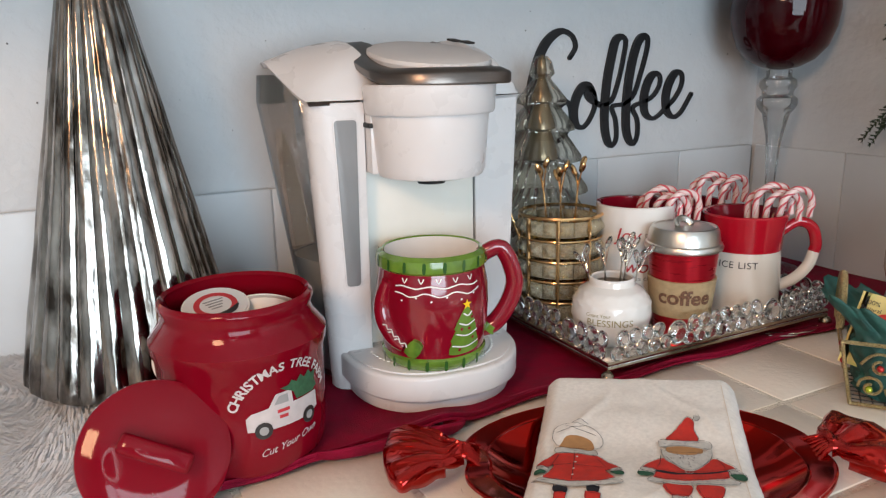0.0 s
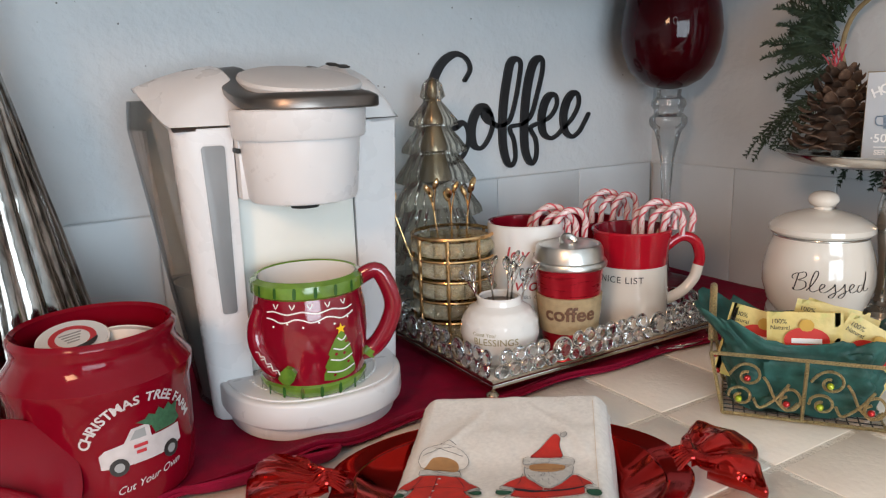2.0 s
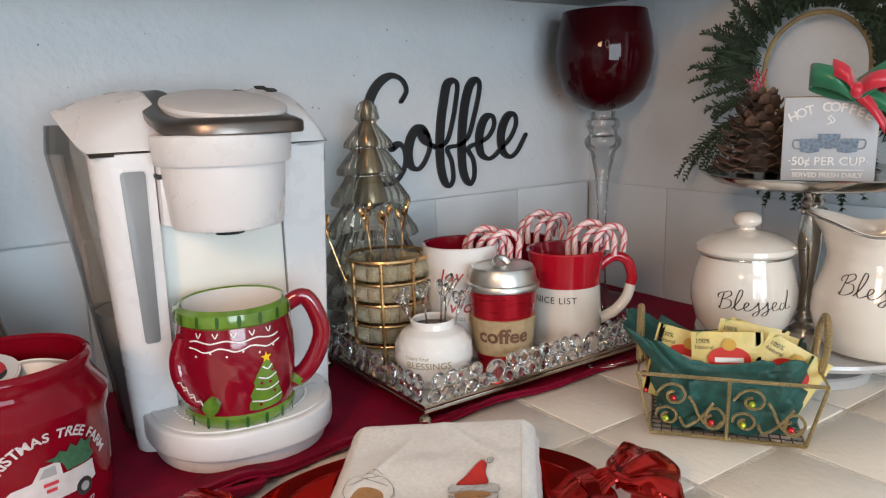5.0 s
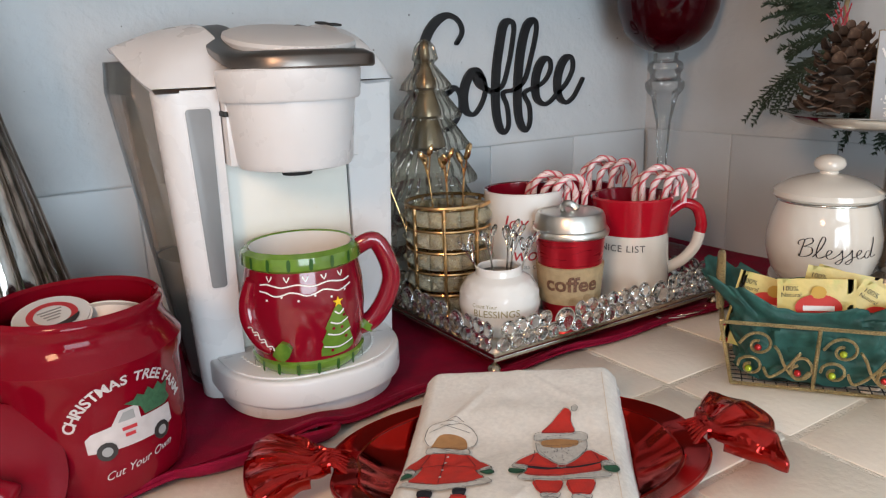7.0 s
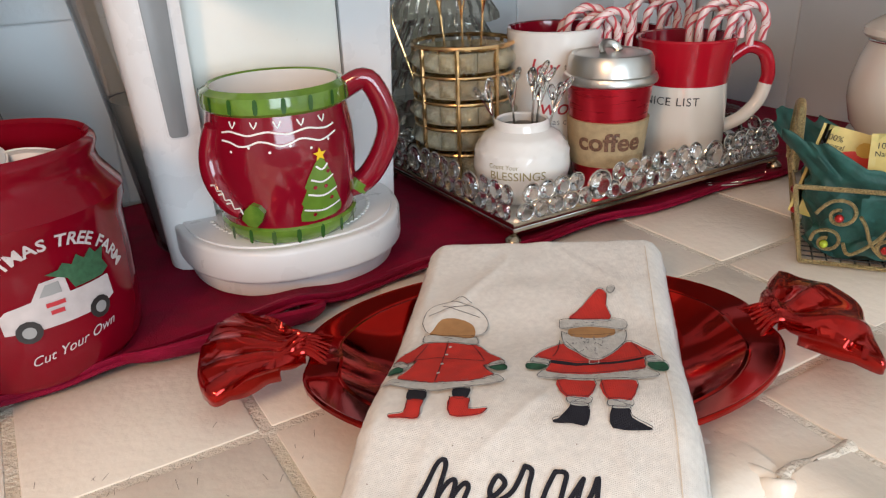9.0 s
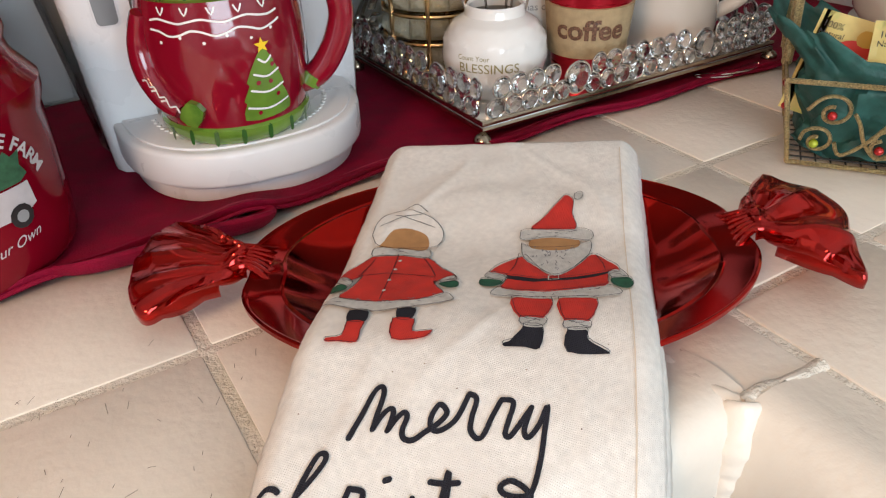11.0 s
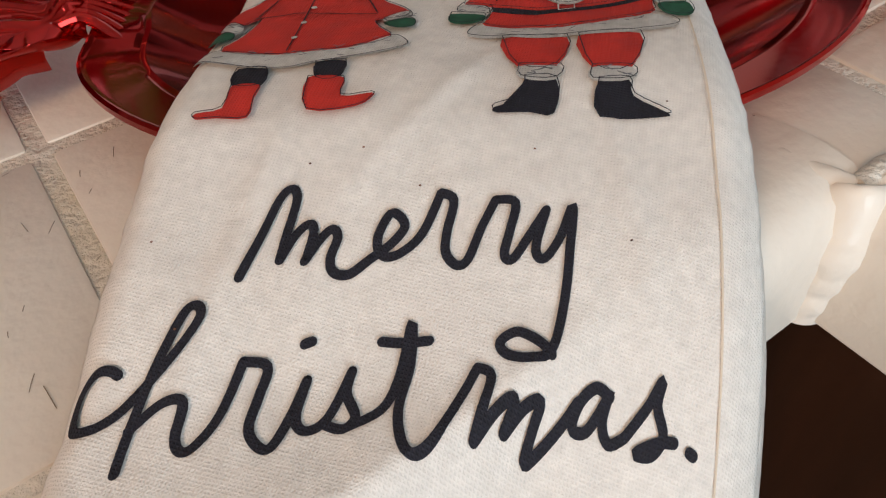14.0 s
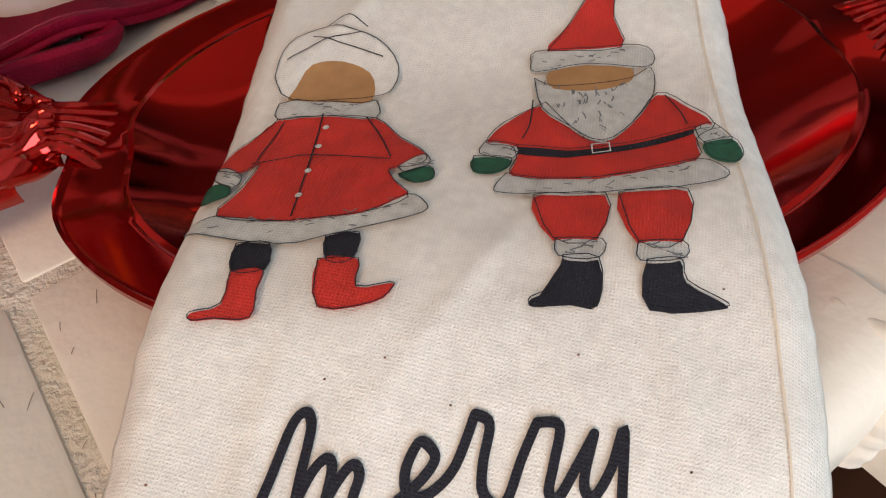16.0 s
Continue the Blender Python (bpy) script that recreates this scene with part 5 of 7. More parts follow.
def script_word(pen, size, width, R, turn, z):
    """The word on the canister and the pitcher, in one flowing hand."""
    glyphs = {
        "B": [[(0.10, 0.55), (0.05, 0.62), (0.10, 0.75), (0.28, 0.82), (0.22, 0.45), (0.14, 0.05)], [(0.28, 0.82), (0.52, 0.92), (0.58, 0.74), (0.36, 0.55), (0.28, 0.50), (0.55, 0.48), (0.58, 0.22), (0.36, 0.04), (0.14, 0.02), (0.10, 0.12)]],
        "l": [[(0.0, 0.06), (0.22, 0.40), (0.38, 0.82), (0.36, 1.0), (0.26, 0.95), (0.14, 0.50), (0.12, 0.14), (0.22, 0.02), (0.40, 0.12)]],
        "e": [[(0.0, 0.12), (0.18, 0.24), (0.24, 0.38), (0.14, 0.42), (0.06, 0.24), (0.10, 0.06), (0.22, 0.02), (0.38, 0.12)]],
        "s": [[(0.0, 0.12), (0.16, 0.30), (0.22, 0.44), (0.24, 0.22), (0.26, 0.0), (0.16, -0.22), (0.02, -0.18), (0.12, -0.04), (0.36, 0.12)]],
        "d": [[(0.24, 0.34), (0.10, 0.34), (0.02, 0.12), (0.14, 0.02), (0.28, 0.24), (0.42, 0.95), (0.34, 0.40), (0.32, 0.08), (0.44, 0.06), (0.58, 0.14)]],
    }
    step = {"B": 0.62, "l": 0.40, "e": 0.38, "s": 0.36, "d": 0.5}
    bm, x = bmesh.new(), -1.25
    for ch in pen:
        for line in glyphs[ch]:
            join(bm, wrapped(stroke([((x + p[0]) * size, p[1] * size * 0.86) for p in line], width, 5, taper=True), R, turn, z))
        x += step[ch]
    return bm


def canister(place):
    turn = facing(place) + 8
    t = thing("lidded_canister", place, "round cream ceramic canister with lid and script lettering", "canister")
    prof = [(0.036, 0.0), (0.041, 0.002), (0.050, 0.016), (0.0555, 0.036), (0.0555, 0.052), (0.051, 0.072), (0.0465, 0.085), (0.0465, 0.090)]
    R = smooth_fun([h for r, h in prof], [r for r, h in prof])
    part("body", lathe(shell_of(prof, 0.004), 72), CREAM_GLAZE, t)
    part("silver_line", lathe([(0.0470, 0.0865), (0.0476, 0.0872), (0.0476, 0.0882), (0.0470, 0.0890)], 64), CHROME, t)
    lid = part("lid", lathe([(0, 0.090), (0.0500, 0.090), (0.0520, 0.0925), (0.0515, 0.0975), (0.0470, 0.1015), (0.036, 0.108), (0.020, 0.1125), (0.010, 0.1145), (0, 0.1145)], 72), CREAM_GLAZE, t)
    part("knob", lathe([(0, 0.113), (0.0095, 0.113), (0.0085, 0.117), (0.0128, 0.1192), (0.0150, 0.1225), (0.0152, 0.1255), (0.0135, 0.1295), (0.0095, 0.1322), (0.005, 0.1335), (0, 0.1338)], 32), CREAM_GLAZE, lid)
    part("letters", script_word("Blessed", 0.0255, 0.0010, R, turn, 0.037), PRINT_BLACK, t, "thin dark grey script lettering")


canister((0.600, 0.014, 0.0452))


def pitcher(place):
    turn = facing(place) - 2
    t = thing("ceramic_pitcher", place, "cream ceramic pitcher with silver rim line and script lettering", "pitcher")
    prof = [(0.040, 0.0), (0.046, 0.002), (0.055, 0.016), (0.0610, 0.040), (0.0595, 0.060), (0.0520, 0.082), (0.0470, 0.102), (0.0475, 0.118), (0.0530, 0.134)]
    R = smooth_fun([h for r, h in prof], [r for r, h in prof])

    def lip(bm):
        for v in bm.verts:
            if v.co.z > 0.095:
                k = (v.co.z - 0.095) / 0.04
                a = math.atan2(v.co.y, v.co.x) - radians(118)
                a = math.atan2(math.sin(a), math.cos(a))
                s = math.exp(-(a / 0.5) ** 2)
                v.co.xy *= 1 + 0.30 * s * k
                v.co.z += (0.006 * s - 0.010 * math.exp(-((abs(a) - 1.4) / 0.6) ** 2)) * k
        return bm

    pr = []
    for (r0, h0), (r1, h1) in zip(prof, prof[1:]):
        pr += [(r0 + (r1 - r0) * k / 3, h0 + (h1 - h0) * k / 3) for k in range(3)]
    part("body", lip(lathe(shell_of(pr + [prof[-1]], 0.004), 72)), CREAM_GLAZE, t)
    part("silver_line", lip(lathe([(0.0536, 0.1325), (0.0542, 0.1335), (0.0538, 0.1348), (0.0525, 0.1352)], 64)), CHROME, t)
    part("foot_line", lathe([(0.0465, 0.0018), (0.0472, 0.0025), (0.0480, 0.0040), (0.0480, 0.0034)], 64), CHROME, t)
    part("handle", handle(0.050, 0.040, 0.115, 0.030, 0.006, -62), CREAM_GLAZE, t)
    part("letters", script_word("Blessed", 0.0270, 0.0010, R, turn, 0.066), PRINT_BLACK, t, "thin dark grey script lettering")


pitcher((0.640, -0.108, 0.045))


def pine_cone(place):
    t = thing("pine_cone", place, "large brown open pine cone on the upper plate", "pine cone")
    part("core", lathe([(0, 0.004), (0.020, 0.006), (0.024, 0.02), (0.018, 0.055), (0.008, 0.085), (0, 0.088)], 20), CONE_SCALE, t)
    sc = poly([(0, -0.006), (0.006, 0.0), (0.0095, 0.009), (0.0065, 0.0155), (0, 0.0175), (-0.0065, 0.0155), (-0.0095, 0.009), (-0.006, 0.0)], 2)
    for v in sc.verts:
        v.co.z = 0.004 * (1 - (v.co.x / 0.0095) ** 2) + 14 * max(0, v.co.y) ** 2
    up = bmesh.ops.extrude_face_region(sc, geom=sc.faces[:])
    bmesh.ops.translate(sc, verts=[v for v in up["geom"] if isinstance(v, bmesh.types.BMVert)], vec=(0, 0, -0.0016))
    me = mesh_of("cone_scale", sc, CONE_SCALE)
    n = 104
    for k in range(n):
        q = k / n
        a = k * 2.39996
        h = 0.006 + 0.083 * q
        r = 0.027 * (1 - 0.70 * q ** 2) * random.uniform(0.86, 1.12)
        s = (1.02 - 0.48 * q) * random.uniform(0.70, 1.20)
        ob = new("cone_scale", me)
        ob.parent = t
        ob.matrix_basis = Matrix.Translation((r * math.cos(a), r * math.sin(a), h)) @ Matrix.Rotation(a - math.pi / 2, 4, "Z") @ Matrix.Rotation(radians(-16 + 60 * q + random.uniform(-24, 24)), 4, "X") @ Matrix.Scale(s, 4)


pine_cone((0.624, 0.020, 0.2148))


def coffee_board():
    """A small square sign that stands on the plate."""
    a = math.degrees(math.atan2(-0.074, 0.040))
    t = thing("tabletop_sign", (0.6175, -0.0585, 0.2148), "small pale grey square coffee sign standing on the plate", "sign", rz=a, rx=4)
    part("board", box(-0.042, 0.042, 0.001, 0.012, 0.0, 0.084, 0.0006), BOARD_EDGE, t, "raw edged board")
    part("front_face", box(-0.0415, 0.0415, 0.0, 0.0012, 0.0005, 0.0835, 0.0003), BOARD, t, "pale grey printed face")
    up = Matrix.Rotation(radians(90), 4, "X")
    arc = bmesh.new()
    for k, ch in enumerate("HOT COFFEE"):
        q = k / 9 - 0.5
        if ch != " ":
            join(arc, moved(words(ch, 0.0125, bold=0.0003), 0.066 * q, 0.0735 - 0.036 * q * q, 0, -46 * q))
    join(arc, moved(words("\u00b750\u00a2 PER CUP\u00b7", 0.0118, bold=0.0002), 0, 0.0200))
    join(arc, moved(words("SERVED FRESH DAILY", 0.0066, bold=0.0002), 0, 0.0062))
    join(arc, moved(slab([(-0.032, -0.0005), (0.032, -0.0005), (0.032, 0.0005), (-0.032, 0.0005)], 0, 0.0001), 0, 0.0118))
    join(arc, stroke([(-0.002, 0.057), (0.001, 0.060), (-0.002, 0.063), (0.001, 0.066)], 0.0014, 4))
    join(arc, stroke([(0.001, 0.058), (0.004, 0.061), (0.001, 0.064)], 0.0012, 4))
    part("white_letters", arc, PRINT_WHITE, t, "white printed letters", m=Matrix.Translation((0, -0.0008, 0)) @ up)
    at = Matrix.Translation((0, -0.0008, 0)) @ up
    for x, y, s in ((-0.0165, 0.030, 1.0), (0.0165, 0.030, 1.0), (0.0, 0.034, 1.05)):
        part("printed_cup", moved(poly([(-0.0085, 0.0), (-0.0095, 0.013), (0.0095, 0.013), (0.0085, 0.0), (0.0, -0.0015)], 1), x, y, 0.0002 if x else 0.0001, 0, s), SLATE_PRINT, t, "slate blue printed cup", m=at)
    for x, d in ((-0.0265, -1), (0.0265, 1)):
        part("printed_handle", stroke([(x - d * 0.001, 0.0415), (x + d * 0.005, 0.041), (x + d * 0.0045, 0.034), (x - d * 0.002, 0.0325)], 0.0013, 4), SLATE_PRINT, t, m=at)


coffee_board()


def ribbon_bow(place):
    t = thing("ribbon_bow", place, "red and green satin ribbon bow tied above the sign", "bow", rz=-60)

    def strip(points, w, material, name):
        bm = bmesh.new()
        line = spline(points, 6)
        a = [bm.verts.new(p + Vector((0, 0, w / 2)) + Vector((0, 0.002, 0))) for p in line]
        b = [bm.verts.new(p - Vector((0, 0, w / 2))) for p in line]
        for k in range(len(line) - 1):
            bm.faces.new((a[k], a[k + 1], b[k + 1], b[k]))
        ob = part(name, bm, material, t)
        mod = ob.modifiers.new("cloth", "SOLIDIFY")
        mod.thickness = 0.0006

    strip([(0, 0, 0), (-0.016, -0.010, 0.010), (-0.036, -0.006, 0.016), (-0.040, 0.004, 0.012), (-0.020, 0.006, 0.004), (0, 0.002, 0)], 0.022, RIB_GREEN, "green_loop")
    strip([(0, 0, 0), (0.016, -0.010, 0.012), (0.034, -0.006, 0.022), (0.036, 0.004, 0.014), (0.018, 0.006, 0.004), (0, 0.002, 0)], 0.022, RIB_GREEN, "green_loop")
    strip([(0, -0.001, 0), (-0.008, -0.012, 0.014), (-0.022, -0.008, 0.022), (-0.016, 0.003, 0.012), (0, 0.002, 0)], 0.016, RIB_RED, "red_loop")
    strip([(0, -0.001, 0), (0.010, -0.012, 0.008), (0.024, -0.010, 0.010), (0.020, 0.003, 0.002), (0, 0.002, 0)], 0.016, RIB_RED, "red_loop")
    strip([(0, -0.003, -0.002), (0.014, -0.006, -0.016), (0.026, -0.004, -0.034)], 0.014, RIB_RED, "red_tail")
    strip([(0, -0.002, -0.002), (0.020, -0.004, -0.010), (0.036, -0.002, -0.022)], 0.016, RIB_GREEN, "green_tail")
    part("knot", ball((0, -0.004, 0), 0.006, 12, squash=(1, 0.8, 1.3)), RIB_RED, t)


ribbon_bow((0.612, -0.084, 0.3035))


def wreath():
    t = thing("evergreen_wreath", (WX - 0.022, 0.032, 0.330), "evergreen sprig wreath on a wooden hoop hung on the wall", "wreath")
    R = 0.064
    part("hoop", tube([(0.001 * math.sin(k), R * math.cos(k * math.pi / 24), R * math.sin(k * math.pi / 24)) for k in range(48)], 0.0030, 8, True), GOLD_HOOP, t, "thin wooden hoop")
    def spray(root, d, length):
        """A drooping frond: a twig with rows of short scale-like leaves on both sides."""
        bm = bmesh.new()
        n = 22
        side = d.cross(Vector((1, 0, 0))).normalized()
        line = []
        for k in range(n):
            q = k / (n - 1)
            line.append(root + d * length * q + Vector((-0.010 * math.sin(q * 2.5), 0, -0.25 * length * q * q)))
        tube(line, [0.0011 * (1 - 0.7 * k / n) for k in range(n)], 4, False, bm)
        for k in range(2, n):
            q = k / (n - 1)
            for s in (-1, 1):
                l2 = 0.016 * (1 - q * 0.7) * random.uniform(0.35, 1.25)
                dd = (d * 0.75 + side * s * random.uniform(0.3, 0.95) + Vector((random.uniform(-0.7, 0.3), random.uniform(-0.25, 0.25), -0.10))).normalized()
                m = 6
                for j in range(m):
                    p = line[k] + dd * l2 * j / m
                    for e in (-1, 1):
                        w = (dd * 0.8 + side.cross(dd) * 0.3 * e + side * e * 0.5).normalized() * 0.0036
                        o = Vector((0, -dd.z, dd.y)).normalized() * 0.0005
                        a, b, c = bm.verts.new(p - o), bm.verts.new(p + o), bm.verts.new(p + w)
                        bm.faces.new((a, b, c))
                    p2 = p + dd * l2 / m
                    o = Vector((0, -dd.z, dd.y)).normalized() * 0.0006
                    bm.faces.new([bm.verts.new(v) for v in (p - o, p + o, p2 + o, p2 - o)])
        part("frond", bm, NEEDLE, t, smooth=False)

    for k in range(200):
        a = radians(random.uniform(-25, 200) if k % 3 else random.uniform(60, 290))
        if 205 < math.degrees(a) < 255 and random.random() < 0.3:
            continue
        root = Vector((random.uniform(-0.012, 0.004), (R + 0.006) * math.cos(a), (R + 0.006) * math.sin(a)))
        b = a + random.uniform(0.1, 0.95)
        d = Vector((random.uniform(-0.25, -0.02), math.cos(b), math.sin(b))).normalized()
        spray(root, d, random.uniform(0.04, 0.085))
    for k in range(7):
        root = Vector((-0.006, 0.055 + 0.008 * k, -0.035 - 0.004 * k))
        spray(root, Vector((-0.1, 0.62 + 0.06 * k, -0.75)).normalized(), random.uniform(0.07, 0.10))
    for k in range(4):
        spray(Vector((-0.01, -0.02 + 0.02 * k, -0.075)), Vector((-0.15, -0.1, -1)).normalized(), 0.06)
    for k in range(9):
        a, b = 0.058 - 0.002 * k, -0.04 + 0.001 * k
        part("red_sprig", tube(spline([(-0.03, a, -0.045), (-0.034, a + 0.004 * (k % 3) - 0.004, -0.02), (-0.036, a - 0.012 * (k % 2) + 0.006 * (k % 3), -0.012 + 0.002 * k)], 4), 0.0008, 5), RIB_RED, t, "thin red berry twig")


wreath()

# ---- wire basket with tea sachets ----


def tea_basket():
    ang = math.degrees(math.atan2(-0.102, 0.079))
    t = thing("wire_basket", (0.391, -0.032, 0.0005), "gold glitter wire basket with scrolls and beads, lined with green tissue", "basket", rz=ang)
    L, D, H, F = 0.129, 0.082, 0.062, 0.012
    lo = [(0, 0, 0.002), (L, 0, 0.002), (L, D, 0.002), (0, D, 0.002)]
    hi = [(-F, -F, H), (L + F, -F, H), (L + F, D + F, H), (-F, D + F, H)]
    part("bottom_ring", tube(lo, 0.0018, 8, True), GLITTER_GOLD, t)
    part("top_ring", tube(hi, 0.0018, 8, True), GLITTER_GOLD, t)
    for a, b in list(zip(lo, hi)) + [((L / 2, 0, 0.002), (L / 2, -F, H)), ((L / 2, D, 0.002), (L / 2, D + F, H))]:
        part("upright", tube([a, b], 0.0017, 8), GLITTER_GOLD, t)
    mesh = bmesh.new()
    for k in range(1, 14):
        tube([(L * k / 14, 0, 0.002), (L * k / 14, D, 0.002)], 0.0006, 5, False, mesh)
    for k in range(1, 9):
        tube([(0, D * k / 9, 0.0025), (L, D * k / 9, 0.0025)], 0.0006, 5, False, mesh)
    part("bottom_mesh", mesh, DARK, t, "fine dark wire bottom")

    def scroll(x0, mir, up):
        pts = []
        cx, cz, r0 = (0.017, 0.043, 0.0125) if up else (0.012, 0.021, 0.0105)
        for k in range(17):
            a = 2.6 - k * 0.46
            r = r0 * (1 - 0.045 * k)
            pts.append((cx + r * math.cos(a), cz + r * math.sin(a)))
        tail = [(0.034, 0.036), (0.040, 0.022), (0.050, 0.012), (0.058, 0.020)] if up else [(0.028, 0.012), (0.040, 0.022), (0.050, 0.038)]
        pts = [(0.002, cz)] + pts
        line = []
        for x, z in pts:
            xx = x0 + mir * x
            line.append((xx, -F * z / H - 0.0012, z))
        part("scroll", tube(spline(line, 3), 0.0013, 7), GLITTER_GOLD, t)
        line = [(x0 + mir * x, -F * z / H - 0.0014, z) for x, z in [(cx + r0, cz)] + tail]
        part("scroll_tail", tube(spline(line, 5), 0.0013, 7), GLITTER_GOLD, t)
        return line

    for x0 in (0.002, L / 2 + 0.002):
        scroll(x0, 1, True)
        scroll(x0, 1, False)
        line = [(x0 + x, -F * z / H - 0.0014, z) for x, z in ((0.044, 0.018), (0.046, 0.030), (0.054, 0.033), (0.060, 0.024), (0.056, 0.014), (0.047, 0.014), (0.044, 0.022), (0.049, 0.026))]
        part("scroll", tube(spline(line, 5), 0.0013, 7), GLITTER_GOLD, t)
        for x, z, m in ((0.0165, 0.041, RED_BEAD if x0 < 0.05 else LIME_BEAD), (0.0105, 0.0195, LIME_BEAD), (0.049, 0.019, RED_BEAD)):
            part("bead", ball((x0 + x, -F * z / H - 0.003, z), 0.0031, 14), m, t, "shiny round bead")
    for x, z in ((-0.006, 0.03), (-0.008, 0.046)):
        part("bead", ball((x, 0.03, z), 0.0031, 14), RED_BEAD, t, "shiny round bead")
    for x in (-F, L + F):
        pts = [(x, D * 0.30, H), (x * 1.02, D * 0.24, H + 0.022), (x * 1.03, D * 0.36, H + 0.040), (x * 1.03, D * 0.5, H + 0.046), (x * 1.03, D * 0.64, H + 0.040), (x * 1.02, D * 0.76, H + 0.022), (x, D * 0.70, H)]
        part("handle", tube(spline(pts, 6), 0.0034, 9), GLITTER_GOLD, t, "thick glittered loop handle")
    # crumpled tissue lining
    bm = bmesh.new()
    n, m = 128, 28
    rows = []
    for j in range(m + 1):
        q = j / m
        row = []
        for k in range(n):
            a = 2 * math.pi * k / n
            c, s = math.cos(a), math.sin(a)
            sx, sy = (1 if c >= 0 else -1) * abs(c) ** 0.45, (1 if s >= 0 else -1) * abs(s) ** 0.45
            ex = 0.90 + 0.16 * q
            z = 0.006 + (H + 0.008) * q + 0.003 * math.sin(a * 5 + 1) * q * q
            x, y = L / 2 + sx * (L / 2) * ex, D / 2 + sy * (D / 2) * ex
            w = 0.0075 * noise.noise((x * 52, y * 52, z * 52)) + 0.0040 * noise.noise((x * 130, y * 130, z * 130))
            if q > 0.85 and sx < -0.5:
                x -= (q - 0.85) * 0.15
                z += (q - 0.85) * 0.10
            row.append(bm.verts.new((x + w * sx, y + w * sy + (0.002 if sy < 0 else 0), z + w)))
        rows.append(row)
    for a, b in zip(rows, rows[1:]):
        for k in range(n):
            bm.faces.new((a[k], a[(k + 1) % n], b[(k + 1) % n], b[k]))
    bm.faces.new(rows[0])
    ob = part("tissue_lining", bm, TEAL_CLOTH, t, "crumpled dark green tissue lining")
    mod = ob.modifiers.new("cloth", "SOLIDIFY")
    mod.thickness = 0.0005
    return pose(0.391, -0.032, 0.0005, 0, 0, ang)


BASKET = tea_basket()


def tea_sachet(x, y, z, rx, ry, rz):
    ob = new("tea_sachet")
    ob.matrix_world = BASKET @ pose(x, y, z, rx, ry, rz)
    tagged(ob, "yellow foil tea sachet with a red oval standing in the basket", "tea sachet", "tea sachets")
    w, h = 0.030, 0.034
    bm = bmesh.new()
    n = 14
    rows = []
    for face in (-1, 1):
        g = [[bm.verts.new((-w + 2 * w * i / n, face * 0.0022 * max(0, math.sin(math.pi * min(1, max(0, (i - 1) / (n - 2)))) * math.sin(math.pi * j / n)) ** 0.6 + 0.0008 * noise.noise((i * 0.7, j * 0.7, rz)), -h + 2 * h * j / n)) for j in range(n + 1)] for i in range(n + 1)]
        for a, b in zip(g, g[1:]):
            for k in range(n):
                bm.faces.new((a[k], a[k + 1], b[k + 1], b[k]))
    bmesh.ops.remove_doubles(bm, verts=bm.verts, dist=0.0002)
    part("packet", bm, SACHET, ob)
    up = Matrix.Translation((0, -0.0036, 0)) @ Matrix.Rotation(radians(90), 4, "X")
    part("red_oval", moved(poly([(0.018 * math.cos(k * 0.449), 0.0115 * math.sin(k * 0.449)) for k in range(14)], 2), 0.0015, 0.010), SACHET_RED, ob, "red printed oval", m=up)
    part("name_bar", moved(slab([(-0.012, -0.0022), (0.012, -0.0022), (0.012, 0.0022), (-0.012, 0.0022)], 0, 0.0002), 0.0015, 0.0095, 0.0002), PRINT_WHITE, ob, "white printed bar", m=up)
    part("crest", moved(poly([(-0.006, 0.0), (-0.0035, -0.005), (0.0035, -0.005), (0.006, 0.0), (0.003, 0.0045), (-0.003, 0.0045)], 2), 0.0015, 0.0235, 0.0002), SACHET_OCHRE, ob, "ochre printed crest", m=up)
    part("small_letters", join(moved(words("100%", 0.006), -0.0205, 0.026), moved(words("Natural", 0.0052), -0.0195, 0.0205)), PRINT_BLACK, ob, "small black letters", m=up)


tea_sachet(0.064, 0.014, 0.062, -6, -3, 0)
tea_sachet(0.026, 0.030, 0.056, -8, 12, -6)
tea_sachet(0.108, 0.018, 0.054, -4, 30, 6)
tea_sachet(0.082, 0.036, 0.064, -7, 10, 3)
tea_sachet(0.088, 0.044, 0.060, -9, 16, -4)
tea_sachet(0.046, 0.048, 0.050, -10, -8, 5)

# ---- candy-shaped red dish and the printed towel ----


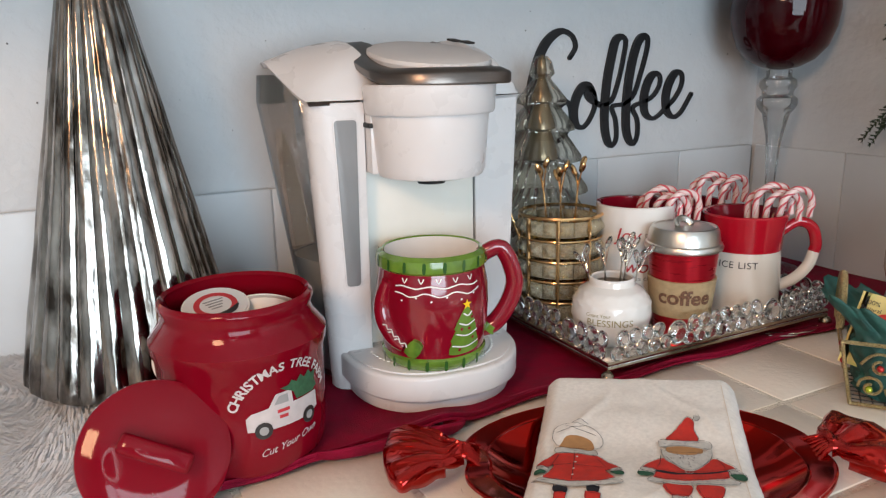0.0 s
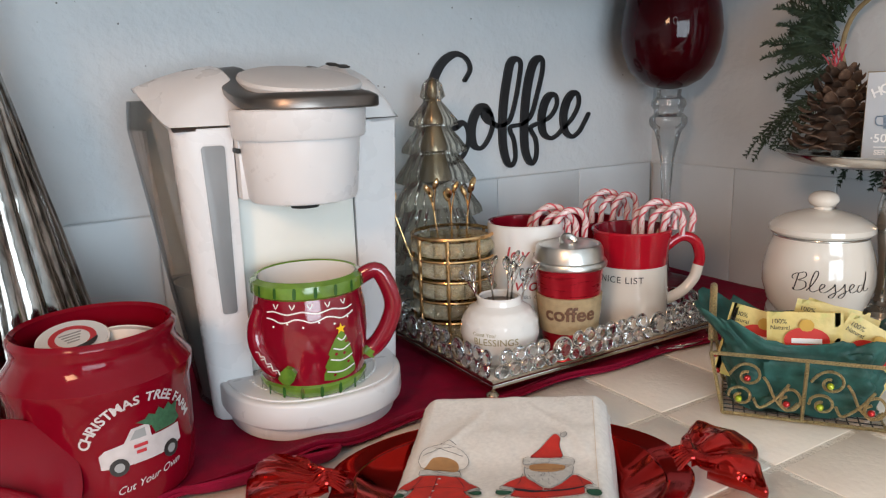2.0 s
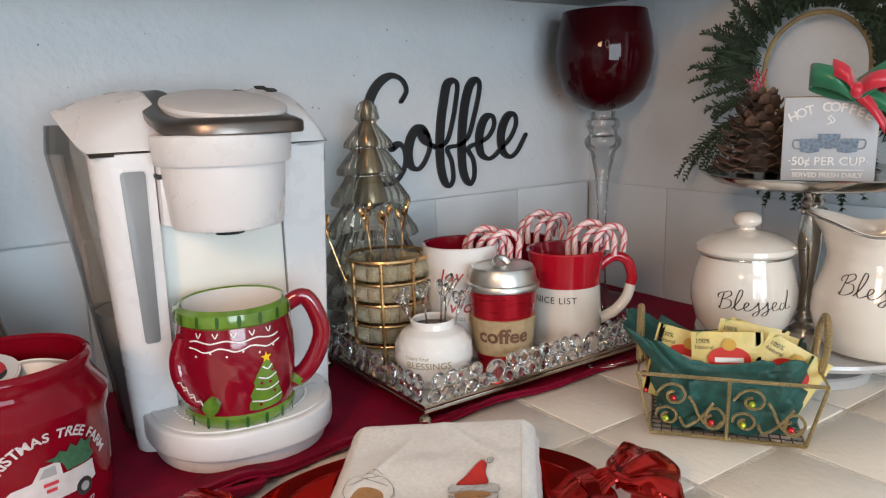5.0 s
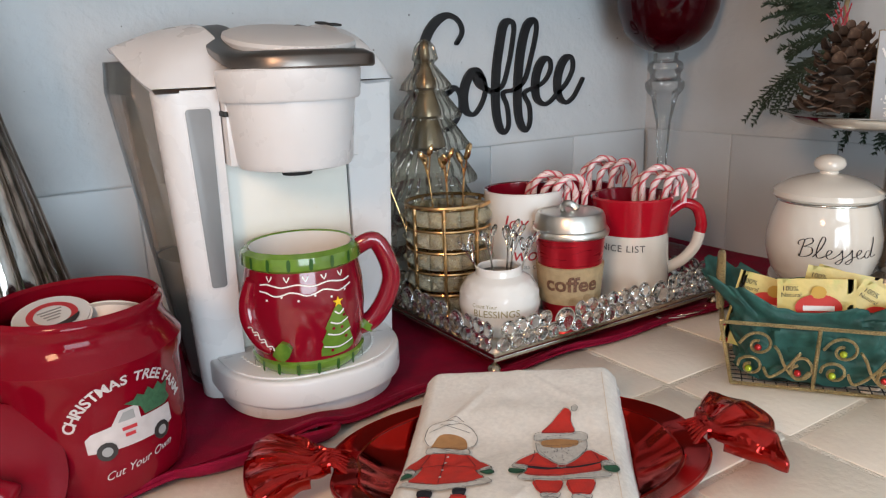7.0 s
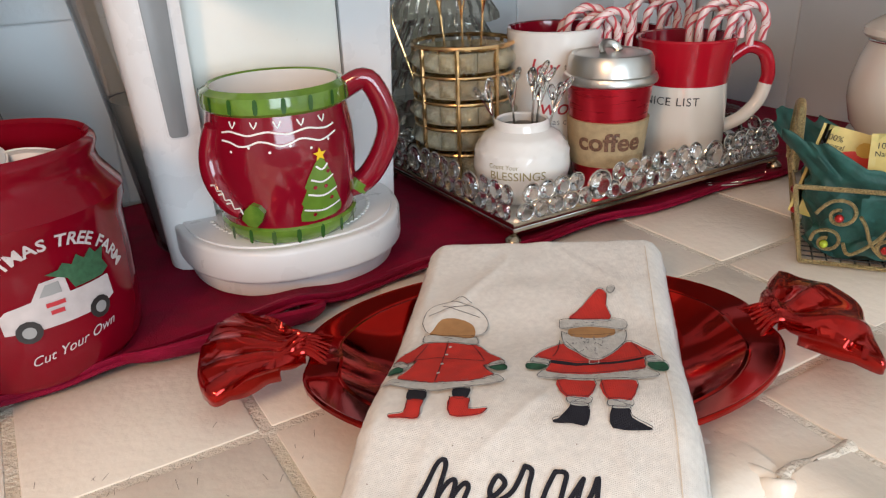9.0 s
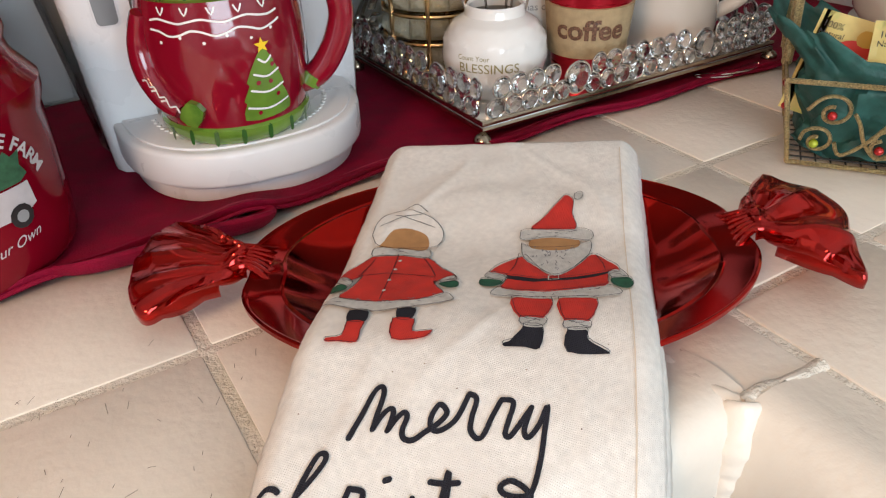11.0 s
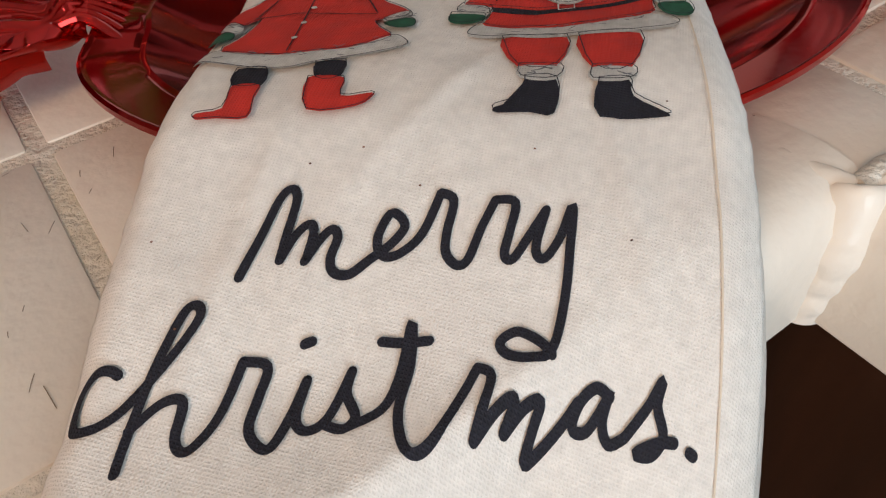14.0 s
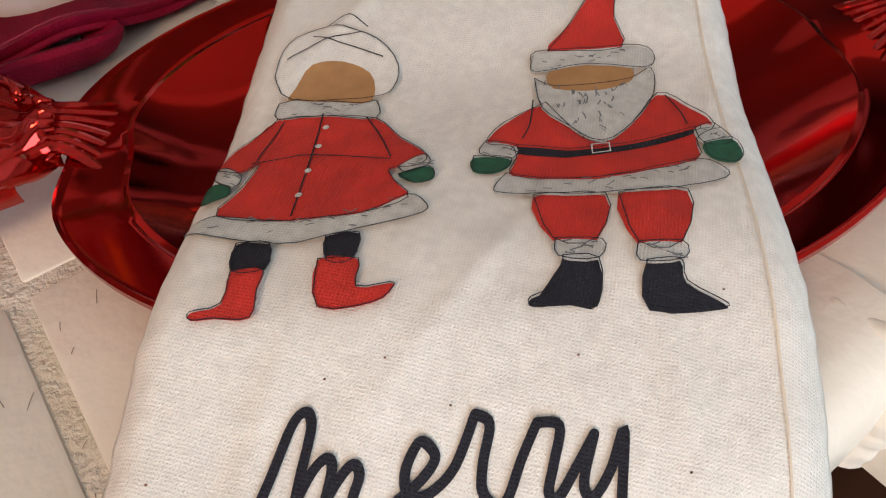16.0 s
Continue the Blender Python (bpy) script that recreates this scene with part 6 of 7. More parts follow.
def candy_dish(place, rz):
    t = thing("candy_dish", place, "shiny translucent red dish shaped like a wrapped candy", "dish", rz=rz)
    A, B = 0.134, 0.091
    pr = [(0, 0.0), (0.50, 0.0), (0.60, 0.0015), (0.74, 0.0085), (0.82, 0.0150), (0.845, 0.0172), (0.86, 0.0170), (0.875, 0.0182), (0.975, 0.0186), (0.99, 0.0196), (1.0, 0.0190), (1.0, 0.0168), (0.98, 0.0160), (0.875, 0.0155), (0.82, 0.0125), (0.60, -0.0006), (0, -0.0008)]
    bm = lathe(pr, 120)
    for v in bm.verts:
        # the rim is drawn in towards the two necks
        a = abs(math.atan2(v.co.y, v.co.x))
        a = min(a, math.pi - a)
        r = math.hypot(v.co.x, v.co.y)
        v.co.xy *= 1 - 0.05 * math.exp(-(a / 0.16) ** 2) * min(1, r) ** 2
        v.co.z += 0.004 * math.exp(-(a / 0.16) ** 2) * max(0, r - 0.6)
    bm.transform(Matrix.Translation((-0.002, -0.004, 0.003)) @ Matrix.Rotation(radians(2.5), 4, "Z") @ Matrix.Diagonal((A, B, 1, 1)))
    part("bowl", bm, RED_MIRROR, t)

    def wrapper_end(side, corners, pleats, depth):
        """A pleated fan: from the neck to an uneven outer edge, with a lip turned down all round."""
        fan = bmesh.new()
        edge = spline([(x, y, 0) for x, y in corners], 10)
        n, m = len(edge) - 1, 18
        rows = []
        for j in range(m + 1):
            q = j / m
            row = []
            for k in range(n + 1):
                p = 2 * k / n - 1
                neck = Vector((side * 0.131, 0.010 * p * side * -1, 0))
                at = neck.lerp(edge[k], q ** 0.92)
                fold = 1 - 2 * abs(math.sin(p * math.pi * pleats / 2 + 0.6 * side)) ** 0.8
                z = 0.021 + 0.011 * math.exp(-((q - 0.03) / 0.12) ** 2) * (1 - p * p) + depth * (0.35 + 0.65 * q) * (1 - 0.55 * q ** 6) * fold + 0.009 * math.sin(q * 2.4) * (1 - 0.6 * p * p) + 0.0008 * noise.noise((p * 4, q * 6, side))
                row.append(fan.verts.new((at.x, at.y, z)))
            rows.append(row)
        # rounded outer lip
        for drop, out in ((0.0016, 0.0016), (0.0040, 0.0022), (0.0085, 0.0020)):
            row = []
            for k, v in enumerate(rows[m]):
                away = (edge[k] - Vector((side * 0.131, 0, 0))).normalized()
                row.append(fan.verts.new((v.co.x + away.x * out, v.co.y + away.y * out, v.co.z - drop)))
            rows.append(row)
        for a, b in zip(rows, rows[1:]):
            for k in range(n):
                fan.faces.new((a[k], a[k + 1], b[k + 1], b[k]))
        ob = part("twisted_end", fan, RED_ACRYLIC, t, "pleated see-through red wrapper end")
        mod = ob.modifiers.new("thick", "SOLIDIFY")
        mod.thickness, mod.offset = 0.0030, -1

    wrapper_end(-1, [(-0.143, -0.014), (-0.158, -0.028), (-0.172, -0.037), (-0.180, -0.030), (-0.186, -0.012), (-0.188, 0.012), (-0.184, 0.032), (-0.174, 0.041), (-0.158, 0.029), (-0.143, 0.014)], 8.5, 0.0023)
    wrapper_end(1, [(0.139, 0.013), (0.145, 0.032), (0.154, 0.045), (0.165, 0.049), (0.171, 0.040), (0.180, 0.026), (0.186, 0.006), (0.177, -0.014), (0.172, -0.030), (0.165, -0.050), (0.154, -0.038), (0.139, -0.014)], 4.5, 0.0026)
    for side in (-1, 1):
        knot = bmesh.new()
        for k in range(7):
            y = -0.010 + 0.0033 * k
            tube(spline([(side * 0.118, y * 1.6, 0.0200), (side * 0.127, y * 1.0, 0.0255), (side * 0.133, y * 0.9, 0.0272), (side * 0.142, y * 1.4, 0.0262)], 4), [0.0013 + 0.0006 * math.sin(math.pi * i / 12) for i in range(13)], 8, False, knot)
        part("neck_pleats", knot, RED_ACRYLIC, t, "gathered red neck of the wrapper")
    return t


candy_dish((0.1510, -0.0355, 0.0012), -27.0)

TL, DW, DS = Vector((0.138, 0.066, 0)), Vector((0.85, -0.53, 0)), Vector((-0.655, -0.756, 0))
S_AT = [0, 0.03, 0.06, 0.10, 0.14, 0.17, 0.20, 0.227, 0.25, 0.27, 0.30, 0.33, 0.40]
Z_LEFT = [0.040, 0.038, 0.036, 0.031, 0.037, 0.040, 0.031, 0.022, 0.013, 0.0105, 0.0105, 0.0, -0.07]
Z_RIGHT = [0.040, 0.038, 0.036, 0.030, 0.034, 0.037, 0.028, 0.014, -0.008, -0.03, -0.06, -0.09, -0.16]


CREASES = [(0.100, 0.024, 0.022, 0.9), (0.126, 0.060, 0.030, 0.35), (0.018, 0.090, 0.040, 0.25), (0.075, 0.165, 0.030, -0.7), (0.118, 0.200, 0.045, 0.2),
           (0.030, 0.210, 0.050, -0.15), (0.133, 0.120, 0.030, -0.3), (0.088, 0.300, 0.040, 0.5)]


def towel_at(w, s, lift=0.0):
    """A place on the towel: w across and s along it, in metres."""
    k = min(max(w / 0.146, 0), 1)
    zs = []
    for d in (-0.012, -0.006, 0, 0.006, 0.012):
        zs.append((1 - k) * np.interp(s + d, S_AT, Z_LEFT) + k * np.interp(s + d, S_AT, Z_RIGHT))
    z = float(np.mean(zs))
    p = TL + DW * w + DS * s
    edge = max(0, w - 0.138) / 0.014
    left = max(0, 0.010 - w) / 0.010
    over = max(0.0, -0.164 - p.y)
    low = 0.0130 - 1.2 * over - 40 * over * over
    z = 0.5 * (z + low + math.sqrt((z - low) ** 2 + 0.008 ** 2))
    z -= 0.012 * edge ** 2 + 0.008 * left ** 2
    z += 0.0015 * noise.noise((w * 26, s * 30, 1)) + 0.0005 * noise.noise((w * 90, s * 70, 4)) + 0.0012 * math.exp(-((w - 0.06 + 0.5 * s) / 0.004) ** 2) * math.exp(-((s - 0.05) / 0.03) ** 2)
    for w0, s0, run, slope in CREASES:
        z += 0.0007 * math.exp(-(((w - w0) - slope * (s - s0)) / 0.0036) ** 2 - ((s - s0) / run) ** 2)
    q = min(1, (s + 0.010) / 0.008)
    z += 0.003 * max(0, 1 - s / 0.04) - 0.008 * (1 - q) ** 2
    p.z = z + lift
    return p


def printed(bm, lift=0.0004):
    """Lays a flat patch, drawn in towel millimetres, on the towel."""
    fine(bm, 2.2)
    for v in bm.verts:
        v.co = towel_at(v.co.x / 1000, v.co.y / 1000, lift + v.co.z)
    return bm


def tea_towel():
    t = thing("tea_towel", (0, 0, 0), "folded cream cotton tea towel with printed winter figures and black lettering", "tea towel")
    for layer, (drop, shift) in enumerate(((0.0, 0.0), (-0.0045, 0.0035))):
        bm = bmesh.new()
        nw, ns = 84, 210
        rows = []
        for i in range(nw + 1):
            w = shift + 0.151 * i / nw
            rows.append([bm.verts.new(towel_at(w, -0.010 + 0.385 * j / ns, drop) + Vector((0.0006 * noise.noise((j * 0.3, layer, i // nw)), 0, 0))) for j in range(ns + 1)])
        for a, b in zip(rows, rows[1:]):
            for k in range(ns):
                bm.faces.new((a[k], b[k], b[k + 1], a[k + 1]))
        ob = part("cloth_layer", bm, LINEN, t)
        mod = ob.modifiers.new("cloth", "SOLIDIFY")
        mod.thickness, mod.offset = 0.0022, -1
    stitch = bmesh.new()
    join(stitch, stroke([(138.5, 6 + 12 * k) for k in range(31)], 0.5, 2))
    part("hem_seam", printed(stitch), mat("seam_shadow_thread", (0.70, 0.60, 0.48), 0.9), t, "sewn hem line")
    ink = bmesh.new()
    words_drawn = {
        "m_0": [[(33.0, 215.5), (35.5, 207.5), (38.5, 197.5), (41.0, 195.0), (42.5, 198.0), (41.5, 206.5), (41.0, 212.0)], [(41.0, 212.0), (43.5, 206.5), (46.0, 204.0), (47.5, 205.5), (47.0, 210.5), (46.5, 212.5)], [(46.5, 212.5), (49.0, 208.0), (51.5, 205.5), (53.0, 207.5), (52.0, 212.0), (53.0, 215.0), (56.5, 215.5), (60.5, 212.5)]],
        "e_1": [[(60.5, 212.5), (65.0, 209.0), (67.5, 205.5), (66.0, 203.0), (64.0, 202.5), (62.0, 206.5), (62.0, 210.0), (64.0, 212.0), (67.5, 211.0), (71.5, 207.0), (75.0, 198.0)]],
        "r_2": [[(75.0, 198.0), (78.0, 200.0), (77.0, 206.5), (77.0, 211.5), (79.5, 214.5), (82.0, 213.5), (84.5, 207.0), (87.5, 200.5)]],
        "r2_3": [[(87.5, 200.5), (92.0, 201.5), (91.0, 208.0), (90.0, 213.0), (92.0, 214.0), (95.5, 209.0), (99.0, 203.5)]],
        "y_4": [[(99.0, 203.5), (97.0, 211.0), (97.5, 214.0), (99.5, 214.0), (102.5, 209.5), (105.0, 203.0), (104.5, 212.0), (103.5, 223.0), (101.0, 233.0), (96.5, 234.5), (91.5, 233.5), (90.0, 231.0), (93.5, 229.0), (98.0, 231.0), (101.0, 234.0)]],
        "c_5": [[(12.5, 234.5), (10.5, 233.5), (7.5, 234.0), (5.0, 238.0), (6.0, 244.5), (10.0, 245.0), (14.0, 242.5), (17.5, 238.5)]],
        "h_6": [[(17.5, 238.5), (22.0, 232.5), (26.5, 224.5), (26.0, 221.5), (23.5, 222.0), (21.0, 229.0), (18.5, 239.5), (17.5, 248.0), (17.5, 254.0)], [(17.5, 245.5), (21.5, 241.5), (25.0, 240.0), (27.0, 241.0), (27.0, 247.0), (28.5, 250.0), (31.0, 249.5), (34.5, 243.5), (37.0, 232.5)]],
        "r3_7": [[(37.0, 232.5), (42.0, 233.5), (41.5, 239.5), (41.0, 246.5), (44.5, 250.5), (47.0, 248.5), (50.5, 236.5)]],
        "i_8": [[(50.5, 236.5), (49.5, 244.0), (52.0, 247.0), (56.0, 244.5), (59.5, 235.0)], [(49.0, 229.5), (50.5, 229.0)]],
        "s_9": [[(59.5, 235.0), (59.0, 239.5), (61.5, 244.5), (59.5, 247.0), (56.0, 246.0)]],
        "t_10": [[(59.5, 247.0), (66.5, 243.5), (69.5, 236.5), (71.0, 226.0), (71.5, 234.5), (70.0, 243.5), (71.5, 250.5), (74.0, 253.0), (77.5, 250.5), (82.5, 242.0), (85.5, 236.0)], [(65.0, 229.5), (69.5, 230.0), (75.0, 230.0)]],
        "m2_11": [[(85.5, 236.0), (88.5, 238.0), (86.5, 246.0), (85.5, 249.5)], [(85.5, 249.5), (89.5, 244.5), (92.5, 242.0), (93.5, 242.5), (91.5, 247.5)], [(91.5, 247.5), (95.5, 243.0), (99.0, 241.5), (97.5, 246.0), (96.0, 251.0), (98.0, 250.0), (103.0, 245.5), (107.0, 241.0)]],
        "a_12": [[(114.0, 240.0), (111.0, 238.5), (107.5, 241.0), (106.0, 245.0), (109.0, 245.5), (112.5, 241.5), (114.0, 239.0), (112.5, 244.0), (114.0, 247.5), (117.5, 246.5)]],
        "s2_13": [[(117.5, 246.5), (122.5, 241.5), (125.5, 237.5), (124.5, 241.5), (126.0, 246.5), (123.5, 249.5), (120.0, 249.0), (125.0, 247.5), (128.5, 247.5)]],
        "dot_14": [[(132.0, 249.0), (133.0, 249.5)]],
    }
    for lines in words_drawn.values():
        for line in lines:
            join(ink, stroke(line, 2.1, 5))
    part("black_lettering", printed(ink, 0.0007), INK, t, "black hand-drawn brush lettering")
    shapes = [
        ("printed_boot", INK, [(93.0, 165.0), (101.0, 166.5), (100.5, 177.5), (94.5, 177.0), (86.5, 177.0), (86.0, 175.0), (92.5, 172.0)]),
        ("printed_boot", INK, [(111.5, 168.5), (119.0, 168.5), (120.0, 174.0), (127.5, 179.0), (127.0, 180.5), (111.5, 179.5)]),
        ("printed_trouser", INK_RED, [(86.5, 145.0), (104.0, 146.5), (101.0, 161.0), (91.0, 160.0)]),
        ("printed_trouser", INK_RED, [(107.0, 147.0), (123.5, 148.0), (120.0, 164.0), (110.0, 163.5)]),
        ("printed_cuff", INK_WHITE, [(91.5, 160.0), (102.0, 161.5), (101.0, 166.5), (92.0, 165.0)]),
        ("printed_cuff", INK_WHITE, [(110.0, 163.5), (120.0, 164.0), (120.0, 168.5), (110.0, 168.5)]),
        ("printed_coat", INK_RED, [(90.5, 106.5), (97.0, 118.0), (105.0, 125.0), (114.0, 117.5), (122.0, 105.5), (129.0, 111.5), (135.0, 122.5), (129.0, 128.5), (127.0, 137.5), (103.0, 140.0), (82.0, 137.0), (82.5, 130.0), (81.0, 125.0), (74.5, 123.0), (79.0, 114.5)]),
        ("printed_hem", INK_WHITE, [(80.0, 136.0), (103.0, 140.0), (127.0, 137.0), (134.0, 140.5), (133.5, 144.5), (122.0, 147.0), (102.5, 146.0), (80.5, 143.5), (77.0, 141.5)]),
        ("printed_belt", INK, [(82.5, 124.5), (104.0, 127.5), (128.5, 123.0), (128.0, 125.5), (104.0, 130.0), (82.5, 127.5)]),
        ("printed_cuff", INK_WHITE, [(74.5, 122.0), (82.5, 124.5), (81.5, 130.0), (73.0, 127.5)]),
        ("printed_cuff", INK_WHITE, [(129.5, 123.5), (135.0, 122.0), (138.5, 130.0), (130.5, 130.5)]),
        ("printed_mitten", INK_GREEN, [(71.5, 128.5), (80.5, 129.5), (80.5, 133.0), (76.5, 135.5), (71.5, 134.0)]),
        ("printed_mitten", INK_GREEN, [(130.5, 130.5), (138.5, 128.0), (140.5, 134.0), (137.5, 138.0), (131.5, 136.0)]),
        ("printed_beard", INK_WHITE, [(87.5, 95.0), (93.0, 99.5), (104.5, 99.5), (115.0, 98.0), (121.5, 94.0), (121.0, 105.5), (114.0, 117.5), (105.0, 125.0), (97.0, 118.0), (89.5, 109.0)]),
        ("printed_face", INK_TAN, [(92.0, 91.5), (103.5, 89.2), (115.0, 91.5), (115.5, 98.4), (106.0, 101.8), (93.0, 100.1)]),
        ("printed_hat", INK_RED, [(91.5, 83.0), (98.5, 72.0), (104.5, 61.0), (108.5, 54.5), (112.5, 60.5), (112.0, 71.0), (113.5, 84.0)]),
        ("printed_brim", INK_WHITE, [(86.5, 87.5), (88.0, 83.0), (103.5, 83.0), (119.0, 83.5), (123.0, 88.0), (120.0, 93.5), (103.5, 90.0), (88.0, 92.0)]),
        ("printed_pompom", INK_WHITE, [(113.0, 54.5), (116.0, 52.5), (117.5, 56.0), (115.5, 60.0), (113.0, 59.0)]),
        ("printed_stocking", INK, [(18.5, 154.0), (26.0, 154.5), (27.0, 162.5), (19.5, 162.5)]),
        ("printed_stocking", INK, [(39.0, 154.5), (46.5, 154.0), (46.0, 162.0), (40.5, 162.0)]),
        ("printed_boot", INK_RED, [(19.5, 162.5), (26.5, 162.5), (26.5, 168.0), (26.5, 175.0), (19.0, 174.5), (14.0, 174.5), (13.5, 172.5), (19.5, 171.0)]),
        ("printed_boot", INK_RED, [(38.5, 161.5), (47.5, 162.0), (48.0, 169.5), (55.5, 169.5), (56.0, 171.0), (52.5, 174.0), (40.5, 174.0)]),
        ("printed_bonnet", LINEN, [(11.5, 86.5), (12.0, 76.0), (17.5, 68.0), (28.5, 66.5), (40.0, 73.0), (47.0, 83.5), (46.5, 94.0), (41.0, 97.0), (18.5, 97.0)]),
        ("printed_face", INK_TAN, [(18.5, 92.0), (21.5, 82.0), (30.5, 81.0), (39.0, 86.0), (41.5, 96.0), (38.0, 99.5), (25.5, 99.0), (17.5, 97.0)]),
        ("printed_coat", INK_RED, [(16.0, 104.5), (29.5, 105.0), (43.5, 107.5), (51.5, 117.5), (59.5, 127.0), (57.0, 131.5), (50.5, 131.5), (52.5, 137.0), (56.5, 143.5), (46.0, 147.5), (28.5, 147.5), (11.0, 144.0), (14.0, 133.5), (16.0, 124.0), (11.0, 127.5), (4.0, 122.0), (10.0, 114.0)]),
        ("printed_hem", INK_WHITE, [(11.0, 144.0), (28.5, 147.5), (46.0, 147.5), (56.0, 142.5), (60.5, 145.5), (60.5, 149.5), (46.5, 152.5), (33.0, 155.5), (18.5, 153.0), (4.5, 148.5), (6.0, 146.0)]),
        ("printed_collar", INK_WHITE, [(15.0, 98.0), (22.0, 97.5), (38.0, 99.5), (42.5, 99.0), (43.5, 107.5), (29.5, 105.0), (16.0, 104.5)]),
        ("printed_cuff", INK_WHITE, [(4.5, 122.5), (12.5, 128.5), (11.5, 133.0), (5.5, 128.5)]),
        ("printed_cuff", INK_WHITE, [(52.5, 131.0), (58.5, 126.5), (60.5, 131.0), (55.0, 134.0)]),
        ("printed_mitten", INK_GREEN, [(4.0, 130.0), (10.5, 132.5), (11.0, 136.5), (5.0, 138.0)]),
        ("printed_mitten", INK_GREEN, [(53.0, 134.5), (60.5, 132.0), (62.0, 137.0), (57.5, 138.5)]),
    ]
    outline = bmesh.new()
    for k, (name, material, pts) in enumerate(shapes):
        part(name, printed(poly(pts, 3), 0.0007 + 0.00003 * k), material, t)
        if name != "printed_face":
            join(outline, stroke(list(pts) + [pts[0]], 0.28, 3))
    for lines in (((87, 105), (86, 116), (84, 122)), ((124, 107), (127, 115), (128, 121)), ((28.5, 104), (29, 125), (29, 146)), ((14, 124), (30, 122), (50, 127)), ((18, 106), (16, 116), (15, 123)), ((41, 107), (46, 116), (50, 126)), ((20, 70), (30, 74), (42, 80)), ((14, 80), (24, 72), (34, 69)), ((24, 66), (30, 62), (36, 67))):
        join(outline, stroke(lines, 0.4, 4))
    part("ink_drawing", printed(outline, 0.0018), INK, t, "thin black ink outlines")
    # short pen flecks in the fur trims and the beard, buttons, buckle
    flecks = bmesh.new()
    for name, material, pts in shapes:
        if material is not INK_WHITE or name == "printed_pompom":
            continue
        n, long = len(pts), name == "printed_beard"
        cx, cy = sum(p[0] for p in pts) / n, sum(p[1] for p in pts) / n
        for k in range(46 if long else 2 * n):
            p, o = random.choice(pts), random.uniform(0.1, 0.86)
            x, y = cx + (p[0] - cx) * o, cy + (p[1] - cy) * o
            a, r = (random.gauss(1.5, 0.35) if long else random.uniform(-0.7, 0.7)), random.uniform(0.8, 2.4)
            join(flecks, stroke([(x, y), (x + r * math.cos(a) / 2 + 0.2, y + r * math.sin(a) / 2), (x + r * math.cos(a), y + r * math.sin(a))], random.uniform(0.22, 0.42), 2))
    tagged(part("fur_flecks", printed(flecks, 0.0019), INK_GREY, t, "short grey pen flecks"), "short grey pen flecks", kind="stuff")
    for x, y in ((30.5, 110.5), (30.0, 118.5), (29.5, 129.0), (29.2, 138.5)):
        part("printed_button", printed(poly([(x + 0.9 * math.cos(k), y + 0.9 * math.sin(k)) for k in range(6)], 2), 0.0020), INK_WHITE, t)
    part("printed_buckle", printed(stroke([(102.0, 126.8), (106.6, 126.6), (106.6, 130.2), (102.0, 130.4), (102.0, 126.8)], 0.5, 1), 0.0021), INK_WHITE, t)
    specks = bmesh.new()
    for x, y in ((44, 189), (70, 196), (96, 188), (22, 226), (118, 212), (84, 262), (56, 186), (128, 176), (12, 206)):
        join(specks, poly([(x + 0.32 * math.cos(k), y + 0.26 * math.sin(k)) for k in range(6)], 2))
    part("lint_specks", printed(specks, 0.0009), BROWN_PRINT, t, "tiny dark specks in the cotton")
    return t


tea_towel()

# ---- the tiles of the worktop ----

def field_tile(x0, x1, y0, y1):
    g = JOINT / 2
    ob = new("tile", mesh_of("tile", box(x0 + g, x1 - g, y0 + g, y1 - g, -0.008, 0.0, 0.0018, 2), TILE))
    ob.parent = top
    ob.rotation_euler = (random.uniform(-0.0012, 0.0012), random.uniform(-0.0012, 0.0012), 0)


def trim_mesh(length, lift):
    """An edge tile: a low rounded nose that turns down over the front of the worktop; it runs along x, its front to -y."""
    prof = [(-0.002, -0.006), (-0.002, -0.0005), (-0.012, 0.0005), (-0.026, 0.003 + lift), (-0.036, 0.005 + lift), (-0.045, 0.004 + lift), (-0.051, 0.0), (-0.0545, -0.008),
            (-0.0555, -0.020), (-0.0555, -0.047), (-0.053, -0.050), (-0.044, -0.050), (-0.044, -0.012), (-0.02, -0.008)]
    own = bmesh.new()
    rows = [[own.verts.new((x, y, z)) for y, z in prof] for x in (0.0, length)]
    n = len(prof)
    for k in range(n):
        own.faces.new((rows[0][k], rows[0][(k + 1) % n], rows[1][(k + 1) % n], rows[1][k]))
    own.faces.new(rows[0][::-1])
    own.faces.new(rows[1])
    ends = [e for e in own.edges if abs(e.verts[0].co.x - e.verts[1].co.x) < 1e-6 and max(v.co.z for v in e.verts) > -0.049]
    bmesh.ops.bevel(own, geom=ends, offset=0.002, segments=2, affect="EDGES")
    return mesh_of("trim_tile", own, TILE)


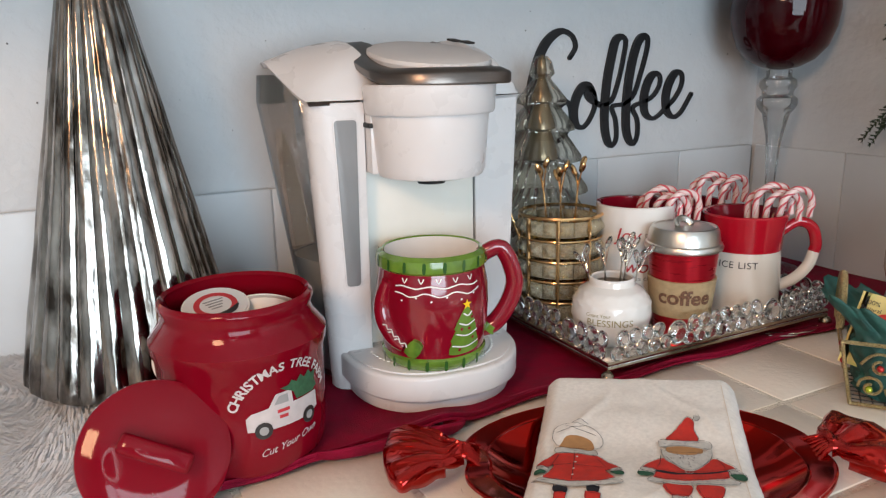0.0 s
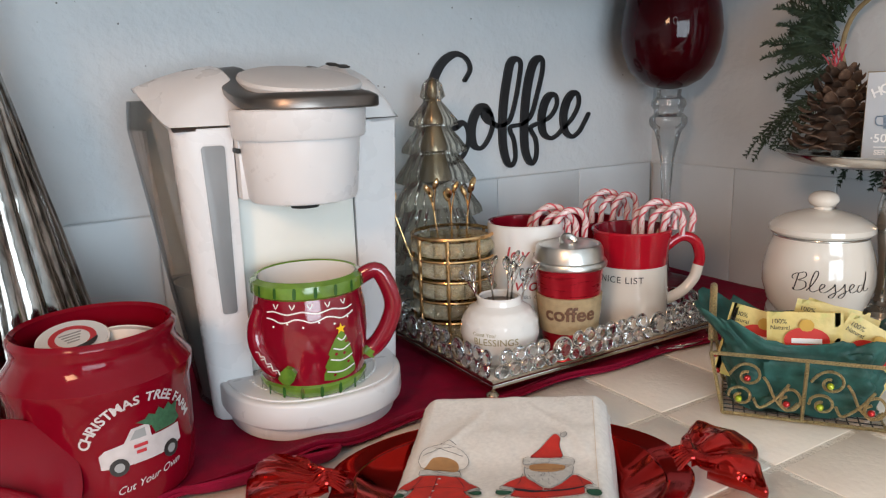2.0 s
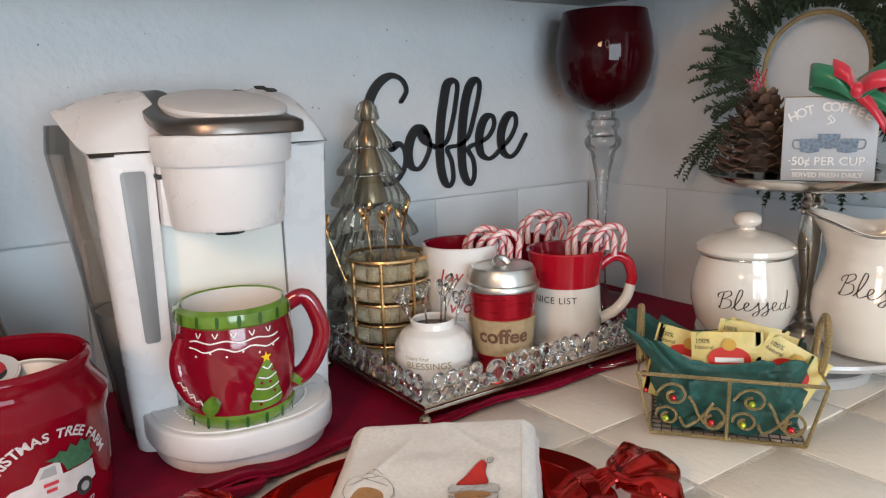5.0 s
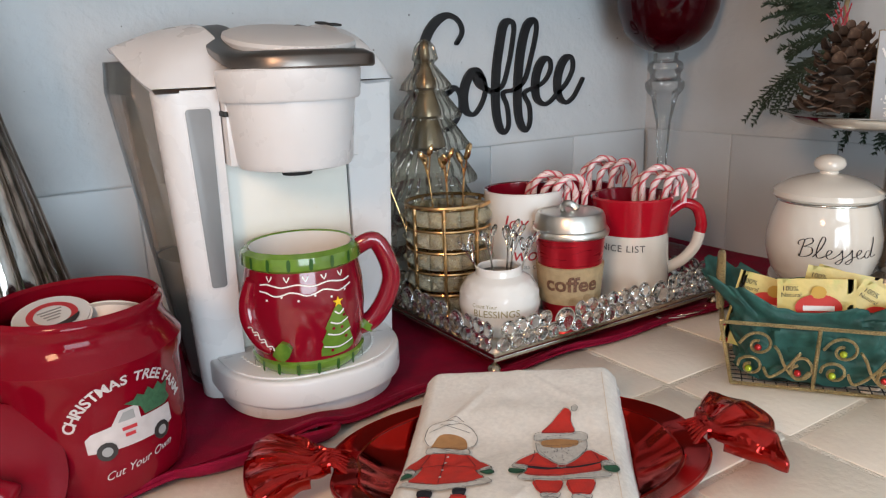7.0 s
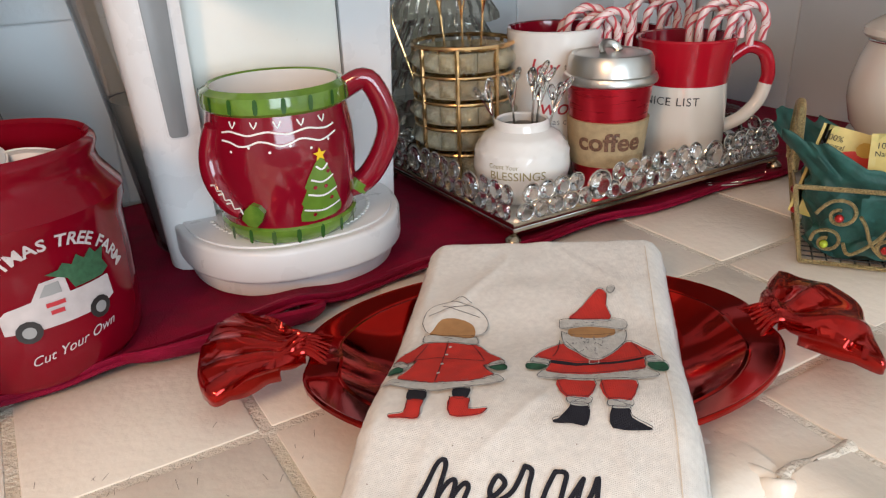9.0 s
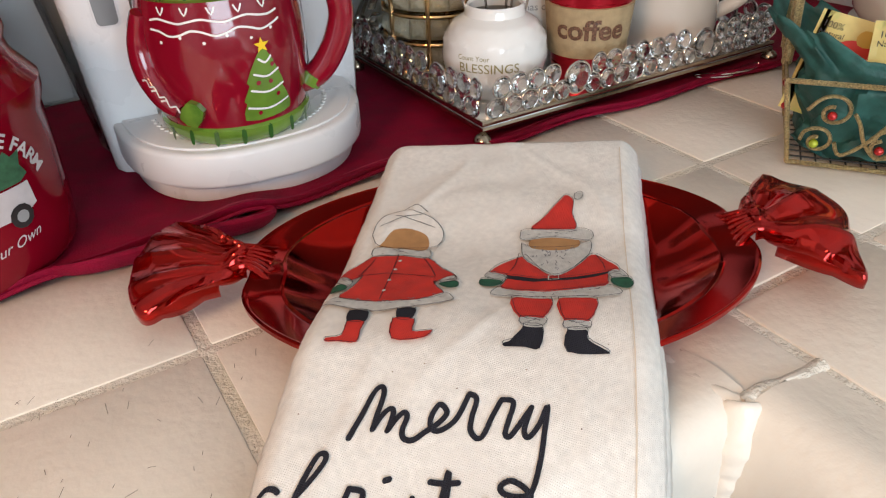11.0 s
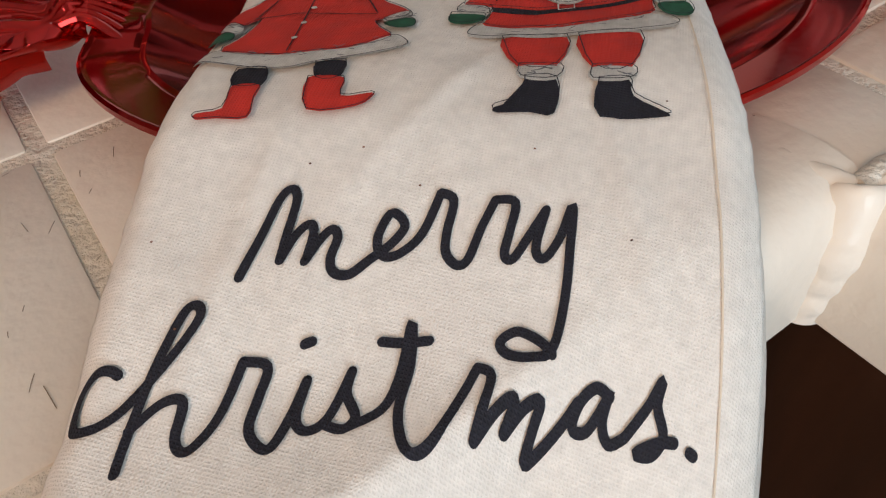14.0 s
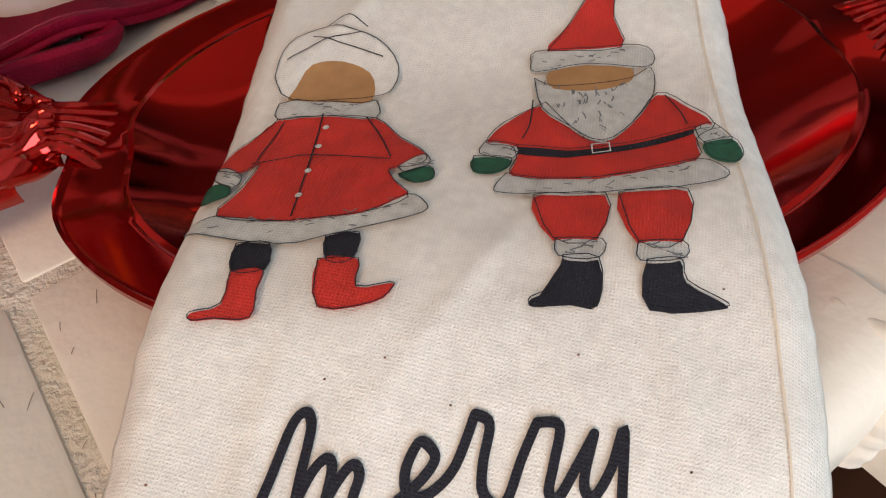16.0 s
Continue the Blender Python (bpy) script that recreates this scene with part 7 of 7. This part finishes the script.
for i in range(-6, 7):
    for j in range(-1, 4):
        x0, x1, y0, y1 = i * PITCH, (i + 1) * PITCH, j * PITCH, (j + 1) * PITCH
        field_tile(x0, min(x1, WX - 0.009), y0, min(y1, WY - 0.009))
for i in range(2, 7):
    for j in range(-8, -1):
        field_tile(i * PITCH, min((i + 1) * PITCH, WX - 0.009), j * PITCH, (j + 1) * PITCH)
field_tile(EDGE_X - 0.004, 2 * PITCH, -PITCH - 0.054, -PITCH)
nose = [trim_mesh(PITCH - JOINT * 0.8, lift) for lift in (0.0, 0.0015, 0.0008)]
for k in range(7):
    ob = new("trim_tile", nose[k % 3])
    ob.parent, ob.location = top, (EDGE_X + 0.014 - PITCH * (k + 1), -PITCH, 0)
for k in range(6):
    ob = new("trim_tile", nose[(k + 1) % 3])
    ob.parent, ob.matrix_basis = top, pose(2 * PITCH, -PITCH - 0.052 - PITCH * k, 0, 0, 0, -90)
bm = bmesh.new()
for k in range(60):
    x, y, a, s = random.uniform(-0.12, 0.05), random.uniform(-0.11, 0.02), random.gauss(1.2, 0.45), random.choice((0.0015, 0.002, 0.003, 0.005, 0.008))
    join(bm, stroke([(x, y), (x + s * math.cos(a) / 2, y + s * math.sin(a) / 2 + 0.0002), (x + s * math.cos(a), y + s * math.sin(a))], 0.00022, 2))
part("scratch_marks", moved(bm, 0, 0, 0.0003), CUT, top, "fine dark knife scratches in the tiles")


def lumpy_bead(points, r, seed):
    """A thick, uneven bead of painted filler along a joint."""
    path = spline(points, 16)
    own = tube(path, [r * (0.9 + 0.22 * noise.noise((k * 0.09, seed, 0))) for k in range(len(path))], 24)
    for v in own.verts:
        v.co += 0.0007 * noise.noise_vector(v.co * 110) + 0.0003 * noise.noise_vector(v.co * 330)
    return own


cx, cy = 2 * PITCH - 0.0535, -PITCH - 0.0535
part("corner_filler", lumpy_bead([(cx + 0.004, cy + 0.004, 0.002), (cx, cy, -0.006), (cx - 0.001, cy - 0.001, -0.020), (cx, cy, -0.034), (cx + 0.001, cy + 0.001, -0.048)], 0.0085, 1), TILE, top, "lumpy painted filler in the inner corner")
part("corner_filler", lumpy_bead([(cx + 0.002, cy + 0.002, 0.001), (cx + 0.016, cy + 0.002, 0.0015), (cx + 0.034, cy + 0.001, -0.0015), (cx + 0.056, cy + 0.001, -0.003)], 0.0048, 2), GROUT, top)
part("corner_filler", lumpy_bead([(cx + 0.002, cy + 0.003, 0.001), (cx - 0.002, cy + 0.016, 0.0015), (cx - 0.001, cy + 0.034, -0.002), (cx, cy + 0.052, -0.003)], 0.0042, 3), TILE, top)
